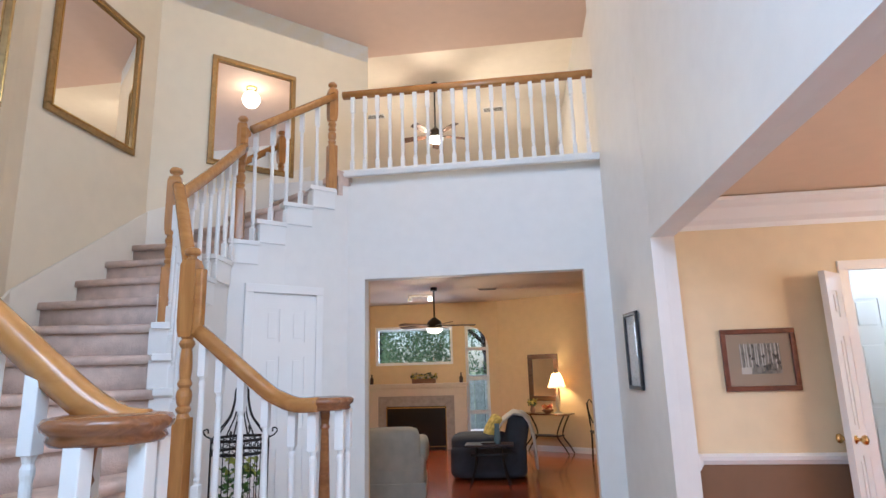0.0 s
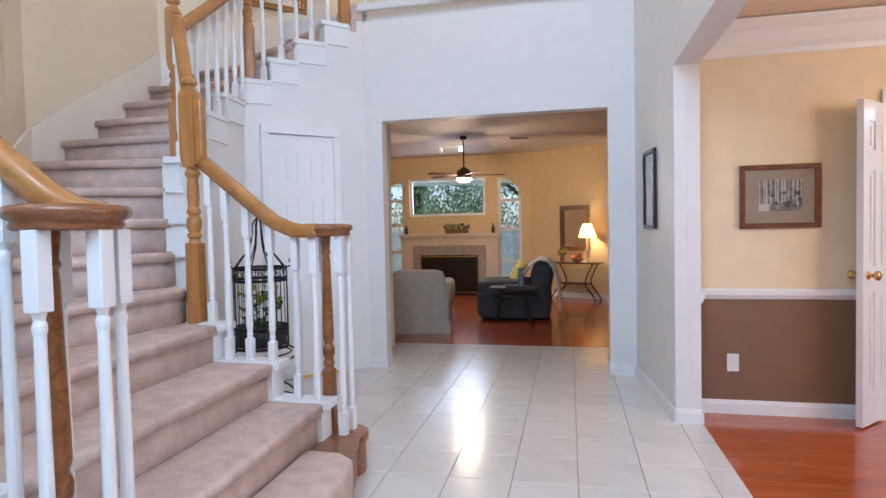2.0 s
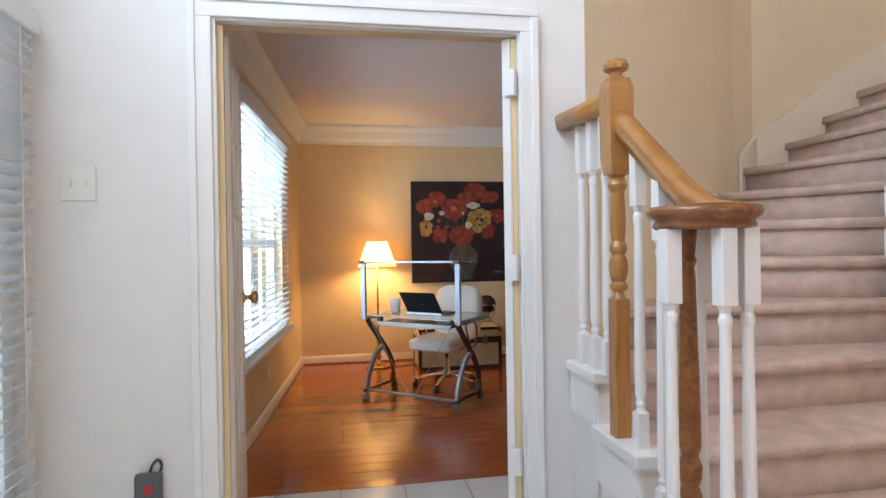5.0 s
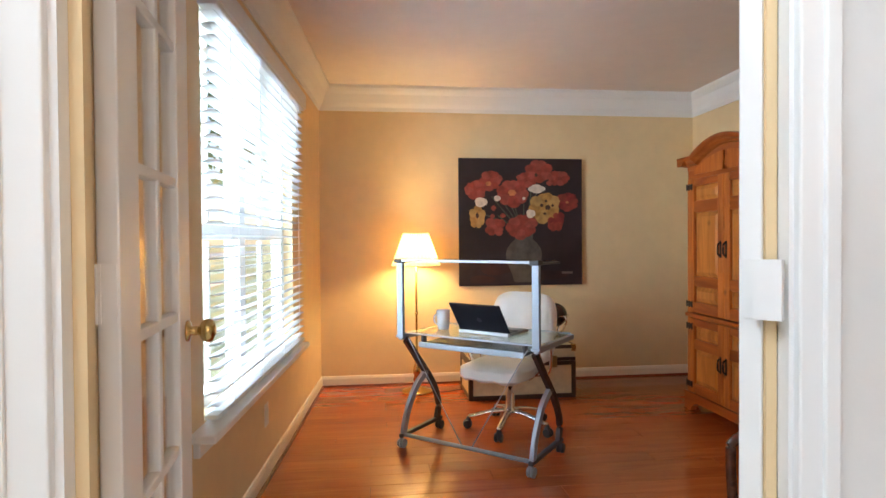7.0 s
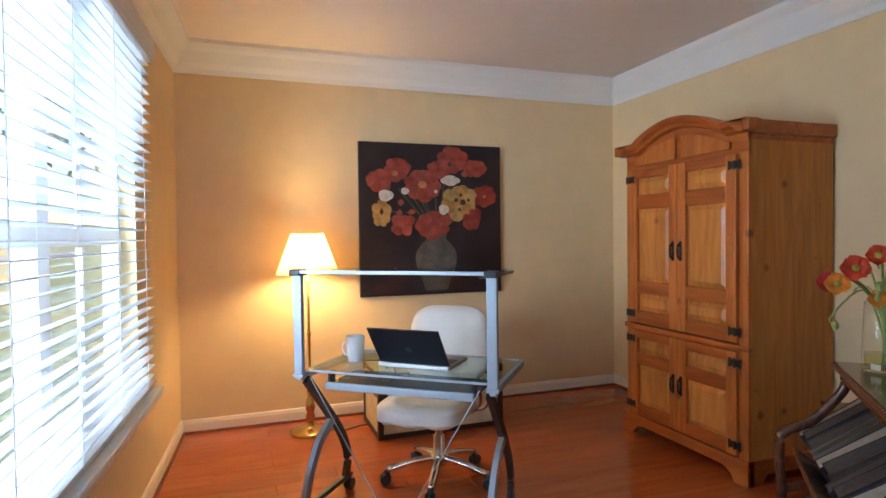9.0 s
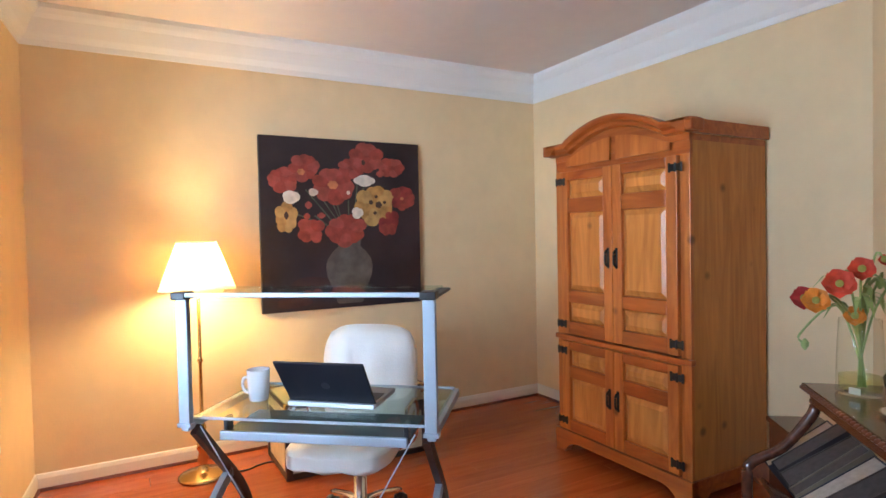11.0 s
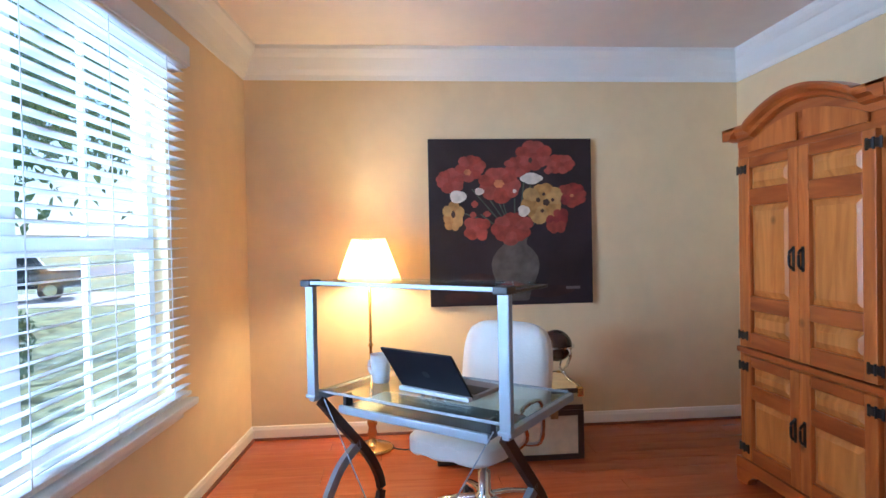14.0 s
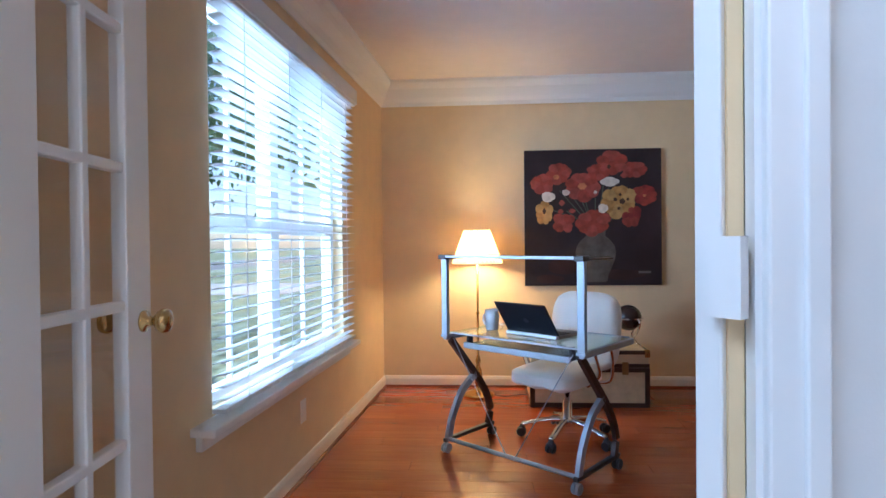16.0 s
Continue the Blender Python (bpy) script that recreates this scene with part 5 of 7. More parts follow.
def office_chair():
    t = thing("office_chair", "white leather swivel chair with chrome arms and castor base", "chair", pose(-4.215, 2.205, 0, 0, 0, 53))

    def pad(w, d, h, m, name, label):
        bm = B()
        bmesh.ops.create_cube(bm, size=1.0)
        bmesh.ops.subdivide_edges(bm, edges=bm.edges[:], cuts=9, use_grid_fill=True)
        for v in bm.verts:
            x, y, z = v.co * 2
            f = (1 - 0.32 * abs(y) ** 6) if abs(x) > 0.1 else 1
            e = max(abs(x) ** 5, abs(y) ** 5)
            r = (1 - 0.16 * abs(y) ** 4)
            q = (1 - 0.16 * abs(x) ** 4)
            v.co = Vector((x * w / 2 * r, y * d / 2 * q, z * h / 2 * (1 - 0.55 * e) + (0.006 * math.sin(9 * x) if abs(z) > 0.9 else 0)))
        bmesh.ops.transform(bm, matrix=m, verts=bm.verts[:])
        return part(name, bm, WHITEL, t, label, True)

    pad(0.45, 0.47, 0.125, pose(-0.045, -0.04, 0.388), "seat", "padded white leather seat")
    pad(0.46, 0.49, 0.11, pose(-0.02, 0.275, 0.615, 80, 0, 0), "backrest", "padded white leather backrest")
    bm = B()
    box(bm, -0.035, 0.035, 0.10, 0.27, 0.318, 0.330, 0.004)
    sweep(bm, smoothpath([(0, 0.12, 0.325), (0, 0.27, 0.33), (0, 0.325, 0.40), (0, 0.34, 0.56)], 5), [(-0.03, -0.006), (0.03, -0.006), (0.03, 0.006), (-0.03, 0.006)])
    part("back_bracket", bm, CHROME, t)
    bm = B()
    lathe(bm, [(0.05, 0.305), (0.06, 0.312), (0.06, 0.33), (0.10, 0.334)], segs=16)
    part("seat_plate", bm, BLACKP, t)
    bm = B()
    lathe(bm, [(0.045, 0.085), (0.045, 0.13), (0.028, 0.14), (0.028, 0.23), (0.018, 0.235), (0.018, 0.31)], segs=18)
    part("gas_column", bm, CHROME, t, "chrome column", True)
    for i in range(5):
        a = 2 * math.pi * i / 5 + 1.10
        c, s = math.cos(a), math.sin(a)
        bm = B()
        sweep(bm, smoothpath([(0.03 * c, 0.03 * s, 0.118), (0.13 * c, 0.13 * s, 0.108), (0.27 * c, 0.27 * s, 0.072)], 4), [(-0.019, -0.010), (0.019, -0.010), (0.013, 0.011), (-0.013, 0.011)])
        part("base_leg", bm, CHROME, t, "chrome base leg", True)
        bm = B()
        for q in (-0.014, 0.014):
            lathe(bm, [(0.006, -0.010), (0.025, -0.010), (0.029, 0.0), (0.025, 0.010), (0.006, 0.010)], 0, 0, 0, 16, Matrix.Translation((0.275 * c - q * s, 0.275 * s + q * c, 0.029)) @ Matrix.Rotation(a + radians(90), 4, "Z") @ Matrix.Rotation(radians(90), 4, "Y"))
        lathe(bm, [(0.012, 0.03), (0.020, 0.05), (0.010, 0.075)], 0.27 * c, 0.27 * s, 0, 12)
        part("castor", bm, BLACKP, t, "black twin castor")
    for x in (-0.235, 0.215):
        bm = B()
        sweep(bm, smoothpath([(x * 0.6, 0.12, 0.335), (x * 1.02, 0.12, 0.36), (x * 1.12, 0.10, 0.48), (x * 1.12, 0.06, 0.56), (x * 1.10, -0.06, 0.57), (x * 1.08, -0.10, 0.54), (x * 1.05, -0.04, 0.42), (x * 0.62, 0.0, 0.335)], 5), circle(0.010, 8))
        part("armrest", bm, CHROME, t, "looped chrome arm", True)
    return t


office_chair()


def trunk():
    t = thing("storage_trunk", "cream trunk with dark wooden edging and brass corner fittings, closed", "trunk", pose(-4.875, 2.045, 0, 0, 0, 90))
    w, d, h = 0.835, 0.44, 0.405
    CREAM = mat("cream_trunk_cloth", (0.62, 0.52, 0.33), 0.7, vary=0.12, scale=14, bump=0.3, bump_scale=260)
    EDGE = mat("dark_trunk_edging", (0.05, 0.026, 0.017), 0.45, vary=0.2)
    part("body", box(B(), 0.006, w - 0.006, 0.006, d - 0.006, 0.01, 0.275), CREAM, t)
    part("lid", box(B(), 0.006, w - 0.006, 0.006, d - 0.006, 0.283, h - 0.006), CREAM, t)
    for z0, z1 in ((0.0, 0.032), (0.25, 0.281), (0.283, 0.31), (h - 0.028, h)):
        bm = B()
        for a in ((0, w, 0, 0.008), (0, w, d - 0.008, d), (0, 0.008, 0.008, d - 0.008), (w - 0.008, w, 0.008, d - 0.008)):
            box(bm, *a, z0, z1, 0.002)
        part("edging", bm, EDGE, t, "dark edging")
    for x in (0, w - 0.03):
        for y in (0, d - 0.03):
            part("corner_post", box(B(), x - 0.002, x + 0.032, y - 0.002, y + 0.032, 0.002, 0.28, 0.003), EDGE, t)
            part("corner_cap", box(B(), x - 0.004, x + 0.034, y - 0.004, y + 0.034, h - 0.05, h + 0.003, 0.006), BRASS, t, "brass corner cap")
    bm = B()
    box(bm, w * 0.5 - 0.04, w * 0.5 + 0.04, -0.012, 0.0, 0.235, 0.345, 0.004)
    lathe(bm, [(0.02, 0), (0.02, 0.01), (0.008, 0.014)], 0, 0, 0, 14, Matrix.Translation((w * 0.5, -0.010, 0.29)) @ Matrix.Rotation(radians(90), 4, "X"))
    part("lock", bm, BRASS, t, "brass lock plate")
    for x in (0.17, w - 0.17):
        part("hasp", box(B(), x - 0.022, x + 0.022, -0.010, 0.0, 0.235, 0.325, 0.004), GOLD, t, "worn brass hasp")
    return t


trunk()


def globe():
    t = thing("desk_globe", "dark globe on a silver scrolled stand, on the trunk", "globe", pose(-5.10, 2.79, 0.409))
    part("ball", lathe(B(), [(0.095 * math.sin(math.pi * i / 16) + 0.0005, 0.20 - 0.095 * math.cos(math.pi * i / 16)) for i in range(17)], segs=24), mat("dark_globe_brown", (0.030, 0.014, 0.012), 0.25, vary=0.5, scale=9), t, "dark brown globe", True)
    part("ring", sweep(B(), [(0.102 * math.cos(a), 0.102 * math.sin(a), 0.20) for a in [2 * math.pi * i / 32 for i in range(32)]], [(-0.008, -0.005), (0.008, -0.005), (0.008, 0.005), (-0.008, 0.005)], closed=True), CHROME, t, "silver ring")
    for i in range(3):
        a = 2 * math.pi * i / 3 + 0.4
        c, s = math.cos(a), math.sin(a)
        part("leg", tube(B(), smoothpath([(0.105 * c, 0.105 * s, 0.20), (0.135 * c, 0.135 * s, 0.17), (0.10 * c, 0.10 * s, 0.10), (0.06 * c, 0.06 * s, 0.06), (0.10 * c, 0.10 * s, 0.025), (0.145 * c, 0.145 * s, 0.008)], 5), 0.008, 8), CHROME, t, "scrolled silver leg", True)


globe()

# side table with a slanted book rack, against the slanting wall
q = Vector((0.725, -0.689, 0)).normalized()
TAB = Matrix.Translation((-2.893, 3.220, 0)) @ Matrix.Rotation(math.atan2(q.y, q.x), 4, "Z")


def rack_table():
    t = thing("book_table", "dark mahogany side table with carved edge and sloping book rack", "table", TAB)
    L, D, h = 0.80, 0.28, 0.79
    bm = B()
    box(bm, 0, L, 0, D, h - 0.022, h, 0.005)
    box(bm, 0.02, L - 0.02, 0.02, D - 0.015, h - 0.06, h - 0.022)
    part("tabletop", bm, MAHOG, t, "polished mahogany top")
    bm = B()
    for i in range(36):
        x = 0.012 + (L - 0.024) * (i + 0.5) / 36
        lathe(bm, [(0.004, -0.006), (0.010, -0.002), (0.010, 0.004), (0.004, 0.009)], x, -0.001, h - 0.011, 8)
    part("carved_edge", bm, wood("red_mahogany_edge", (0.10, 0.03, 0.012), (0.20, 0.07, 0.03), 0.3), t, "carved reddish edge")
    for x in (0.02, L - 0.02):
        bm = B()
        tube(bm, smoothpath([(x, 0.035, h - 0.05), (x, 0.025, 0.69), (x, -0.06, 0.58), (x, -0.15, 0.525), (x, -0.165, 0.46), (x, -0.155, 0.22), (x, -0.16, 0.0)], 6), 0.017, 10)
        part("front_leg", bm, MAHOG, t, "curving front leg", True)
        part("back_leg", tube(B(), smoothpath([(x, D - 0.03, h - 0.05), (x, D - 0.025, 0.40), (x, D - 0.03, 0.0)], 5), 0.016, 10), MAHOG, t, "", True)
    for z in (0.30, 0.03):
        for x in (0.02, L - 0.02):
            part("rack_rail", sweep(B(), [(x, -0.15, z + 0.02), (x, D - 0.03, z + 0.17)], [(-0.008, -0.012), (0.008, -0.012), (0.008, 0.012), (-0.008, 0.012)]), MAHOG, t)
        part("rack_shelf", sweep(B(), [(0.02, 0.01, z + 0.085), (L - 0.02, 0.01, z + 0.085)], [(-0.14, -0.105), (-0.13, -0.112), (0.14, 0.085), (0.13, 0.092)]), MAHOG, t)
    return t


rack_table()
BOOKC = [(0.028, 0.024, 0.03), (0.02, 0.018, 0.022), (0.05, 0.04, 0.035), (0.16, 0.13, 0.09), (0.022, 0.02, 0.03), (0.07, 0.05, 0.04), (0.03, 0.03, 0.035)]
x = 0.0
for i in range(18):
    if i == 9:
        x = 0.0
    th = 0.055 + 0.02 * (i % 3)
    tier = 0.0 if i < 9 else -0.26
    m = TAB @ Matrix.Translation((x + th / 2 - 0.035, 0.115 + 0.012 * (i % 2), 0.43 + tier)) @ Matrix.Rotation(radians(38 - 2 * (i % 3)), 4, "X")
    bk = thing("book", ("dark hardback book" if i % 7 != 3 else "tan hardback book") + " leaning in the sloping rack", "book", m, "books in the rack")
    hgt = 0.20 + 0.015 * (i % 2)
    bm = B()
    for a in ((-th / 2, -th / 2 + 0.004), (th / 2 - 0.004, th / 2)):
        box(bm, *a, -0.12, 0.12, 0, hgt, 0.001)
    box(bm, -th / 2, th / 2, 0.115, 0.12, 0, hgt, 0.001)
    part("cover", bm, mat("book_cover_%d" % (i % 7), BOOKC[i % 7], 0.4, vary=0.15), bk)
    part("page_block", box(B(), -th / 2 + 0.004, th / 2 - 0.004, -0.115, 0.115, 0.004, hgt - 0.003), mat("book_pages", (0.42, 0.36, 0.29), 0.8, vary=0.1, scale=60) if i % 4 == 0 else mat("dark_page_edges", (0.07, 0.055, 0.05), 0.8, vary=0.2, scale=60), bk)
    x += th + 0.006


def poppy_vase():
    c = TAB @ Vector((0.118, 0.120, 0.7905))
    t = thing("flower_vase", "clear glass vase of red and orange poppies", "vase", Matrix.Translation(c))
    bm = B()
    lathe(bm, [(0.058, 0), (0.062, 0.006), (0.060, 0.10), (0.056, 0.18), (0.054, 0.225)], segs=28)
    g = part("glass_body", bm, glass("vase_glass", (0.97, 0.98, 0.96)), t, "clear glass", True)
    g.visible_shadow = False
    part("water", lathe(B(), [(0.054, 0.015), (0.0545, 0.055)], segs=24), glass("vase_water", (0.86, 0.88, 0.68)), t, "a little cloudy water")
    part("water_label", box(B(), 0.0, 0.03, -0.0645, -0.0625, 0.012, 0.03), mat("pale_label", (0.6, 0.6, 0.45), 0.6), t)
    GRN = mat("stem_green", (0.30, 0.37, 0.11), 0.5, vary=0.25, scale=30)
    rng = random.Random(4)
    heads = [((-0.045, -0.150, 0.285), "petal_orange", 0.036), ((-0.085, -0.138, 0.288), "petal_crimson", 0.034), ((0.03, -0.175, 0.34), "petal_red", 0.040), ((0.06, -0.12, 0.38), "petal_red", 0.032), ((0.0, -0.03, 0.235), "petal_orange", 0.028), ((0.055, 0.02, 0.40), "petal_red", 0.016)]
    mats = {"petal_orange": mat("petal_orange", (0.75, 0.26, 0.03), 0.55, vary=0.25, scale=30), "petal_red": mat("petal_red", (0.66, 0.07, 0.03), 0.55, vary=0.25, scale=30), "petal_crimson": mat("petal_crimson", (0.42, 0.03, 0.03), 0.55, vary=0.25, scale=30)}
    r = q
    side = Vector((-1, 0.35, 0)).normalized()
    for (dx, dy, dz), col, rad in heads:
        p = Vector((dx, dy, dz))
        bm = B()
        tube(bm, smoothpath([(p.x * -0.10, p.y * -0.1, 0.02), (p.x * 0.1, p.y * 0.1, 0.20), (p.x * 0.6, p.y * 0.6, p.z + 0.01), (p.x, p.y, p.z)], 5), 0.0035, 6)
        part("stem", bm, GRN, t, smooth=True)
        bm = B()
        face = Vector((0.42, -0.80, 0.30)).normalized().to_track_quat("Z", "X").to_matrix().to_4x4()
        for ring, (n, rr, lift) in enumerate(((4, rad, 0.35), (3, rad * 0.75, 0.7))):
            for i in range(n):
                a0 = 2 * math.pi * i / n + ring * 0.6
                prev = None
                for j in range(5):
                    rj = rr * j / 4
                    row = []
                    for k2 in range(5):
                        a = a0 + (k2 - 2) * 0.42 * (1 if j else 0)
                        ru = rj * (1 + (0.10 * math.cos(k2 * 2.4 + i) if j == 4 else 0))
                        row.append(bm.verts.new((ru * math.cos(a), ru * math.sin(a), lift * rr * (j / 4) ** 2 + 0.004 * math.sin(k2 * 3 + j))))
                    if prev:
                        for k2 in range(4):
                            bm.faces.new((prev[k2], prev[k2 + 1], row[k2 + 1], row[k2]))
                    prev = row
        bmesh.ops.transform(bm, matrix=Matrix.Translation(p) @ face, verts=bm.verts[:])
        fl2 = part("flower_head", bm, mats[col], t, "open poppy petals", True)
        part("flower_centre", lathe(B(), [(0.002, 0.0), (0.010, 0.004), (0.010, 0.012), (0.002, 0.016)], segs=10, m=Matrix.Translation(p) @ face), mat("poppy_centre", (0.38, 0.33, 0.06), 0.7), fl2)
    for p in ((0.085, 0.04, 0.36), (-0.142, -0.03, 0.13), (0.03, 0.05, 0.33)):
        bm = B()
        tube(bm, smoothpath([(0, 0, 0.10), (p[0] * 0.4, p[1] * 0.4, 0.26), (p[0] * 1.1, p[1] * 1.1, p[2] + 0.03), p], 5), 0.0035, 6)
        part("stem", bm, GRN, t, smooth=True)
        part("bud", lathe(B(), [(0.003, -0.018), (0.011, -0.006), (0.012, 0.006), (0.003, 0.018)], *p, 10), GRN, t, "closed green bud", True)
    for i in range(14):
        a, ln = rng.uniform(0, 6.28), rng.uniform(0.05, 0.13)
        z = rng.uniform(0.22, 0.34)
        d = Vector((math.cos(a), math.sin(a), 0))
        bm = B()
        s = d.cross(Vector((0, 0, 1))) * 0.008
        base = Vector((0, 0, z)) + d * 0.02
        pts = [base + d * ln * u + Vector((0, 0, 0.05 * math.sin(3 * u) - 0.02 * u)) for u in (0, 0.35, 0.7, 1.0)]
        wdt = (0.4, 1.0, 0.8, 0.1)
        l = [bm.verts.new(p - s * w_) for p, w_ in zip(pts, wdt)]
        rr = [bm.verts.new(p + s * w_) for p, w_ in zip(pts, wdt)]
        for k2 in range(3):
            bm.faces.new((l[k2], l[k2 + 1], rr[k2 + 1], rr[k2]))
        part("leaf", bm, GRN, t)


poppy_vase()


def green_urn():
    c = TAB @ Vector((0.348, 0.144, 0.7905))
    t = thing("green_urn", "dark green glazed urn with a silver neck on a silver dish", "urn", Matrix.Translation(c) @ Matrix.Diagonal((0.92, 0.92, 0.79, 1.0)))
    part("dish", lathe(B(), [(0.045, 0), (0.066, 0.004), (0.074, 0.014), (0.07, 0.014), (0.045, 0.008), (0.01, 0.007)], segs=28), CHROME, t, "round silver dish", True)
    part("body", lathe(B(), [(0.028, 0.012), (0.034, 0.02), (0.030, 0.03), (0.045, 0.06), (0.062, 0.10), (0.064, 0.13), (0.048, 0.155), (0.030, 0.165)], segs=28), mat("green_glaze", (0.010, 0.075, 0.045), 0.08, vary=0.4, scale=12, coat=0.6), t, "dark green glaze", True)
    part("neck", lathe(B(), [(0.030, 0.163), (0.033, 0.17), (0.028, 0.18), (0.027, 0.215), (0.038, 0.228), (0.035, 0.232), (0.02, 0.22)], segs=24), CHROME, t, "silver neck", True)


green_urn()
bxm = pose(-3.31, 3.73, 0, 0, 0, -38)
bx = thing("wooden_box", "small dark wooden chest on the floor behind the side table", "chest", bxm)
part("body", box(B(), 0, 0.20, 0, 0.20, 0, 0.455, 0.006), MAHOG, bx)
part("lid", box(B(), -0.008, 0.208, -0.008, 0.208, 0.457, 0.48, 0.005), MAHOG, bx)
outlet("wall_outlet", -3.62, 0.784, 0.33, 176.5, "ivory wall outlet below the office window")


# ---- foyer things ----
def wall_mirror(m, w, h, label):
    """A mirror hung on a wall: x along the wall, z up, facing -y."""
    t = thing("wall_mirror", label, "mirror", m, "mirrors up the stairs")
    part("mirror_glass", box(B(), 0.03, w - 0.03, -0.016, -0.012, 0.03, h - 0.03), MIRROR, t, "mirror glass")
    part("backing", box(B(), 0.02, w - 0.02, -0.011, -0.003, 0.02, h - 0.02), BLACKP, t)
    for a, b, c, e in ((0, w, 0, 0.05), (0, w, h - 0.05, h), (0, 0.05, 0.05, h - 0.05), (w - 0.05, w, 0.05, h - 0.05)):
        fr = part("frame", box(B(), a, b, -0.034, -0.003, c, e, 0.006), GOLD, t, "antique gold frame")
    bm = B()
    for a, b, c, e in ((0.035, w - 0.035, 0.040, 0.054), (0.035, w - 0.035, h - 0.054, h - 0.040), (0.040, 0.054, 0.05, h - 0.05), (w - 0.054, w - 0.040, 0.05, h - 0.05)):
        box(bm, a, b, -0.042, -0.030, c, e, 0.004)
    part("frame_bead", bm, BRASS, t, "bright gilt bead")
    return t


wall_mirror(pose(-2.88, 4.25, 3.22, 0, 0, 90), 0.93, 1.12, "gold-framed mirror on the stairwell wall")
wall_mirror(pose(-2.54, 5.745, 3.33, 0, 0, math.degrees(math.atan2(1.50, 1.58))), 0.84, 1.12, "gold-framed mirror on the slanting stairwell wall")
aa = math.degrees(math.atan2(1.60, -1.27))
wall_mirror(pose(-1.80, 2.716, 2.74, 0, 0, aa), 0.90, 1.2, "gold-framed mirror above the lower stairs")


def picture(name, m, w, h, frame_mat, fw, label, art, mount=(0.62, 0.56, 0.48)):
    t = thing(name, label, "picture", m)
    for a, b, c, e in ((0, w, 0, fw), (0, w, h - fw, h), (0, fw, fw, h - fw), (w - fw, w, fw, h - fw)):
        part("frame", box(B(), a, b, -0.026, -0.002, c, e, 0.005), frame_mat, t)
    part("mount", box(B(), fw, w - fw, -0.010, -0.003, fw, h - fw), mat(name + "_mount", mount, 0.7, vary=0.03), t)
    if art:
        art(t, w, h)
    g = part("picture_glass", box(B(), fw, w - fw, -0.016, -0.014, fw, h - fw), PANE, t)
    g.visible_shadow = False
    return t


def forest(t, w, h):
    """A grey woodland print: pale trunks, dark undergrowth."""
    rng = random.Random(3)
    x0, x1, z0, z1 = w * 0.24, w * 0.78, h * 0.27, h * 0.76
    part("print", box(B(), x0, x1, -0.0115, -0.0102, z0, z1), mat("print_grey", (0.16, 0.16, 0.15), 0.8, vary=0.8, scale=45), t, "grey woodland print")
    bm = B()
    for i in range(12):
        x = x0 + (x1 - x0) * (i + rng.random() * 0.6) / 12
        s = rng.uniform(0.003, 0.009)
        a = rng.uniform(0.2, 0.5)
        box(bm, x, min(x + s, x1), -0.0121, -0.0118, z0 + (z1 - z0) * a * 0.6, z1)
    part("printed_trunks", bm, mat("print_pale", (0.48, 0.48, 0.45), 0.8, vary=0.4, scale=60), t)
    bm = B()
    for i in range(16):
        x = x0 + 0.012 + (x1 - x0 - 0.024) * rng.random()
        z = z0 + 0.015 + (z1 - z0) * 0.55 * rng.random()
        r = rng.uniform(0.006, 0.014)
        lathe(bm, [(r, 0), (r * 0.6, 0.0004)], 0, 0, 0, 7, Matrix.Translation((x, -0.0126, z)) @ Matrix.Rotation(radians(90), 4, "X"))
    part("printed_leaves", bm, mat("print_dark", (0.04, 0.045, 0.045), 0.8, vary=0.5, scale=60), t)
    part("caption_bar", box(B(), x0, x0 + (x1 - x0) * 0.25, -0.0125, -0.0117, z0, z0 + (z1 - z0) * 0.22), mat("print_caption", (0.52, 0.50, 0.46), 0.8), t)


picture("framed_print", pose(1.60, 5.088, 1.20), 0.465, 0.40, wood("red_brown_frame", (0.10, 0.03, 0.018), (0.19, 0.065, 0.035), 0.35, (8, 8, 8)), 0.032, "woodland print with a tan mount in a red-brown wooden frame", forest, (0.30, 0.24, 0.18))


def certificate(t, w, h):
    part("sheet", box(B(), w * 0.18, w * 0.82, -0.0115, -0.0102, h * 0.16, h * 0.84), mat("certificate_sheet", (0.55, 0.58, 0.60), 0.6, vary=0.06), t, "pale printed sheet")


picture("framed_certificate", pose(1.100, 5.60, 1.21, 0, 0, -84.8), 0.33, 0.56, BLACKP, 0.028, "pale certificate in a dark frame on the foyer wall", certificate, (0.42, 0.45, 0.47))
outlet("wall_outlet", 1.56, 5.088, 0.335, 0, "ivory wall outlet in the brown dado")
sw = thing("light_switch", "double light switch plate on the foyer wall", "switch", pose(-1.468, 0.452, 1.455, 0, 0, 90))
part("plate", box(B(), -0.057, 0.057, -0.006, 0, -0.06, 0.06, 0.003), PLATE, sw)
for dx in (-0.023, 0.023):
    part("toggle", box(B(), dx - 0.005, dx + 0.005, -0.016, -0.005, -0.012, 0.012, 0.002), PLATE, sw)
hk = thing("hanging_gadget", "small grey gadget with a red mark hanging on a hook", "gadget", pose(-1.468, 0.665, 0.40, 0, 0, 90))
part("case", box(B(), -0.045, 0.045, -0.04, -0.004, -0.07, 0.05, 0.012), mat("slate_plastic", (0.10, 0.11, 0.12), 0.45), hk, "slate grey case")
part("red_mark", box(B(), -0.012, 0.018, -0.0415, -0.0395, -0.02, 0.012, 0.001), mat("red_mark", (0.45, 0.03, 0.03), 0.4), hk, "red mark")
part("hook", tube(B(), smoothpath([(0.0, -0.01, 0.045), (0.012, -0.012, 0.075), (0.03, -0.012, 0.09), (0.04, -0.012, 0.07), (0.035, -0.012, 0.05)], 5), 0.005, 8), BLACKP, hk)


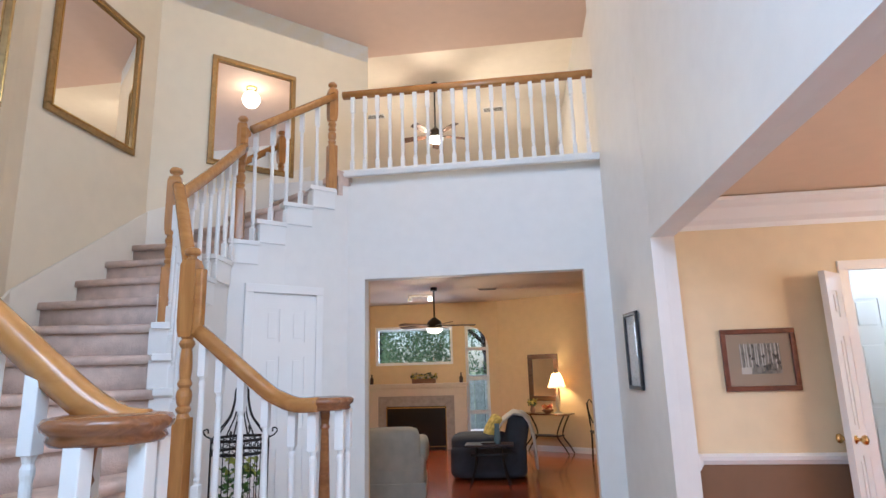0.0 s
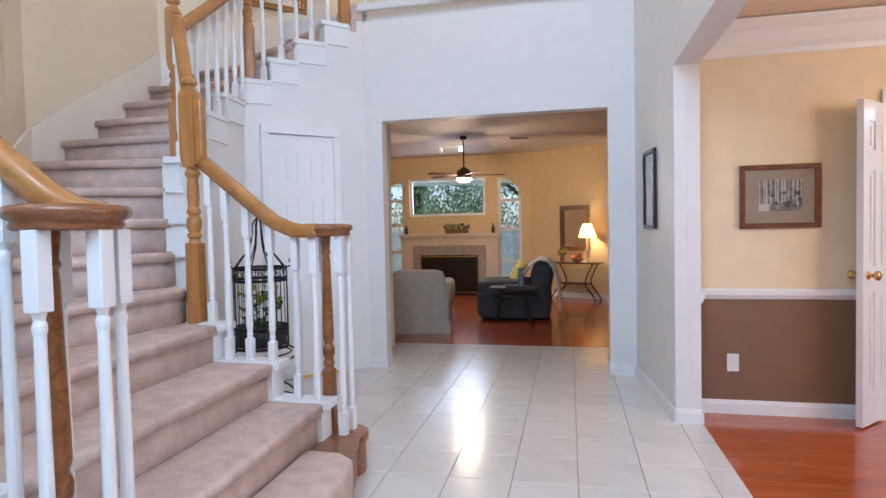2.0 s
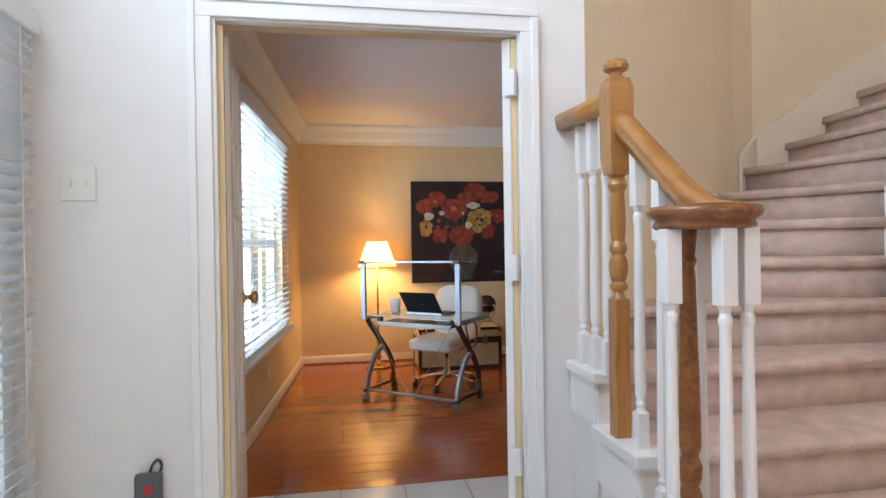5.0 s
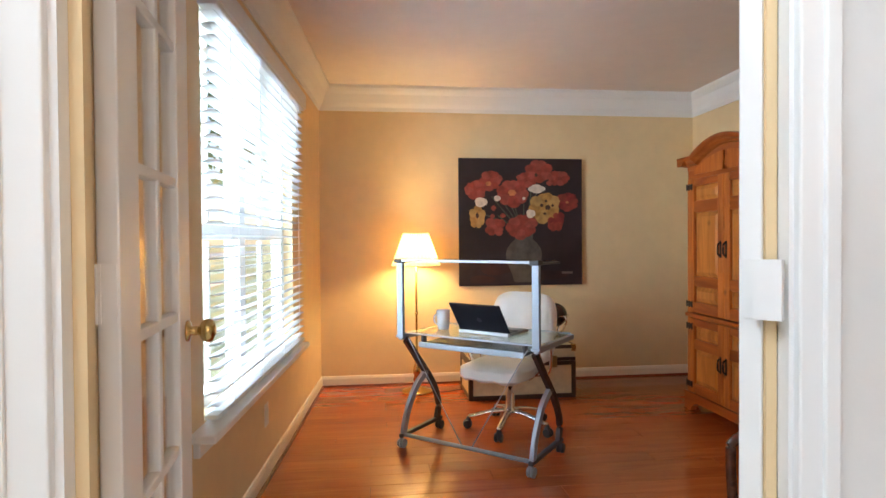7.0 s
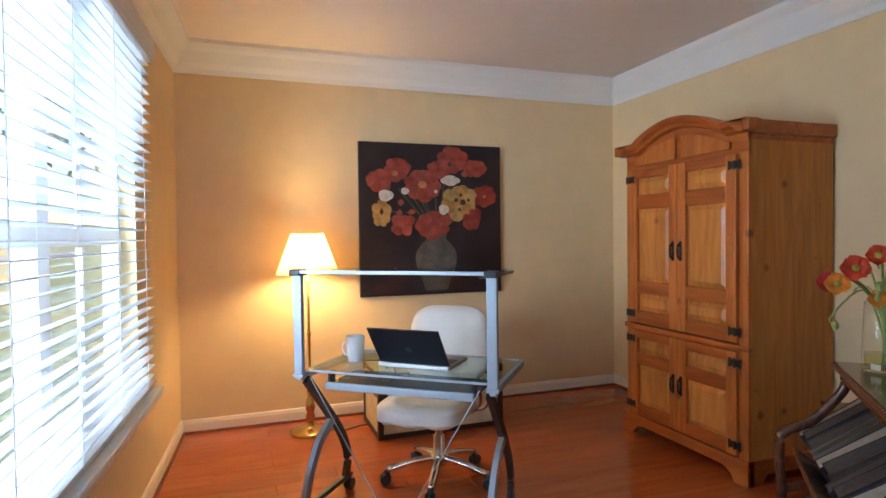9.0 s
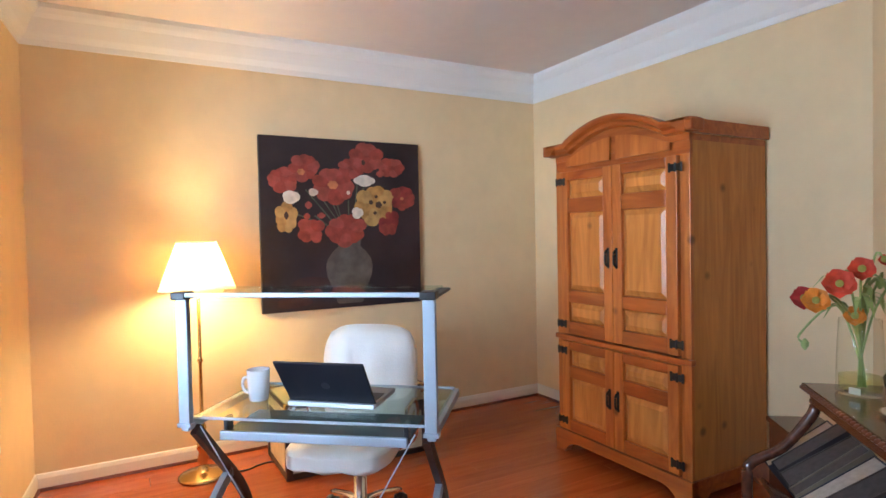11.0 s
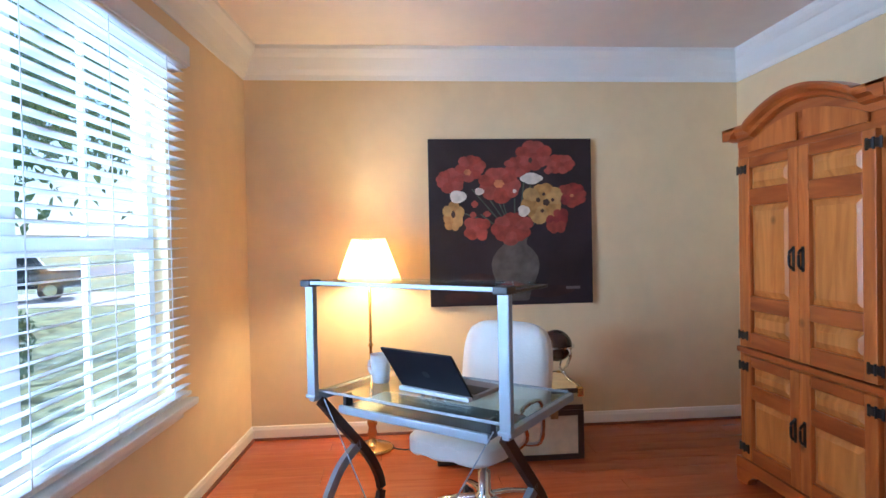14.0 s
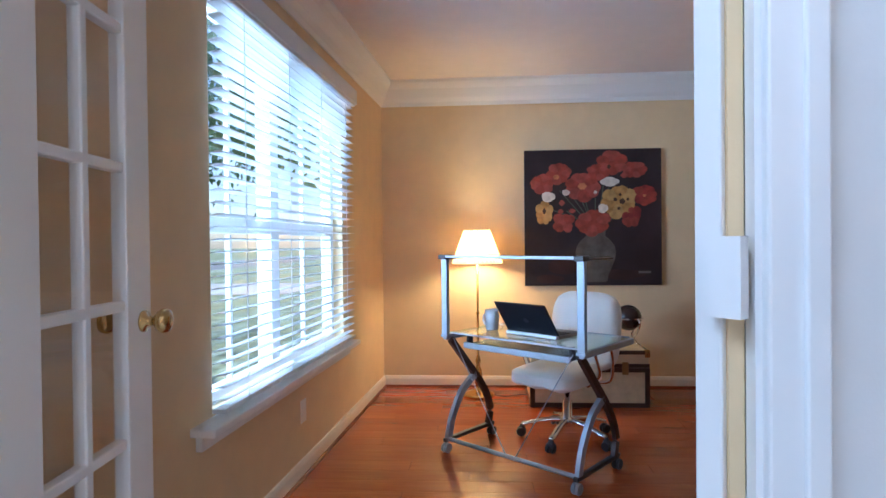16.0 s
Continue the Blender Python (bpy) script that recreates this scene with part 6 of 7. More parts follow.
def birdcage():
    t = thing("birdcage_stand", "black wrought iron birdcage planter on a scrolled stand, ivy inside", "birdcage", pose(-1.515, 4.605, 0))
    R, z0, z1 = 0.175, 0.47, 1.0
    for i in range(26):
        a = 2 * math.pi * i / 26
        c, s = math.cos(a), math.sin(a)
        part("bar", tube(B(), [(R * c, R * s, z0), (R * c, R * s, z1)], 0.0028, 5), BLACKM, t)
    for z in (z0, 0.60, 0.92, z1):
        part("hoop", sweep(B(), [(R * math.cos(2 * math.pi * i / 36), R * math.sin(2 * math.pi * i / 36), z) for i in range(36)], [(-0.004, -0.009), (0.004, -0.009), (0.004, 0.009), (-0.004, 0.009)], closed=True), BLACKM, t)
    bm = B()
    for i in range(18):
        a = 2 * math.pi * (i + 0.5) / 18
        c, s = math.cos(a), math.sin(a)
        sweep(bm, [(R * c + 0.028 * math.cos(u) * -s, R * s + 0.028 * math.cos(u) * c, 0.958 + 0.028 * math.sin(u)) for u in [2 * math.pi * k / 10 for k in range(10)]], circle(0.0028, 5), closed=True)
    part("filigree", bm, BLACKM, t, "band of iron rings")
    for i in range(8):
        a = 2 * math.pi * i / 8 + 0.2
        c, s = math.cos(a), math.sin(a)
        part("dome_rib", tube(B(), smoothpath([(R * c, R * s, z1), (0.13 * c, 0.13 * s, 1.06), (0.07 * c, 0.07 * s, 1.14), (0.045 * c, 0.045 * s, 1.24), (0.04 * c, 0.04 * s, 1.30), (0.012 * c, 0.012 * s, 1.335)], 4), 0.005, 6), BLACKM, t)
        if i % 2 == 0:
            part("scroll", tube(B(), smoothpath([(R * c, R * s, z1), (0.215 * c, 0.215 * s, 1.02), (0.23 * c, 0.23 * s, 1.05), (0.205 * c, 0.205 * s, 1.06), (0.20 * c, 0.20 * s, 1.035)], 5), 0.005, 6), BLACKM, t)
    bm = B()
    lathe(bm, [(0.012, 1.33), (0.02, 1.34), (0.012, 1.355), (0.018, 1.37), (0.008, 1.385)], segs=12)
    sweep(bm, [(0.022 * math.cos(u), 0, 1.405 + 0.022 * math.sin(u)) for u in [2 * math.pi * k / 16 for k in range(16)]], circle(0.004, 6), up=(0, 1, 0), closed=True)
    part("finial", bm, BLACKM, t)
    part("planter", lathe(B(), [(0.12, 0.475), (0.165, 0.48), (0.168, 0.60), (0.158, 0.605), (0.15, 0.59), (0.01, 0.585)], segs=28), mat("dark_planter", (0.03, 0.03, 0.032), 0.5), t, "dark planter bowl", True)
    rng = random.Random(11)
    IVY = mat("ivy_green", (0.06, 0.14, 0.03), 0.5, vary=0.5, scale=25)
    IVYY = mat("ivy_yellow_green", (0.30, 0.34, 0.05), 0.5, vary=0.4, scale=25)
    for mname, mt, n, zr in (("ivy_leaves", IVY, 90, (0.60, 0.82)), ("pale_leaves", IVYY, 34, (0.76, 0.90))):
        bm = B()
        for i in range(n):
            a, rr, z = rng.uniform(0, 6.28), rng.uniform(0.02, 0.15), rng.uniform(*zr)
            s = rng.uniform(0.016, 0.032)
            m = Matrix.Translation((rr * math.cos(a), rr * math.sin(a), z)) @ Euler((rng.uniform(-1, 1), rng.uniform(-1, 1), rng.uniform(0, 6.28))).to_matrix().to_4x4()
            vs = [bm.verts.new(m @ Vector(p)) for p in ((0, -s, 0), (s * 0.9, -s * 0.2, s * 0.2), (s * 0.4, s * 0.5, 0), (0, s * 1.3, -s * 0.2), (-s * 0.4, s * 0.5, 0), (-s * 0.9, -s * 0.2, s * 0.2))]
            bm.faces.new(vs)
        part(mname, bm, mt, t)
    # stand: cup, hoops and three scrolled legs
    for r, z in ((0.19, 0.425), (0.15, 0.36), (0.21, 0.10)):
        part("stand_hoop", sweep(B(), [(r * math.cos(2 * math.pi * i / 32), r * math.sin(2 * math.pi * i / 32), z) for i in range(32)], circle(0.0055, 6), closed=True), BLACKM, t)
    for i in range(3):
        a = 2 * math.pi * i / 3 + 0.5
        c, s = math.cos(a), math.sin(a)
        P = lambda r, z: (r * c, r * s, z)
        part("stand_leg", tube(B(), smoothpath([P(0.155, 0.47), P(0.215, 0.435), P(0.235, 0.40), P(0.19, 0.37), P(0.12, 0.34), P(0.04, 0.29), P(0.06, 0.24), P(0.15, 0.20), P(0.21, 0.14), P(0.215, 0.05), P(0.235, 0.008)], 5), 0.0065, 7), BLACKM, t, "scrolled iron leg")
        part("stand_scroll", tube(B(), smoothpath([P(0.215, 0.10), P(0.26, 0.12), P(0.28, 0.075), P(0.25, 0.045), P(0.232, 0.07), P(0.25, 0.085)], 5), 0.0055, 6), BLACKM, t)
    part("boss", lathe(B(), [(0.01, 0.25), (0.045, 0.275), (0.05, 0.30), (0.02, 0.33)], segs=14), BLACKM, t)


birdcage()
ys = thing("yellow_bar", "short yellow plastic bar lying on the tiles against the closet wall", "bar", pose(-1.70, 5.56, 0.0, 0, 0, 43))
part("bar", box(B(), 0, 0.40, -0.03, 0.0, 0, 0.022, 0.005), mat("yellow_plastic", (0.75, 0.45, 0.05), 0.5, vary=0.1), ys)

pl = thing("pendant_light", "lit frosted globe pendant close under the foyer ceiling", "light", pose(-0.70, 5.11, 4.93))
part("globe", lathe(B(), [(0.11 * math.sin(math.pi * i / 12) + 0.001, -0.11 * math.cos(math.pi * i / 12)) for i in range(13)], segs=20), glow("pendant_glow", (1.0, 0.82, 0.50), 14.0), pl, "lit frosted globe", True).visible_shadow = False
part("ceiling_plate", lathe(B(), [(0.03, 0.09), (0.03, 0.13), (0.07, 0.145), (0.07, 0.169)], segs=16), BRASS, pl)

# ---- living room things ----
fp = thing("fireplace", "white fireplace with grey stone surround and black firebox", "fireplace", pose(-2.58, 11.638, 0))
WM = mat("cream_mantel_paint", (0.66, 0.58, 0.48), 0.5, vary=0.03)
STN = mat("grey_stone_surround", (0.34, 0.30, 0.27), 0.4, vary=0.15, scale=12)
bm = B()
for a, b, c, e in ((0.0, 0.22, 0, 1.06), (1.62, 1.84, 0, 1.06), (0.22, 1.62, 0.93, 1.06)):
    box(bm, a, b, -0.10, 0.0, c, e, 0.004)
part("mantel_front", bm, WM, fp)
part("mantel_shelf", box(B(), -0.03, 1.87, -0.20, 0.0, 1.10, 1.15, 0.008), WM, fp)
part("mantel_moulding", box(B(), -0.01, 1.85, -0.15, 0.0, 1.06, 1.10, 0.012), WM, fp)
bm = B()
for a, b, c, e in ((0.22, 0.37, 0, 0.93), (1.47, 1.62, 0, 0.93), (0.37, 1.36 + 0.11, 0.75, 0.93)):
    box(bm, a, b, -0.075, 0.0, c, e, 0.003)
part("surround", bm, STN, fp, "grey stone surround")
bm = B()
box(bm, 0.37, 1.47, -0.065, -0.005, 0.0, 0.75)
part("firebox", bm, mat("soot_black", (0.012, 0.010, 0.010), 0.25, vary=0.3), fp, "black glass firebox")
bm = B()
for a, b, c, e in ((0.37, 1.47, 0.715, 0.735), (0.37, 1.47, 0.05, 0.06), (0.37, 0.385, 0.0, 0.75), (1.455, 1.47, 0.0, 0.75)):
    box(bm, a, b, -0.072, -0.062, c, e)
part("firebox_trim", bm, BRASS, fp, "brass trim")


def small_flowers(name, label, cat, m, pot, n, rad, z, cols, seed):
    t = thing(name, label, cat, m)
    part("container", pot, mat(name + "_pot", (0.20, 0.10, 0.06), 0.7, vary=0.2), t)
    rng = random.Random(seed)
    for i, c in enumerate(cols):
        bm = B()
        for k in range(n):
            p = Vector((rng.uniform(-rad, rad), rng.uniform(-0.05, 0.05), z + rng.uniform(0, 0.09)))
            s = rng.uniform(0.015, 0.03)
            mm = Matrix.Translation(p) @ Euler((rng.uniform(-1.2, 1.2), rng.uniform(-1.2, 1.2), rng.uniform(0, 6))).to_matrix().to_4x4()
            bm.faces.new([bm.verts.new(mm @ Vector((s * math.cos(a), s * math.sin(a), 0.2 * s * math.cos(2 * a)))) for a in [2 * math.pi * j / 6 for j in range(6)]])
        part("blossom" if i else "foliage", bm, mat(name + "_c%d" % i, c, 0.6, vary=0.3, scale=30), t)
    return t


small_flowers("mantel_planter", "wooden box of yellow flowers on the mantel", "planter", pose(-1.50, 11.53, 1.152), box(B(), -0.21, 0.21, -0.05, 0.05, 0, 0.08, 0.004), 60, 0.24, 0.08, [(0.05, 0.08, 0.03), (0.50, 0.36, 0.06), (0.42, 0.35, 0.25)], 5)
for x in (-2.47, -0.82):
    cn = thing("mantel_bottle", "small dark bottle on the mantel", "bottle", pose(x, 11.53, 1.152))
    part("body", lathe(B(), [(0.028, 0), (0.034, 0.02), (0.034, 0.09), (0.015, 0.13), (0.014, 0.17), (0.02, 0.175)], segs=14), mat("dark_bottle", (0.04, 0.02, 0.015), 0.3), cn, smooth=True)


def ceiling_fan(x, y, zc, z, span, lit, label, turn, blade_mat):
    t = thing("ceiling_fan", label, "fan", pose(x, y, 0, 0, 0, turn))
    part("downrod", lathe(B(), [(0.05, zc - 0.05), (0.05, zc), (0.03, zc + 0.0)], segs=14), BLACKM, t)
    part("rod", lathe(B(), [(0.012, z + 0.10), (0.012, zc - 0.04)], segs=10), BLACKM, t)
    part("motor", lathe(B(), [(0.03, z + 0.12), (0.05, z + 0.10), (0.10, z + 0.06), (0.115, z + 0.02), (0.11, z - 0.03), (0.08, z - 0.045)], segs=24), mat("bronze_motor", (0.06, 0.045, 0.03), 0.35, 0.8), t, "dark bronze motor", True)
    for i in range(5):
        a = 2 * math.pi * i / 5
        bm = B()
        pts = [(0.10, -0.02), (0.2, -0.045), (span, -0.06), (span + 0.02, 0.0), (span, 0.06), (0.2, 0.045), (0.10, 0.02)]
        prism(bm, pts, -0.004, 0.004, m=Matrix.Translation((0, 0, z)) @ Matrix.Rotation(a, 4, "Z") @ Matrix.Rotation(radians(11), 4, "X"))
        part("blade", bm, blade_mat, t)
    g = part("light_bowl", lathe(B(), [(0.115, z - 0.045), (0.11, z - 0.075), (0.075, z - 0.10), (0.01, z - 0.11)], segs=24), lit, t, "lit frosted bowl", True)
    g.visible_shadow = False
    return t


BLADE = wood("walnut_blade", (0.03, 0.015, 0.01), (0.07, 0.035, 0.02), 0.4)
ceiling_fan(-0.98, 9.5, 2.6, 2.03, 0.60, glow("bowl_glow", (1.0, 0.86, 0.60), 5.0), "dark bronze ceiling fan with a lit bowl light, at rest", 10, BLADE)
upf = ceiling_fan(-0.80, 8.85, 5.6, 4.76, 0.50, glow("upper_bowl_glow", (1.0, 0.88, 0.62), 7.0), "dark upstairs ceiling fan with a lit bowl light, at rest", 25, BLADE)
for x, y in ((0.03, 9.9), (-1.95, 9.8)):
    v = thing("ceiling_vent", "white slotted vent in the upstairs ceiling", "vent", pose(x, y, 5.6))
    part("frame", box(B(), -0.17, 0.17, -0.08, 0.08, -0.012, -0.001, 0.003), TRIM, v)
    for i in range(5):
        part("slot", box(B(), -0.15, 0.15, -0.06 + 0.026 * i, -0.048 + 0.026 * i, -0.0145, -0.0122), BLACKP, v)
v = thing("ceiling_vent", "dark slotted vent in the living room ceiling", "vent", pose(-0.19, 9.9, 2.6))
part("frame", box(B(), -0.15, 0.15, -0.08, 0.08, -0.010, -0.001, 0.003), MATS["living_ceiling_shaded"], v)
for i in range(5):
    part("slot", box(B(), -0.13, 0.13, -0.06 + 0.026 * i, -0.048 + 0.026 * i, -0.013, -0.0102), BLACKP, v)
tl = thing("track_light", "small ceiling track light with one lit spot", "light", pose(-1.32, 10.3, 2.6))
part("bar", box(B(), -0.2, 0.2, -0.012, 0.012, -0.03, -0.001, 0.003), TRIM, tl)
for x in (-0.18, 0.16):
    part("spot", lathe(B(), [(0.02, -0.035), (0.035, -0.05), (0.042, -0.10), (0.03, -0.102)], x, 0, 0, 14), MATS["bowl_glow"] if x > 0 else TRIM, tl)


def cushion(bm, w, d, h, m, p=5):
    b2 = B()
    bmesh.ops.create_cube(b2, size=2.0)
    bmesh.ops.subdivide_edges(b2, edges=b2.edges[:], cuts=6, use_grid_fill=True)
    for v in b2.verts:
        x, y, z = v.co
        k = (abs(x) ** p + abs(y) ** p + abs(z) ** p) ** (1 / p)
        v.co = m @ Vector((x / k * w / 2, y / k * d / 2, z / k * h / 2))
    me = bpy.data.meshes.new("tmp")
    b2.to_mesh(me)
    b2.free()
    bm.from_mesh(me)
    bpy.data.meshes.remove(me)
    return bm


ac = thing("armchair", "cream linen armchair with rolled arms and a skirted base", "armchair", pose(-1.30, 8.05, 0, 0, 0, 8) @ Matrix.Diagonal((0.84, 1.0, 1.0, 1.0)))
part("body", cushion(B(), 0.92, 0.82, 0.46, pose(0, 0, 0.25), 9), LINEN, ac, smooth=True)
part("backrest", cushion(B(), 0.80, 0.24, 0.62, pose(0, -0.31, 0.44, 8, 0, 0), 7), LINEN, ac, smooth=True)
for x in (-0.40, 0.40):
    part("arm", cushion(B(), 0.22, 0.78, 0.30, pose(x, 0.04, 0.47), 3), LINEN, ac, smooth=True)
part("seat_cushion", cushion(B(), 0.58, 0.60, 0.16, pose(0, 0.08, 0.47), 5), LINEN, ac, smooth=True)
part("skirt", prism(B(), [(-0.47, -0.42), (0.47, -0.42), (0.47, 0.42), (-0.47, 0.42)], 0.0, 0.16, 0.01), LINEN, ac)

so = thing("chaise_sofa", "dark grey chaise sofa with a rolled back and skirted base", "sofa", pose(-0.21, 9.05, 0))
part("base", cushion(B(), 0.98, 0.86, 0.40, pose(0, 0.02, 0.22), 10), GREY, so, smooth=True)
part("seat_cushion", cushion(B(), 0.74, 0.80, 0.20, pose(-0.12, 0.02, 0.44), 5), GREY, so, smooth=True)
part("backrest", cushion(B(), 0.30, 0.88, 0.56, pose(0.36, 0.02, 0.50, 0, 12, 0), 4), GREY, so, smooth=True)
th = thing("throw_blanket", "white knitted throw draped over the sofa back", "throw", pose(0.14, 9.07, 0))
bm = B()
sec = [(-0.24, 0.60), (-0.16, 0.71), (-0.02, 0.815), (0.12, 0.80), (0.20, 0.72), (0.255, 0.5), (0.27, 0.30), (0.275, 0.12)]
rows = [[bm.verts.new((x + 0.012 * math.sin(j * 1.7 + i), -0.36 + 0.12 * j, z + 0.012 * math.sin(j * 2.1 + i * 1.3))) for i, (x, z) in enumerate(sec)] for j in range(7)]
for a, b in zip(rows, rows[1:]):
    for i in range(len(sec) - 1):
        bm.faces.new((a[i], a[i + 1], b[i + 1], b[i]))
tw = part("cloth", bm, mat("white_knit", (0.62, 0.60, 0.55), 0.95, vary=0.12, scale=30, bump=0.8, bump_scale=160), th, smooth=True)
sm = tw.modifiers.new("thick", "SOLIDIFY")
sm.thickness = 0.022
pw = thing("throw_pillow", "yellow and white patterned cushion on the sofa", "cushion", pose(-0.15, 9.0, 0.62, 62, 10, -70))
part("cover", cushion(B(), 0.34, 0.34, 0.12, pose(0, 0, 0), 3.2), mat("yellow_pattern", (0.50, 0.40, 0.10), 0.9, vary=0.5, scale=18), pw, smooth=True)

st = thing("side_table", "dark side table with curved metal legs beside the sofa", "table", pose(-0.16, 8.25, 0))
part("tabletop", box(B(), -0.29, 0.29, -0.14, 0.16, 0.475, 0.50, 0.005), DARKLEG, st)
for x in (-0.20, 0.20):
    for y in (-0.11, 0.12):
        part("leg", tube(B(), smoothpath([(x * 0.75, y, 0.475), (x * 0.85, y, 0.25), (x * 1.2, y * 1.1, 0.006)], 4), 0.011, 8), BLACKM, st)
part("apron", box(B(), -0.22, 0.22, -0.115, -0.095, 0.37, 0.40, 0.003), BLACKM, st)
vs2 = thing("small_vase", "pale blue glass vase on the side table", "vase", pose(-0.06, 8.22, 0.501))
part("body", lathe(B(), [(0.035, 0), (0.042, 0.06), (0.032, 0.16), (0.025, 0.20), (0.032, 0.235), (0.026, 0.235)], segs=18), mat("pale_blue_glass", (0.16, 0.25, 0.28), 0.2), vs2, smooth=True)
bkk = thing("book", "dark closed book on the side table", "book", pose(-0.17, 8.24, 0.501, 0, 0, 12))
part("cover", box(B(), -0.09, 0.09, -0.065, 0.065, 0, 0.02, 0.002), mat("book_dark", (0.03, 0.02, 0.02), 0.5), bkk)

# console table, its lamp, and the mirror over it
cdir = Vector((2.43, -1.25)).normalized()
CON = pose(0.63, 11.015, 0, 0, 0, math.degrees(math.atan2(cdir.y, cdir.x)))
cs = thing("console_table", "dark wood console table with curled iron legs", "table", CON)
part("tabletop", box(B(), -0.44, 0.44, -0.15, 0.15, 0.61, 0.635, 0.006), MAHOG, cs)
for x in (-0.36, 0.36):
    for y in (-0.11, 0.11):
        s = 1 if x > 0 else -1
        part("leg", tube(B(), smoothpath([(x, y, 0.61), (x - s * 0.10, y, 0.42), (x - s * 0.13, y, 0.27), (x - s * 0.02, y, 0.12), (x + s * 0.05, y, 0.008)], 5), 0.012, 8), BLACKM, cs, "curled iron leg", True)
part("shelf", box(B(), -0.25, 0.25, -0.12, 0.12, 0.27, 0.285, 0.004), BLACKM, cs)
lm = thing("table_lamp", "table lamp with a lit pleated cream shade on the console", "lamp", pose(0.83, 10.95, 0.636))
part("stand", lathe(B(), [(0.07, 0), (0.06, 0.015), (0.02, 0.03), (0.018, 0.08), (0.04, 0.14), (0.03, 0.24), (0.015, 0.30), (0.01, 0.45)], segs=18), mat("cream_ceramic", (0.62, 0.55, 0.42), 0.3), lm, "cream ceramic stand", True)
bm = B()
r0 = [bm.verts.new((0.15 * math.cos(2 * math.pi * i / 36), 0.15 * math.sin(2 * math.pi * i / 36), 0.41)) for i in range(36)]
r1 = [bm.verts.new((0.065 * math.cos(2 * math.pi * i / 36), 0.065 * math.sin(2 * math.pi * i / 36), 0.64)) for i in range(36)]
for i in range(36):
    bm.faces.new((r0[i], r0[(i + 1) % 36], r1[(i + 1) % 36], r1[i]))
part("shade", bm, SHADELIT, lm, "lit cream pleated shade")
small_flowers("console_flowers", "vase of yellow flowers on the console table", "flowers", CON @ pose(-0.24, 0.0, 0.637), lathe(B(), [(0.03, 0), (0.045, 0.04), (0.03, 0.10), (0.035, 0.12)], segs=12), 30, 0.07, 0.12, [(0.05, 0.09, 0.03), (0.55, 0.45, 0.10)], 8)
small_flowers("fruit_bowl", "low bowl of red and orange fruit on the console table", "bowl", CON @ pose(0.02, 0.02, 0.637), lathe(B(), [(0.04, 0), (0.09, 0.03), (0.11, 0.05), (0.10, 0.05)], segs=16), 20, 0.08, 0.05, [(0.35, 0.05, 0.03), (0.5, 0.18, 0.03)], 9)
mm = thing("console_mirror", "dark wood framed mirror over the console table", "mirror", pose(0.39, 11.365, 0.82, 0, 0, math.degrees(math.atan2(cdir.y, cdir.x))))
w, h = 0.56, 0.78
for a, b, c, e in ((0, w, 0, 0.08), (0, w, h - 0.08, h), (0, 0.08, 0.08, h - 0.08), (w - 0.08, w, 0.08, h - 0.08)):
    part("frame", box(B(), a, b, -0.04, -0.004, c, e, 0.008), wood("carved_brown_frame", (0.07, 0.03, 0.012), (0.16, 0.075, 0.03), 0.4) if "carved_brown_frame" not in MATS else MATS["carved_brown_frame"], mm)
part("mirror_glass", box(B(), 0.08, w - 0.08, -0.02, -0.012, 0.08, h - 0.08), MIRROR, mm)
ch = thing("iron_chair", "black iron chair seen at the edge of the opening", "chair", pose(1.45, 9.9, 0, 0, 0, 100))
part("seat", box(B(), -0.2, 0.2, -0.2, 0.2, 0.42, 0.45, 0.01), BLACKM, ch)
for x in (-0.18, 0.18):
    part("back_leg", tube(B(), smoothpath([(x, 0.19, 0.006), (x, 0.18, 0.42), (x, 0.22, 0.85)], 4), 0.013, 8), BLACKM, ch)
    part("front_leg", tube(B(), [(x, -0.18, 0.006), (x, -0.18, 0.43)], 0.013, 8), BLACKM, ch)
part("back_scroll", tube(B(), smoothpath([(-0.18, 0.215, 0.80), (0, 0.225, 0.90), (0.18, 0.215, 0.80), (0.05, 0.2, 0.6), (-0.05, 0.2, 0.6), (-0.18, 0.215, 0.80)], 6), 0.009, 7), BLACKM, ch)
rg = thing("hall_rug", "pale rug on the floor past the dining door", "rug", pose(3.3, 5.9, 0.0))
part("pile", box(B(), -0.6, 0.75, -0.65, 0.6, 0.0, 0.012, 0.004), mat("pale_rug", (0.48, 0.45, 0.42), 0.95, vary=0.1, bump=0.6, bump_scale=300), rg)


# ---- outside ----
GRASS = mat("lawn", (0.24, 0.27, 0.13), 0.9, vary=0.5, scale=3, bump=0.8, bump_scale=60)
g = setting("ground", box(B(), -300, 300, -300, 300, -0.75, -0.55), GRASS, "lawn round the house")
CONC = mat("concrete_drive", (0.50, 0.48, 0.45), 0.85, vary=0.12, scale=2, bump=0.3, bump_scale=80)
setting("pavement_drive", prism(B(), [(-19.0, -17), (-25.5, -17), (-26.0, -5.0), (-20.5, -5.0)], -0.56, -0.53), CONC, "pale concrete drive")
setting("pavement_walk", prism(B(), [(-6.0, -3.4), (-6.0, -4.6), (-0.2, -2.6), (-0.2, -1.6)], -0.56, -0.535), CONC, "pale concrete path")
setting("road", box(B(), -120, 60, -26, -17, -0.56, -0.545), mat("asphalt", (0.22, 0.21, 0.20), 0.9, vary=0.15, scale=4, bump=0.4), "sunlit road")
setting("pavement_patio", box(B(), -8, 6, 11.82, 16, -0.30, -0.10), CONC, "concrete patio")
fe = thing("garden_fence", "grey wooden garden fence behind the house", "fence", pose(-9, 19, -0.55))
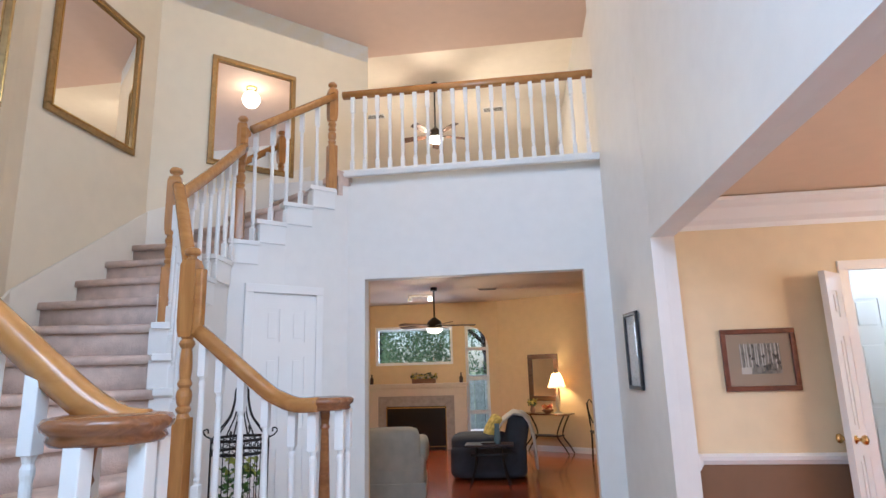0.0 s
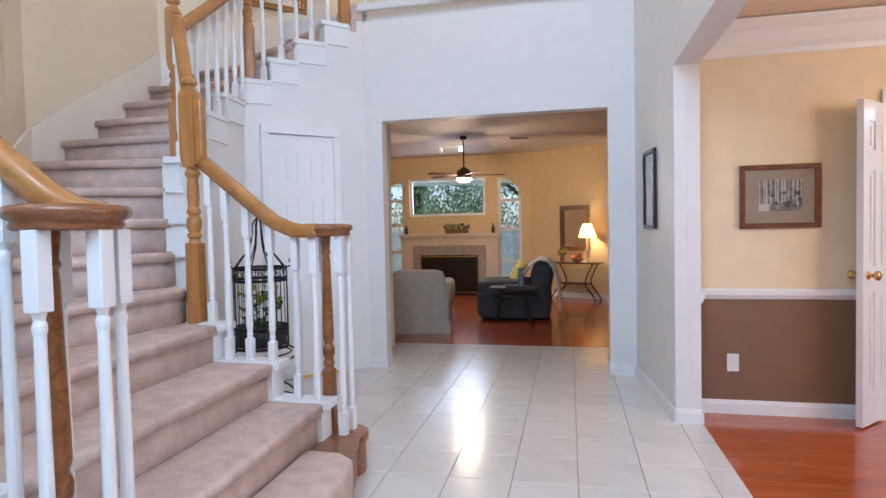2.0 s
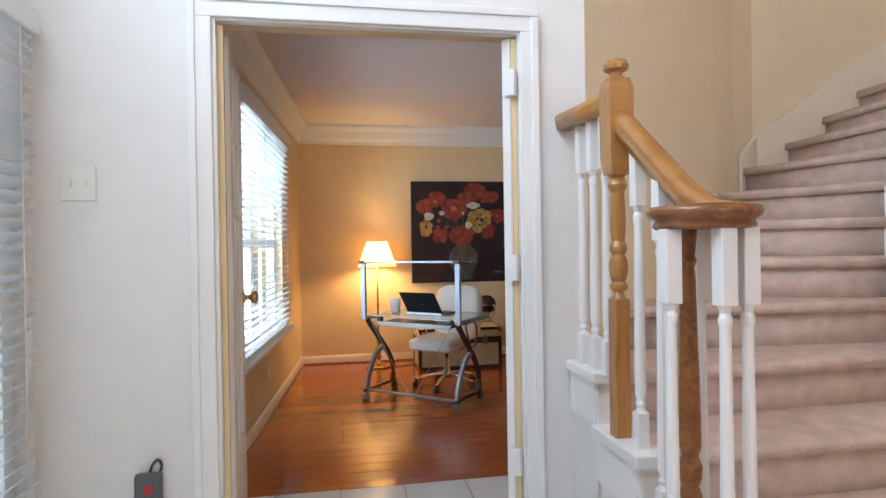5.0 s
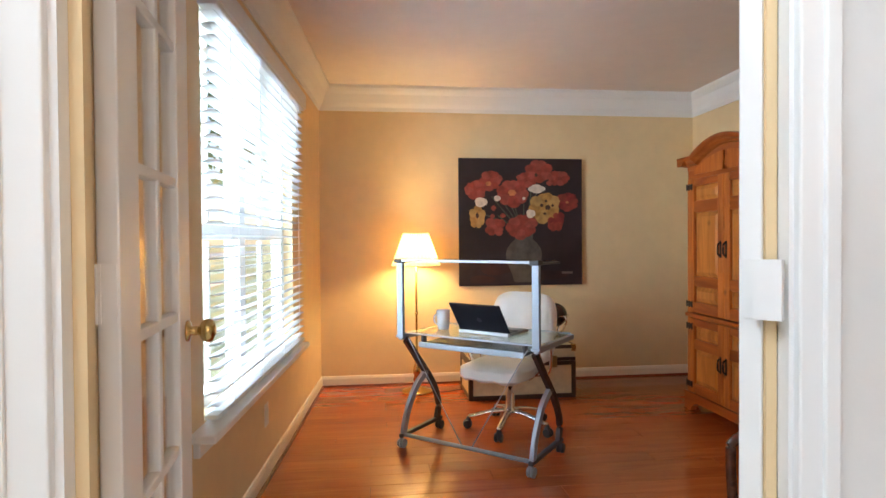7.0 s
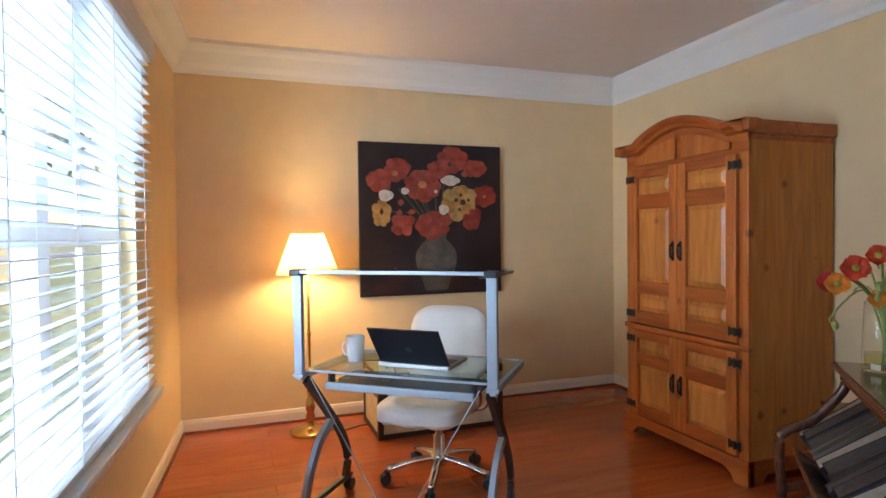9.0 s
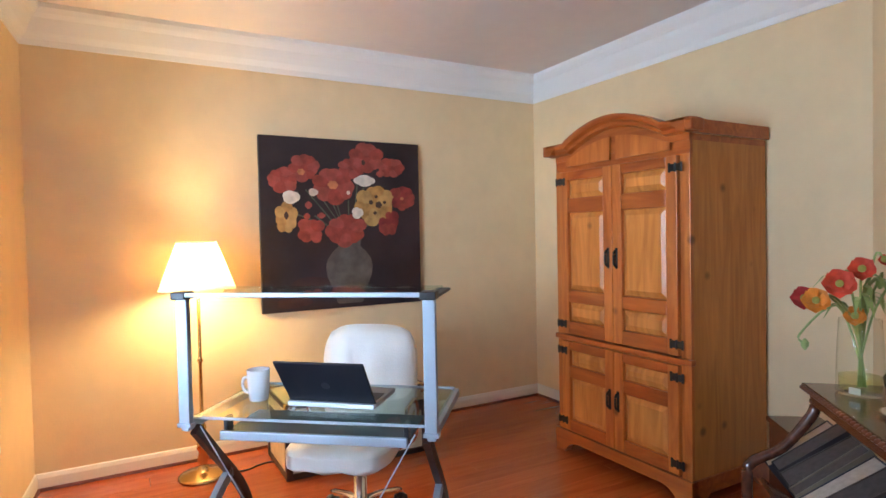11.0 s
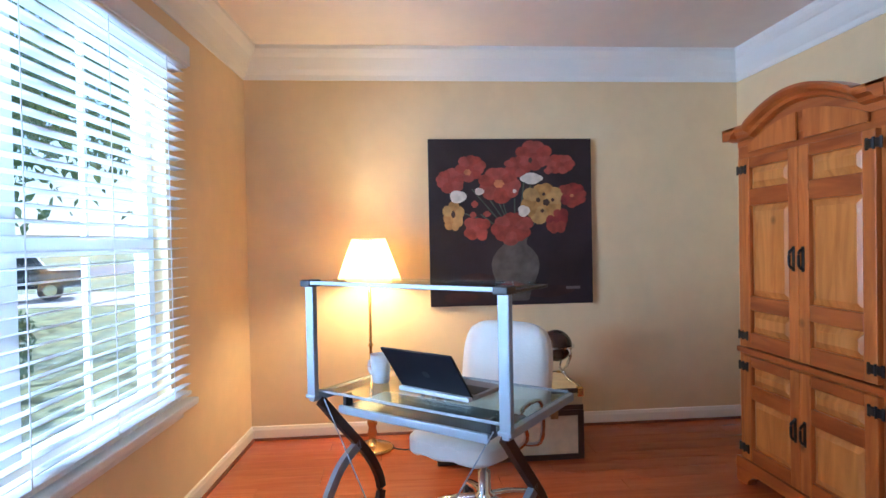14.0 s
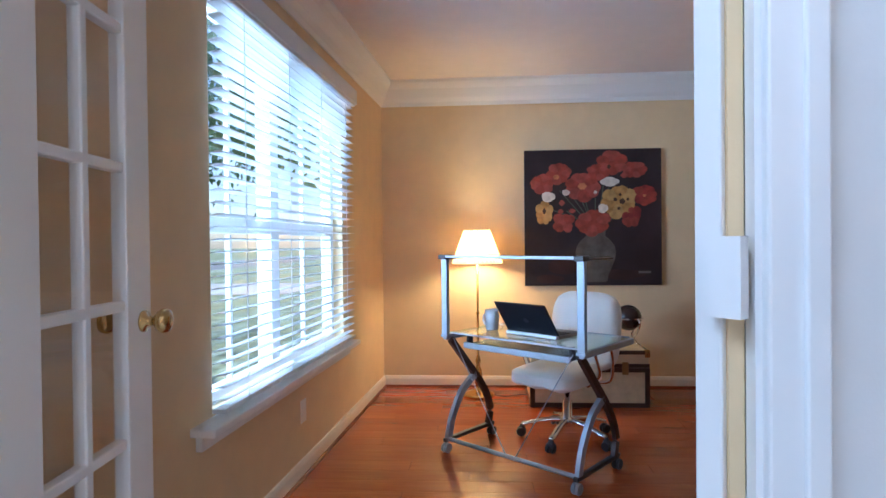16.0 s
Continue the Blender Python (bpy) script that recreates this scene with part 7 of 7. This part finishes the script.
for i in range(60):
    b2 = part("fence_board", box(B(), 0.3 * i, 0.3 * i + 0.285, 0, 0.02, 0, 1.75 + 0.02 * (i % 3)), mat("weathered_fence", (0.62, 0.63, 0.62), 0.9, vary=0.2, rnd=0.15), fe) if i == 0 else new("fence_board", b2.data)
    if i:
        b2.parent, b2.location = fe, (0.3 * i, 0, 0)
pc = thing("patio_cover", "white covered patio roof on square posts", "patio", pose(-1, 14.0, 0))
part("roof", box(B(), -6, 5, -2.1, 1.4, 2.35, 2.45), TRIM, pc)
for x in (-5.0, -0.2, 3.5):
    part("post", box(B(), x - 0.09, x + 0.09, 1.1, 1.28, -0.10, 2.35), TRIM, pc)


def leafball(bm, c, r, n, rng, s=0.09):
    for i in range(n):
        d = Vector((rng.gauss(0, 1), rng.gauss(0, 1), rng.gauss(0, 0.8)))
        p = Vector(c) + d.normalized() * r * rng.uniform(0.35, 1.0) ** 0.6
        k = s * rng.uniform(0.6, 1.4)
        m = Matrix.Translation(p) @ Euler((rng.uniform(-1.5, 1.5), rng.uniform(-1.5, 1.5), rng.uniform(0, 6.28))).to_matrix().to_4x4()
        bm.faces.new([bm.verts.new(m @ Vector(q2)) for q2 in ((-k, 0, 0), (0, -k * 0.45, k * 0.1), (k, 0, 0), (0, k * 0.45, k * 0.1))])


LEAF = translucent("tree_leaves", (0.11, 0.17, 0.07), 0.45, 0.55)
GARDENLEAF = translucent("garden_leaves", (0.17, 0.25, 0.13), 0.5, 0.55)


def tree(x, y, h, r, seed, label, n=1400, trunk=0.14, low=0.5, s=0.10, clumps=14, leaf=None):
    rng = random.Random(seed)
    t = thing("tree", label, "tree", pose(x, y, -0.56))
    bm = B()
    sweep(bm, smoothpath([(0, 0, 0), (0.05, 0.03, h * 0.3), (-0.05, 0.05, h * 0.55), (0.02, 0, h * 0.8)], 4), circle(trunk, 10))
    for i in range(6):
        a = rng.uniform(0, 6.28)
        z = h * rng.uniform(0.38, 0.6)
        tube(bm, smoothpath([(0, 0, z), (0.4 * r * math.cos(a), 0.4 * r * math.sin(a), z + 0.25 * r), (0.8 * r * math.cos(a), 0.8 * r * math.sin(a), z + 0.3 * r)], 4), trunk * 0.35, 6)
    part("trunk", bm, mat("bark", (0.055, 0.045, 0.038), 0.95, vary=0.4, scale=14, bump=1.0, bump_scale=30), t)
    bm = B()
    for i in range(clumps):
        a, rr = rng.uniform(0, 6.28), r * rng.uniform(0.2, 0.95)
        leafball(bm, (rr * math.cos(a), rr * math.sin(a), h * rng.uniform(low, 1.0)), r * rng.uniform(0.25, 0.45) * (14 / clumps) ** 0.33, n // clumps, rng, s)
    part("crown", bm, leaf or LEAF, t)
    return t


tree(-12.9, -6.75, 8.5, 6.5, 1, "shade tree with drooping branches in front of the office window", 9000, 0.20, 0.40, 0.15, 46)
tree(-14, -30, 9, 4.0, 2, "street tree across the road", 1600, 0.25, 0.4, 0.22)
tree(-30, -29, 10, 4.5, 6, "street tree across the road", 1600, 0.25, 0.35, 0.25)
tree(-1.0, 22.5, 7, 3.2, 3, "leafy tree behind the garden fence", 9000, 0.2, 0.2, 0.07, 24, GARDENLEAF)
tree(-5.0, 22, 7, 3.2, 4, "leafy tree behind the garden fence", 9000, 0.2, 0.2, 0.07, 24, GARDENLEAF)
tree(1.6, 20.5, 6, 2.6, 5, "leafy tree behind the garden fence", 9000, 0.2, 0.2, 0.07, 24, GARDENLEAF)
rng = random.Random(21)
for i in range(7):
    hx = thing("shrub", "clipped green shrub on the front lawn", "shrub", pose(-11.8 + 0.80 * i, -4.6 + 0.42 * i, -0.56), "front bed shrubs")
    bm = B()
    for k in range(5):
        leafball(bm, (rng.uniform(-0.25, 0.25), rng.uniform(-0.2, 0.2), rng.uniform(0.2, 0.65)), 0.28, 120, rng, 0.045)
    part("foliage", bm, mat("shrub_leaves", (0.06, 0.12, 0.04), 0.5, vary=0.5, scale=3), hx)
    part("stem", lathe(B(), [(0.03, 0), (0.02, 0.4)], segs=8), MATS["bark"], hx)


def pickup(m):
    t = thing("pickup_truck", "dark blue pickup truck parked by the road", "truck", m)
    PAINT = mat("dark_blue_car_paint", (0.02, 0.03, 0.05), 0.2, 0.3, coat=0.8)
    part("body", box(B(), -2.6, 2.6, -0.92, 0.92, 0.45, 1.05, 0.08), PAINT, t)
    bm = B()
    pts = [(-0.5, 1.05), (1.6, 1.05), (1.1, 1.75), (-0.35, 1.78)]
    prism(bm, pts, -0.82, 0.82, m=Matrix.Rotation(radians(90), 4, "X"))
    part("cab", bm, PAINT, t)
    bm = B()
    for y in (-0.825, 0.825):
        prism(bm, [(-0.3, 1.15), (1.35, 1.15), (1.02, 1.66), (-0.25, 1.68)], y - 0.006, y + 0.006, m=Matrix.Rotation(radians(90), 4, "X"))
    part("window", bm, mat("car_window", (0.02, 0.025, 0.03), 0.05), t)
    part("bumper", box(B(), -2.72, -2.58, -0.9, 0.9, 0.45, 0.65, 0.03), CHROME, t)
    for y in (-0.75, 0.75):
        part("tail_light", box(B(), -2.625, -2.59, y - 0.1, y + 0.1, 0.75, 1.0, 0.01), mat("tail_red", (0.4, 0.02, 0.02), 0.3), t)
    for x in (-1.65, 1.65):
        for y in (-0.85, 0.85):
            w2 = part("wheel", lathe(B(), [(0.16, -0.11), (0.36, -0.11), (0.38, 0), (0.36, 0.11), (0.16, 0.11)], segs=22, m=Matrix.Translation((x, y, 0.38)) @ Matrix.Rotation(radians(90), 4, "X")), BLACKP, t)
            part("rim", lathe(B(), [(0.05, -0.115), (0.2, -0.115), (0.2, 0.115), (0.05, 0.115)], segs=16, m=Matrix.Translation((x, y, 0.38)) @ Matrix.Rotation(radians(90), 4, "X")), CHROME, w2)


pickup(pose(-22.2, -11.7, -0.55, 0, 0, 118))


def house(x, y, w, d, label):
    t = thing("house", label, "house", pose(x, y, -0.55))
    part("wall", box(B(), 0, w, 0, d, 0, 3.2), mat("tan_brick", (0.36, 0.22, 0.13), 0.9, vary=0.2, scale=6), t)
    bm = B()
    prism(bm, [(-0.5, 3.2), (d + 0.5, 3.2), (d / 2, 6.2)], -0.5, w + 0.5, m=Matrix(((0, 0, 1, 0), (1, 0, 0, 0), (0, 1, 0, 0), (0, 0, 0, 1))))
    part("roof", bm, mat("grey_shingles", (0.12, 0.11, 0.10), 0.95, vary=0.2, scale=8), t)
    for i in range(3):
        wn2 = part("window", box(B(), 1.2 + i * w / 3, 2.6 + i * w / 3, d - 0.02, d + 0.04, 0.9, 2.3), VINYL, t)
        part("pane", box(B(), 1.3 + i * w / 3, 2.5 + i * w / 3, d + 0.03, d + 0.05, 1.0, 2.2), MATS["car_window"], wn2)


house(-30, -38, 14, 9, "tan brick house across the road")
house(-12, -40, 13, 9, "tan brick house across the road")

# ---- floors, piece by piece ----
def piece_mesh(name, w, l, h, bevel, material):
    bm = B()
    lo = [bm.verts.new((x, y, 0)) for x, y in ((0, 0), (w, 0), (w, l), (0, l))]
    mi = [bm.verts.new((x, y, h - bevel)) for x, y in ((0, 0), (w, 0), (w, l), (0, l))]
    hi = [bm.verts.new((x, y, h)) for x, y in ((bevel, bevel), (w - bevel, bevel), (w - bevel, l - bevel), (bevel, l - bevel))]
    bm.faces.new(hi)
    for a, b in ((lo, mi), (mi, hi)):
        for i in range(4):
            bm.faces.new((a[i], a[(i + 1) % 4], b[(i + 1) % 4], b[i]))
    me = bpy.data.meshes.new(name)
    bm.to_mesh(me)
    bm.free()
    me.materials.append(material)
    return me


def tiles(parent, x0, x1, y0, y1, ox=0.245, oy=3.846, size=0.317, inside=lambda x, y: True):
    cache = {}
    i0, i1 = math.floor((x0 - ox) / size), math.ceil((x1 - ox) / size)
    j0, j1 = math.floor((y0 - oy) / size), math.ceil((y1 - oy) / size)
    for i in range(i0, i1):
        for j in range(j0, j1):
            a, b = max(ox + i * size + 0.002, x0), min(ox + (i + 1) * size - 0.002, x1)
            c, d = max(oy + j * size + 0.002, y0), min(oy + (j + 1) * size - 0.002, y1)
            if b - a < 0.03 or d - c < 0.03 or not inside((a + b) / 2, (c + d) / 2):
                continue
            key = (round(b - a, 3), round(d - c, 3))
            if key not in cache:
                cache[key] = piece_mesh("tile", *key, 0.010, 0.002, TILE)
            ob = new("tile", cache[key])
            ob.parent = parent
            ob.location = (a, c, -0.010 + random.uniform(-0.0004, 0.0004))


def planks(parent, x0, x1, y0, y1, along_y, width=0.125, length=1.25):
    cache = {}
    w0, w1, l0, l1 = (x0, x1, y0, y1) if along_y else (y0, y1, x0, x1)
    n = math.ceil((w1 - w0) / width)
    for i in range(n):
        a, b = w0 + i * width, min(w0 + (i + 1) * width, w1) - 0.0006
        s = l0 - random.choice((0.0, 0.25, 0.5, 0.75)) * length
        while s < l1:
            c, d = max(s, l0), min(s + length, l1) - 0.0006
            s += length
            if b - a < 0.02 or d - c < 0.02:
                continue
            key = (round(d - c, 3), round(b - a, 3))
            if key not in cache:
                cache[key] = piece_mesh("plank", *key, 0.012, 0.0008, FLOORW)
            ob = new("plank", cache[key])
            ob.parent = parent
            ob.matrix_local = pose(b, c, -0.012, 0, 0, 90) if along_y else pose(c, a, -0.012)


SUB = mat("dark_subfloor", (0.035, 0.016, 0.010), 0.8)
fl = setting("floor_foyer", box(B(), -2.1, 1.33, 0.15, 7.1, -0.06, -0.0035), GROUT, "white glazed square tiles with grey grout")
tiles(fl, -2.1, 1.33, 0.15, 7.1, inside=lambda x, y: not (x < -1.5 and y < 4.0))
fl = setting("floor_threshold", box(B(), -2.25, -1.47, 0.60, 2.35, -0.06, -0.0035), GROUT, "white tiles running through the french doors")
tiles(fl, -2.25, -1.472, 0.60, 2.3)
fl = setting("floor_office", prism(B(), [(-5.46, 0.78), (-1.6, 0.56), (-1.6, 4.2), (-5.46, 4.2)], -0.07, -0.0062), SUB, "glossy red cherry plank floor")
planks(fl, -5.455, -3.955, 0.79, 4.18, True)
planks(fl, -3.955, -2.25, 0.69, 4.18, True)
fl = setting("floor_dining", box(B(), 1.33, 5.0, 0.3, 5.09, -0.06, -0.004), SUB, "glossy red cherry plank floor")
planks(fl, 1.33, 5.0, 0.3, 5.2, False, 0.125, 1.4)
fl = setting("floor_living", box(B(), -3.52, 2.3, 7.1, 11.65, -0.06, -0.004), SUB, "glossy red cherry plank floor")
planks(fl, -3.52, 2.3, 7.1, 11.64, False, 0.125, 1.4)
fl = setting("floor_living_side", box(B(), 1.33, 2.3, 6.13, 7.1, -0.06, 0.0), FLOORW, "red cherry floor")
fl = setting("floor_living_side_west", box(B(), -3.52, -2.1, 6.13, 7.1, -0.06, 0.0), TILE, "white tiles")
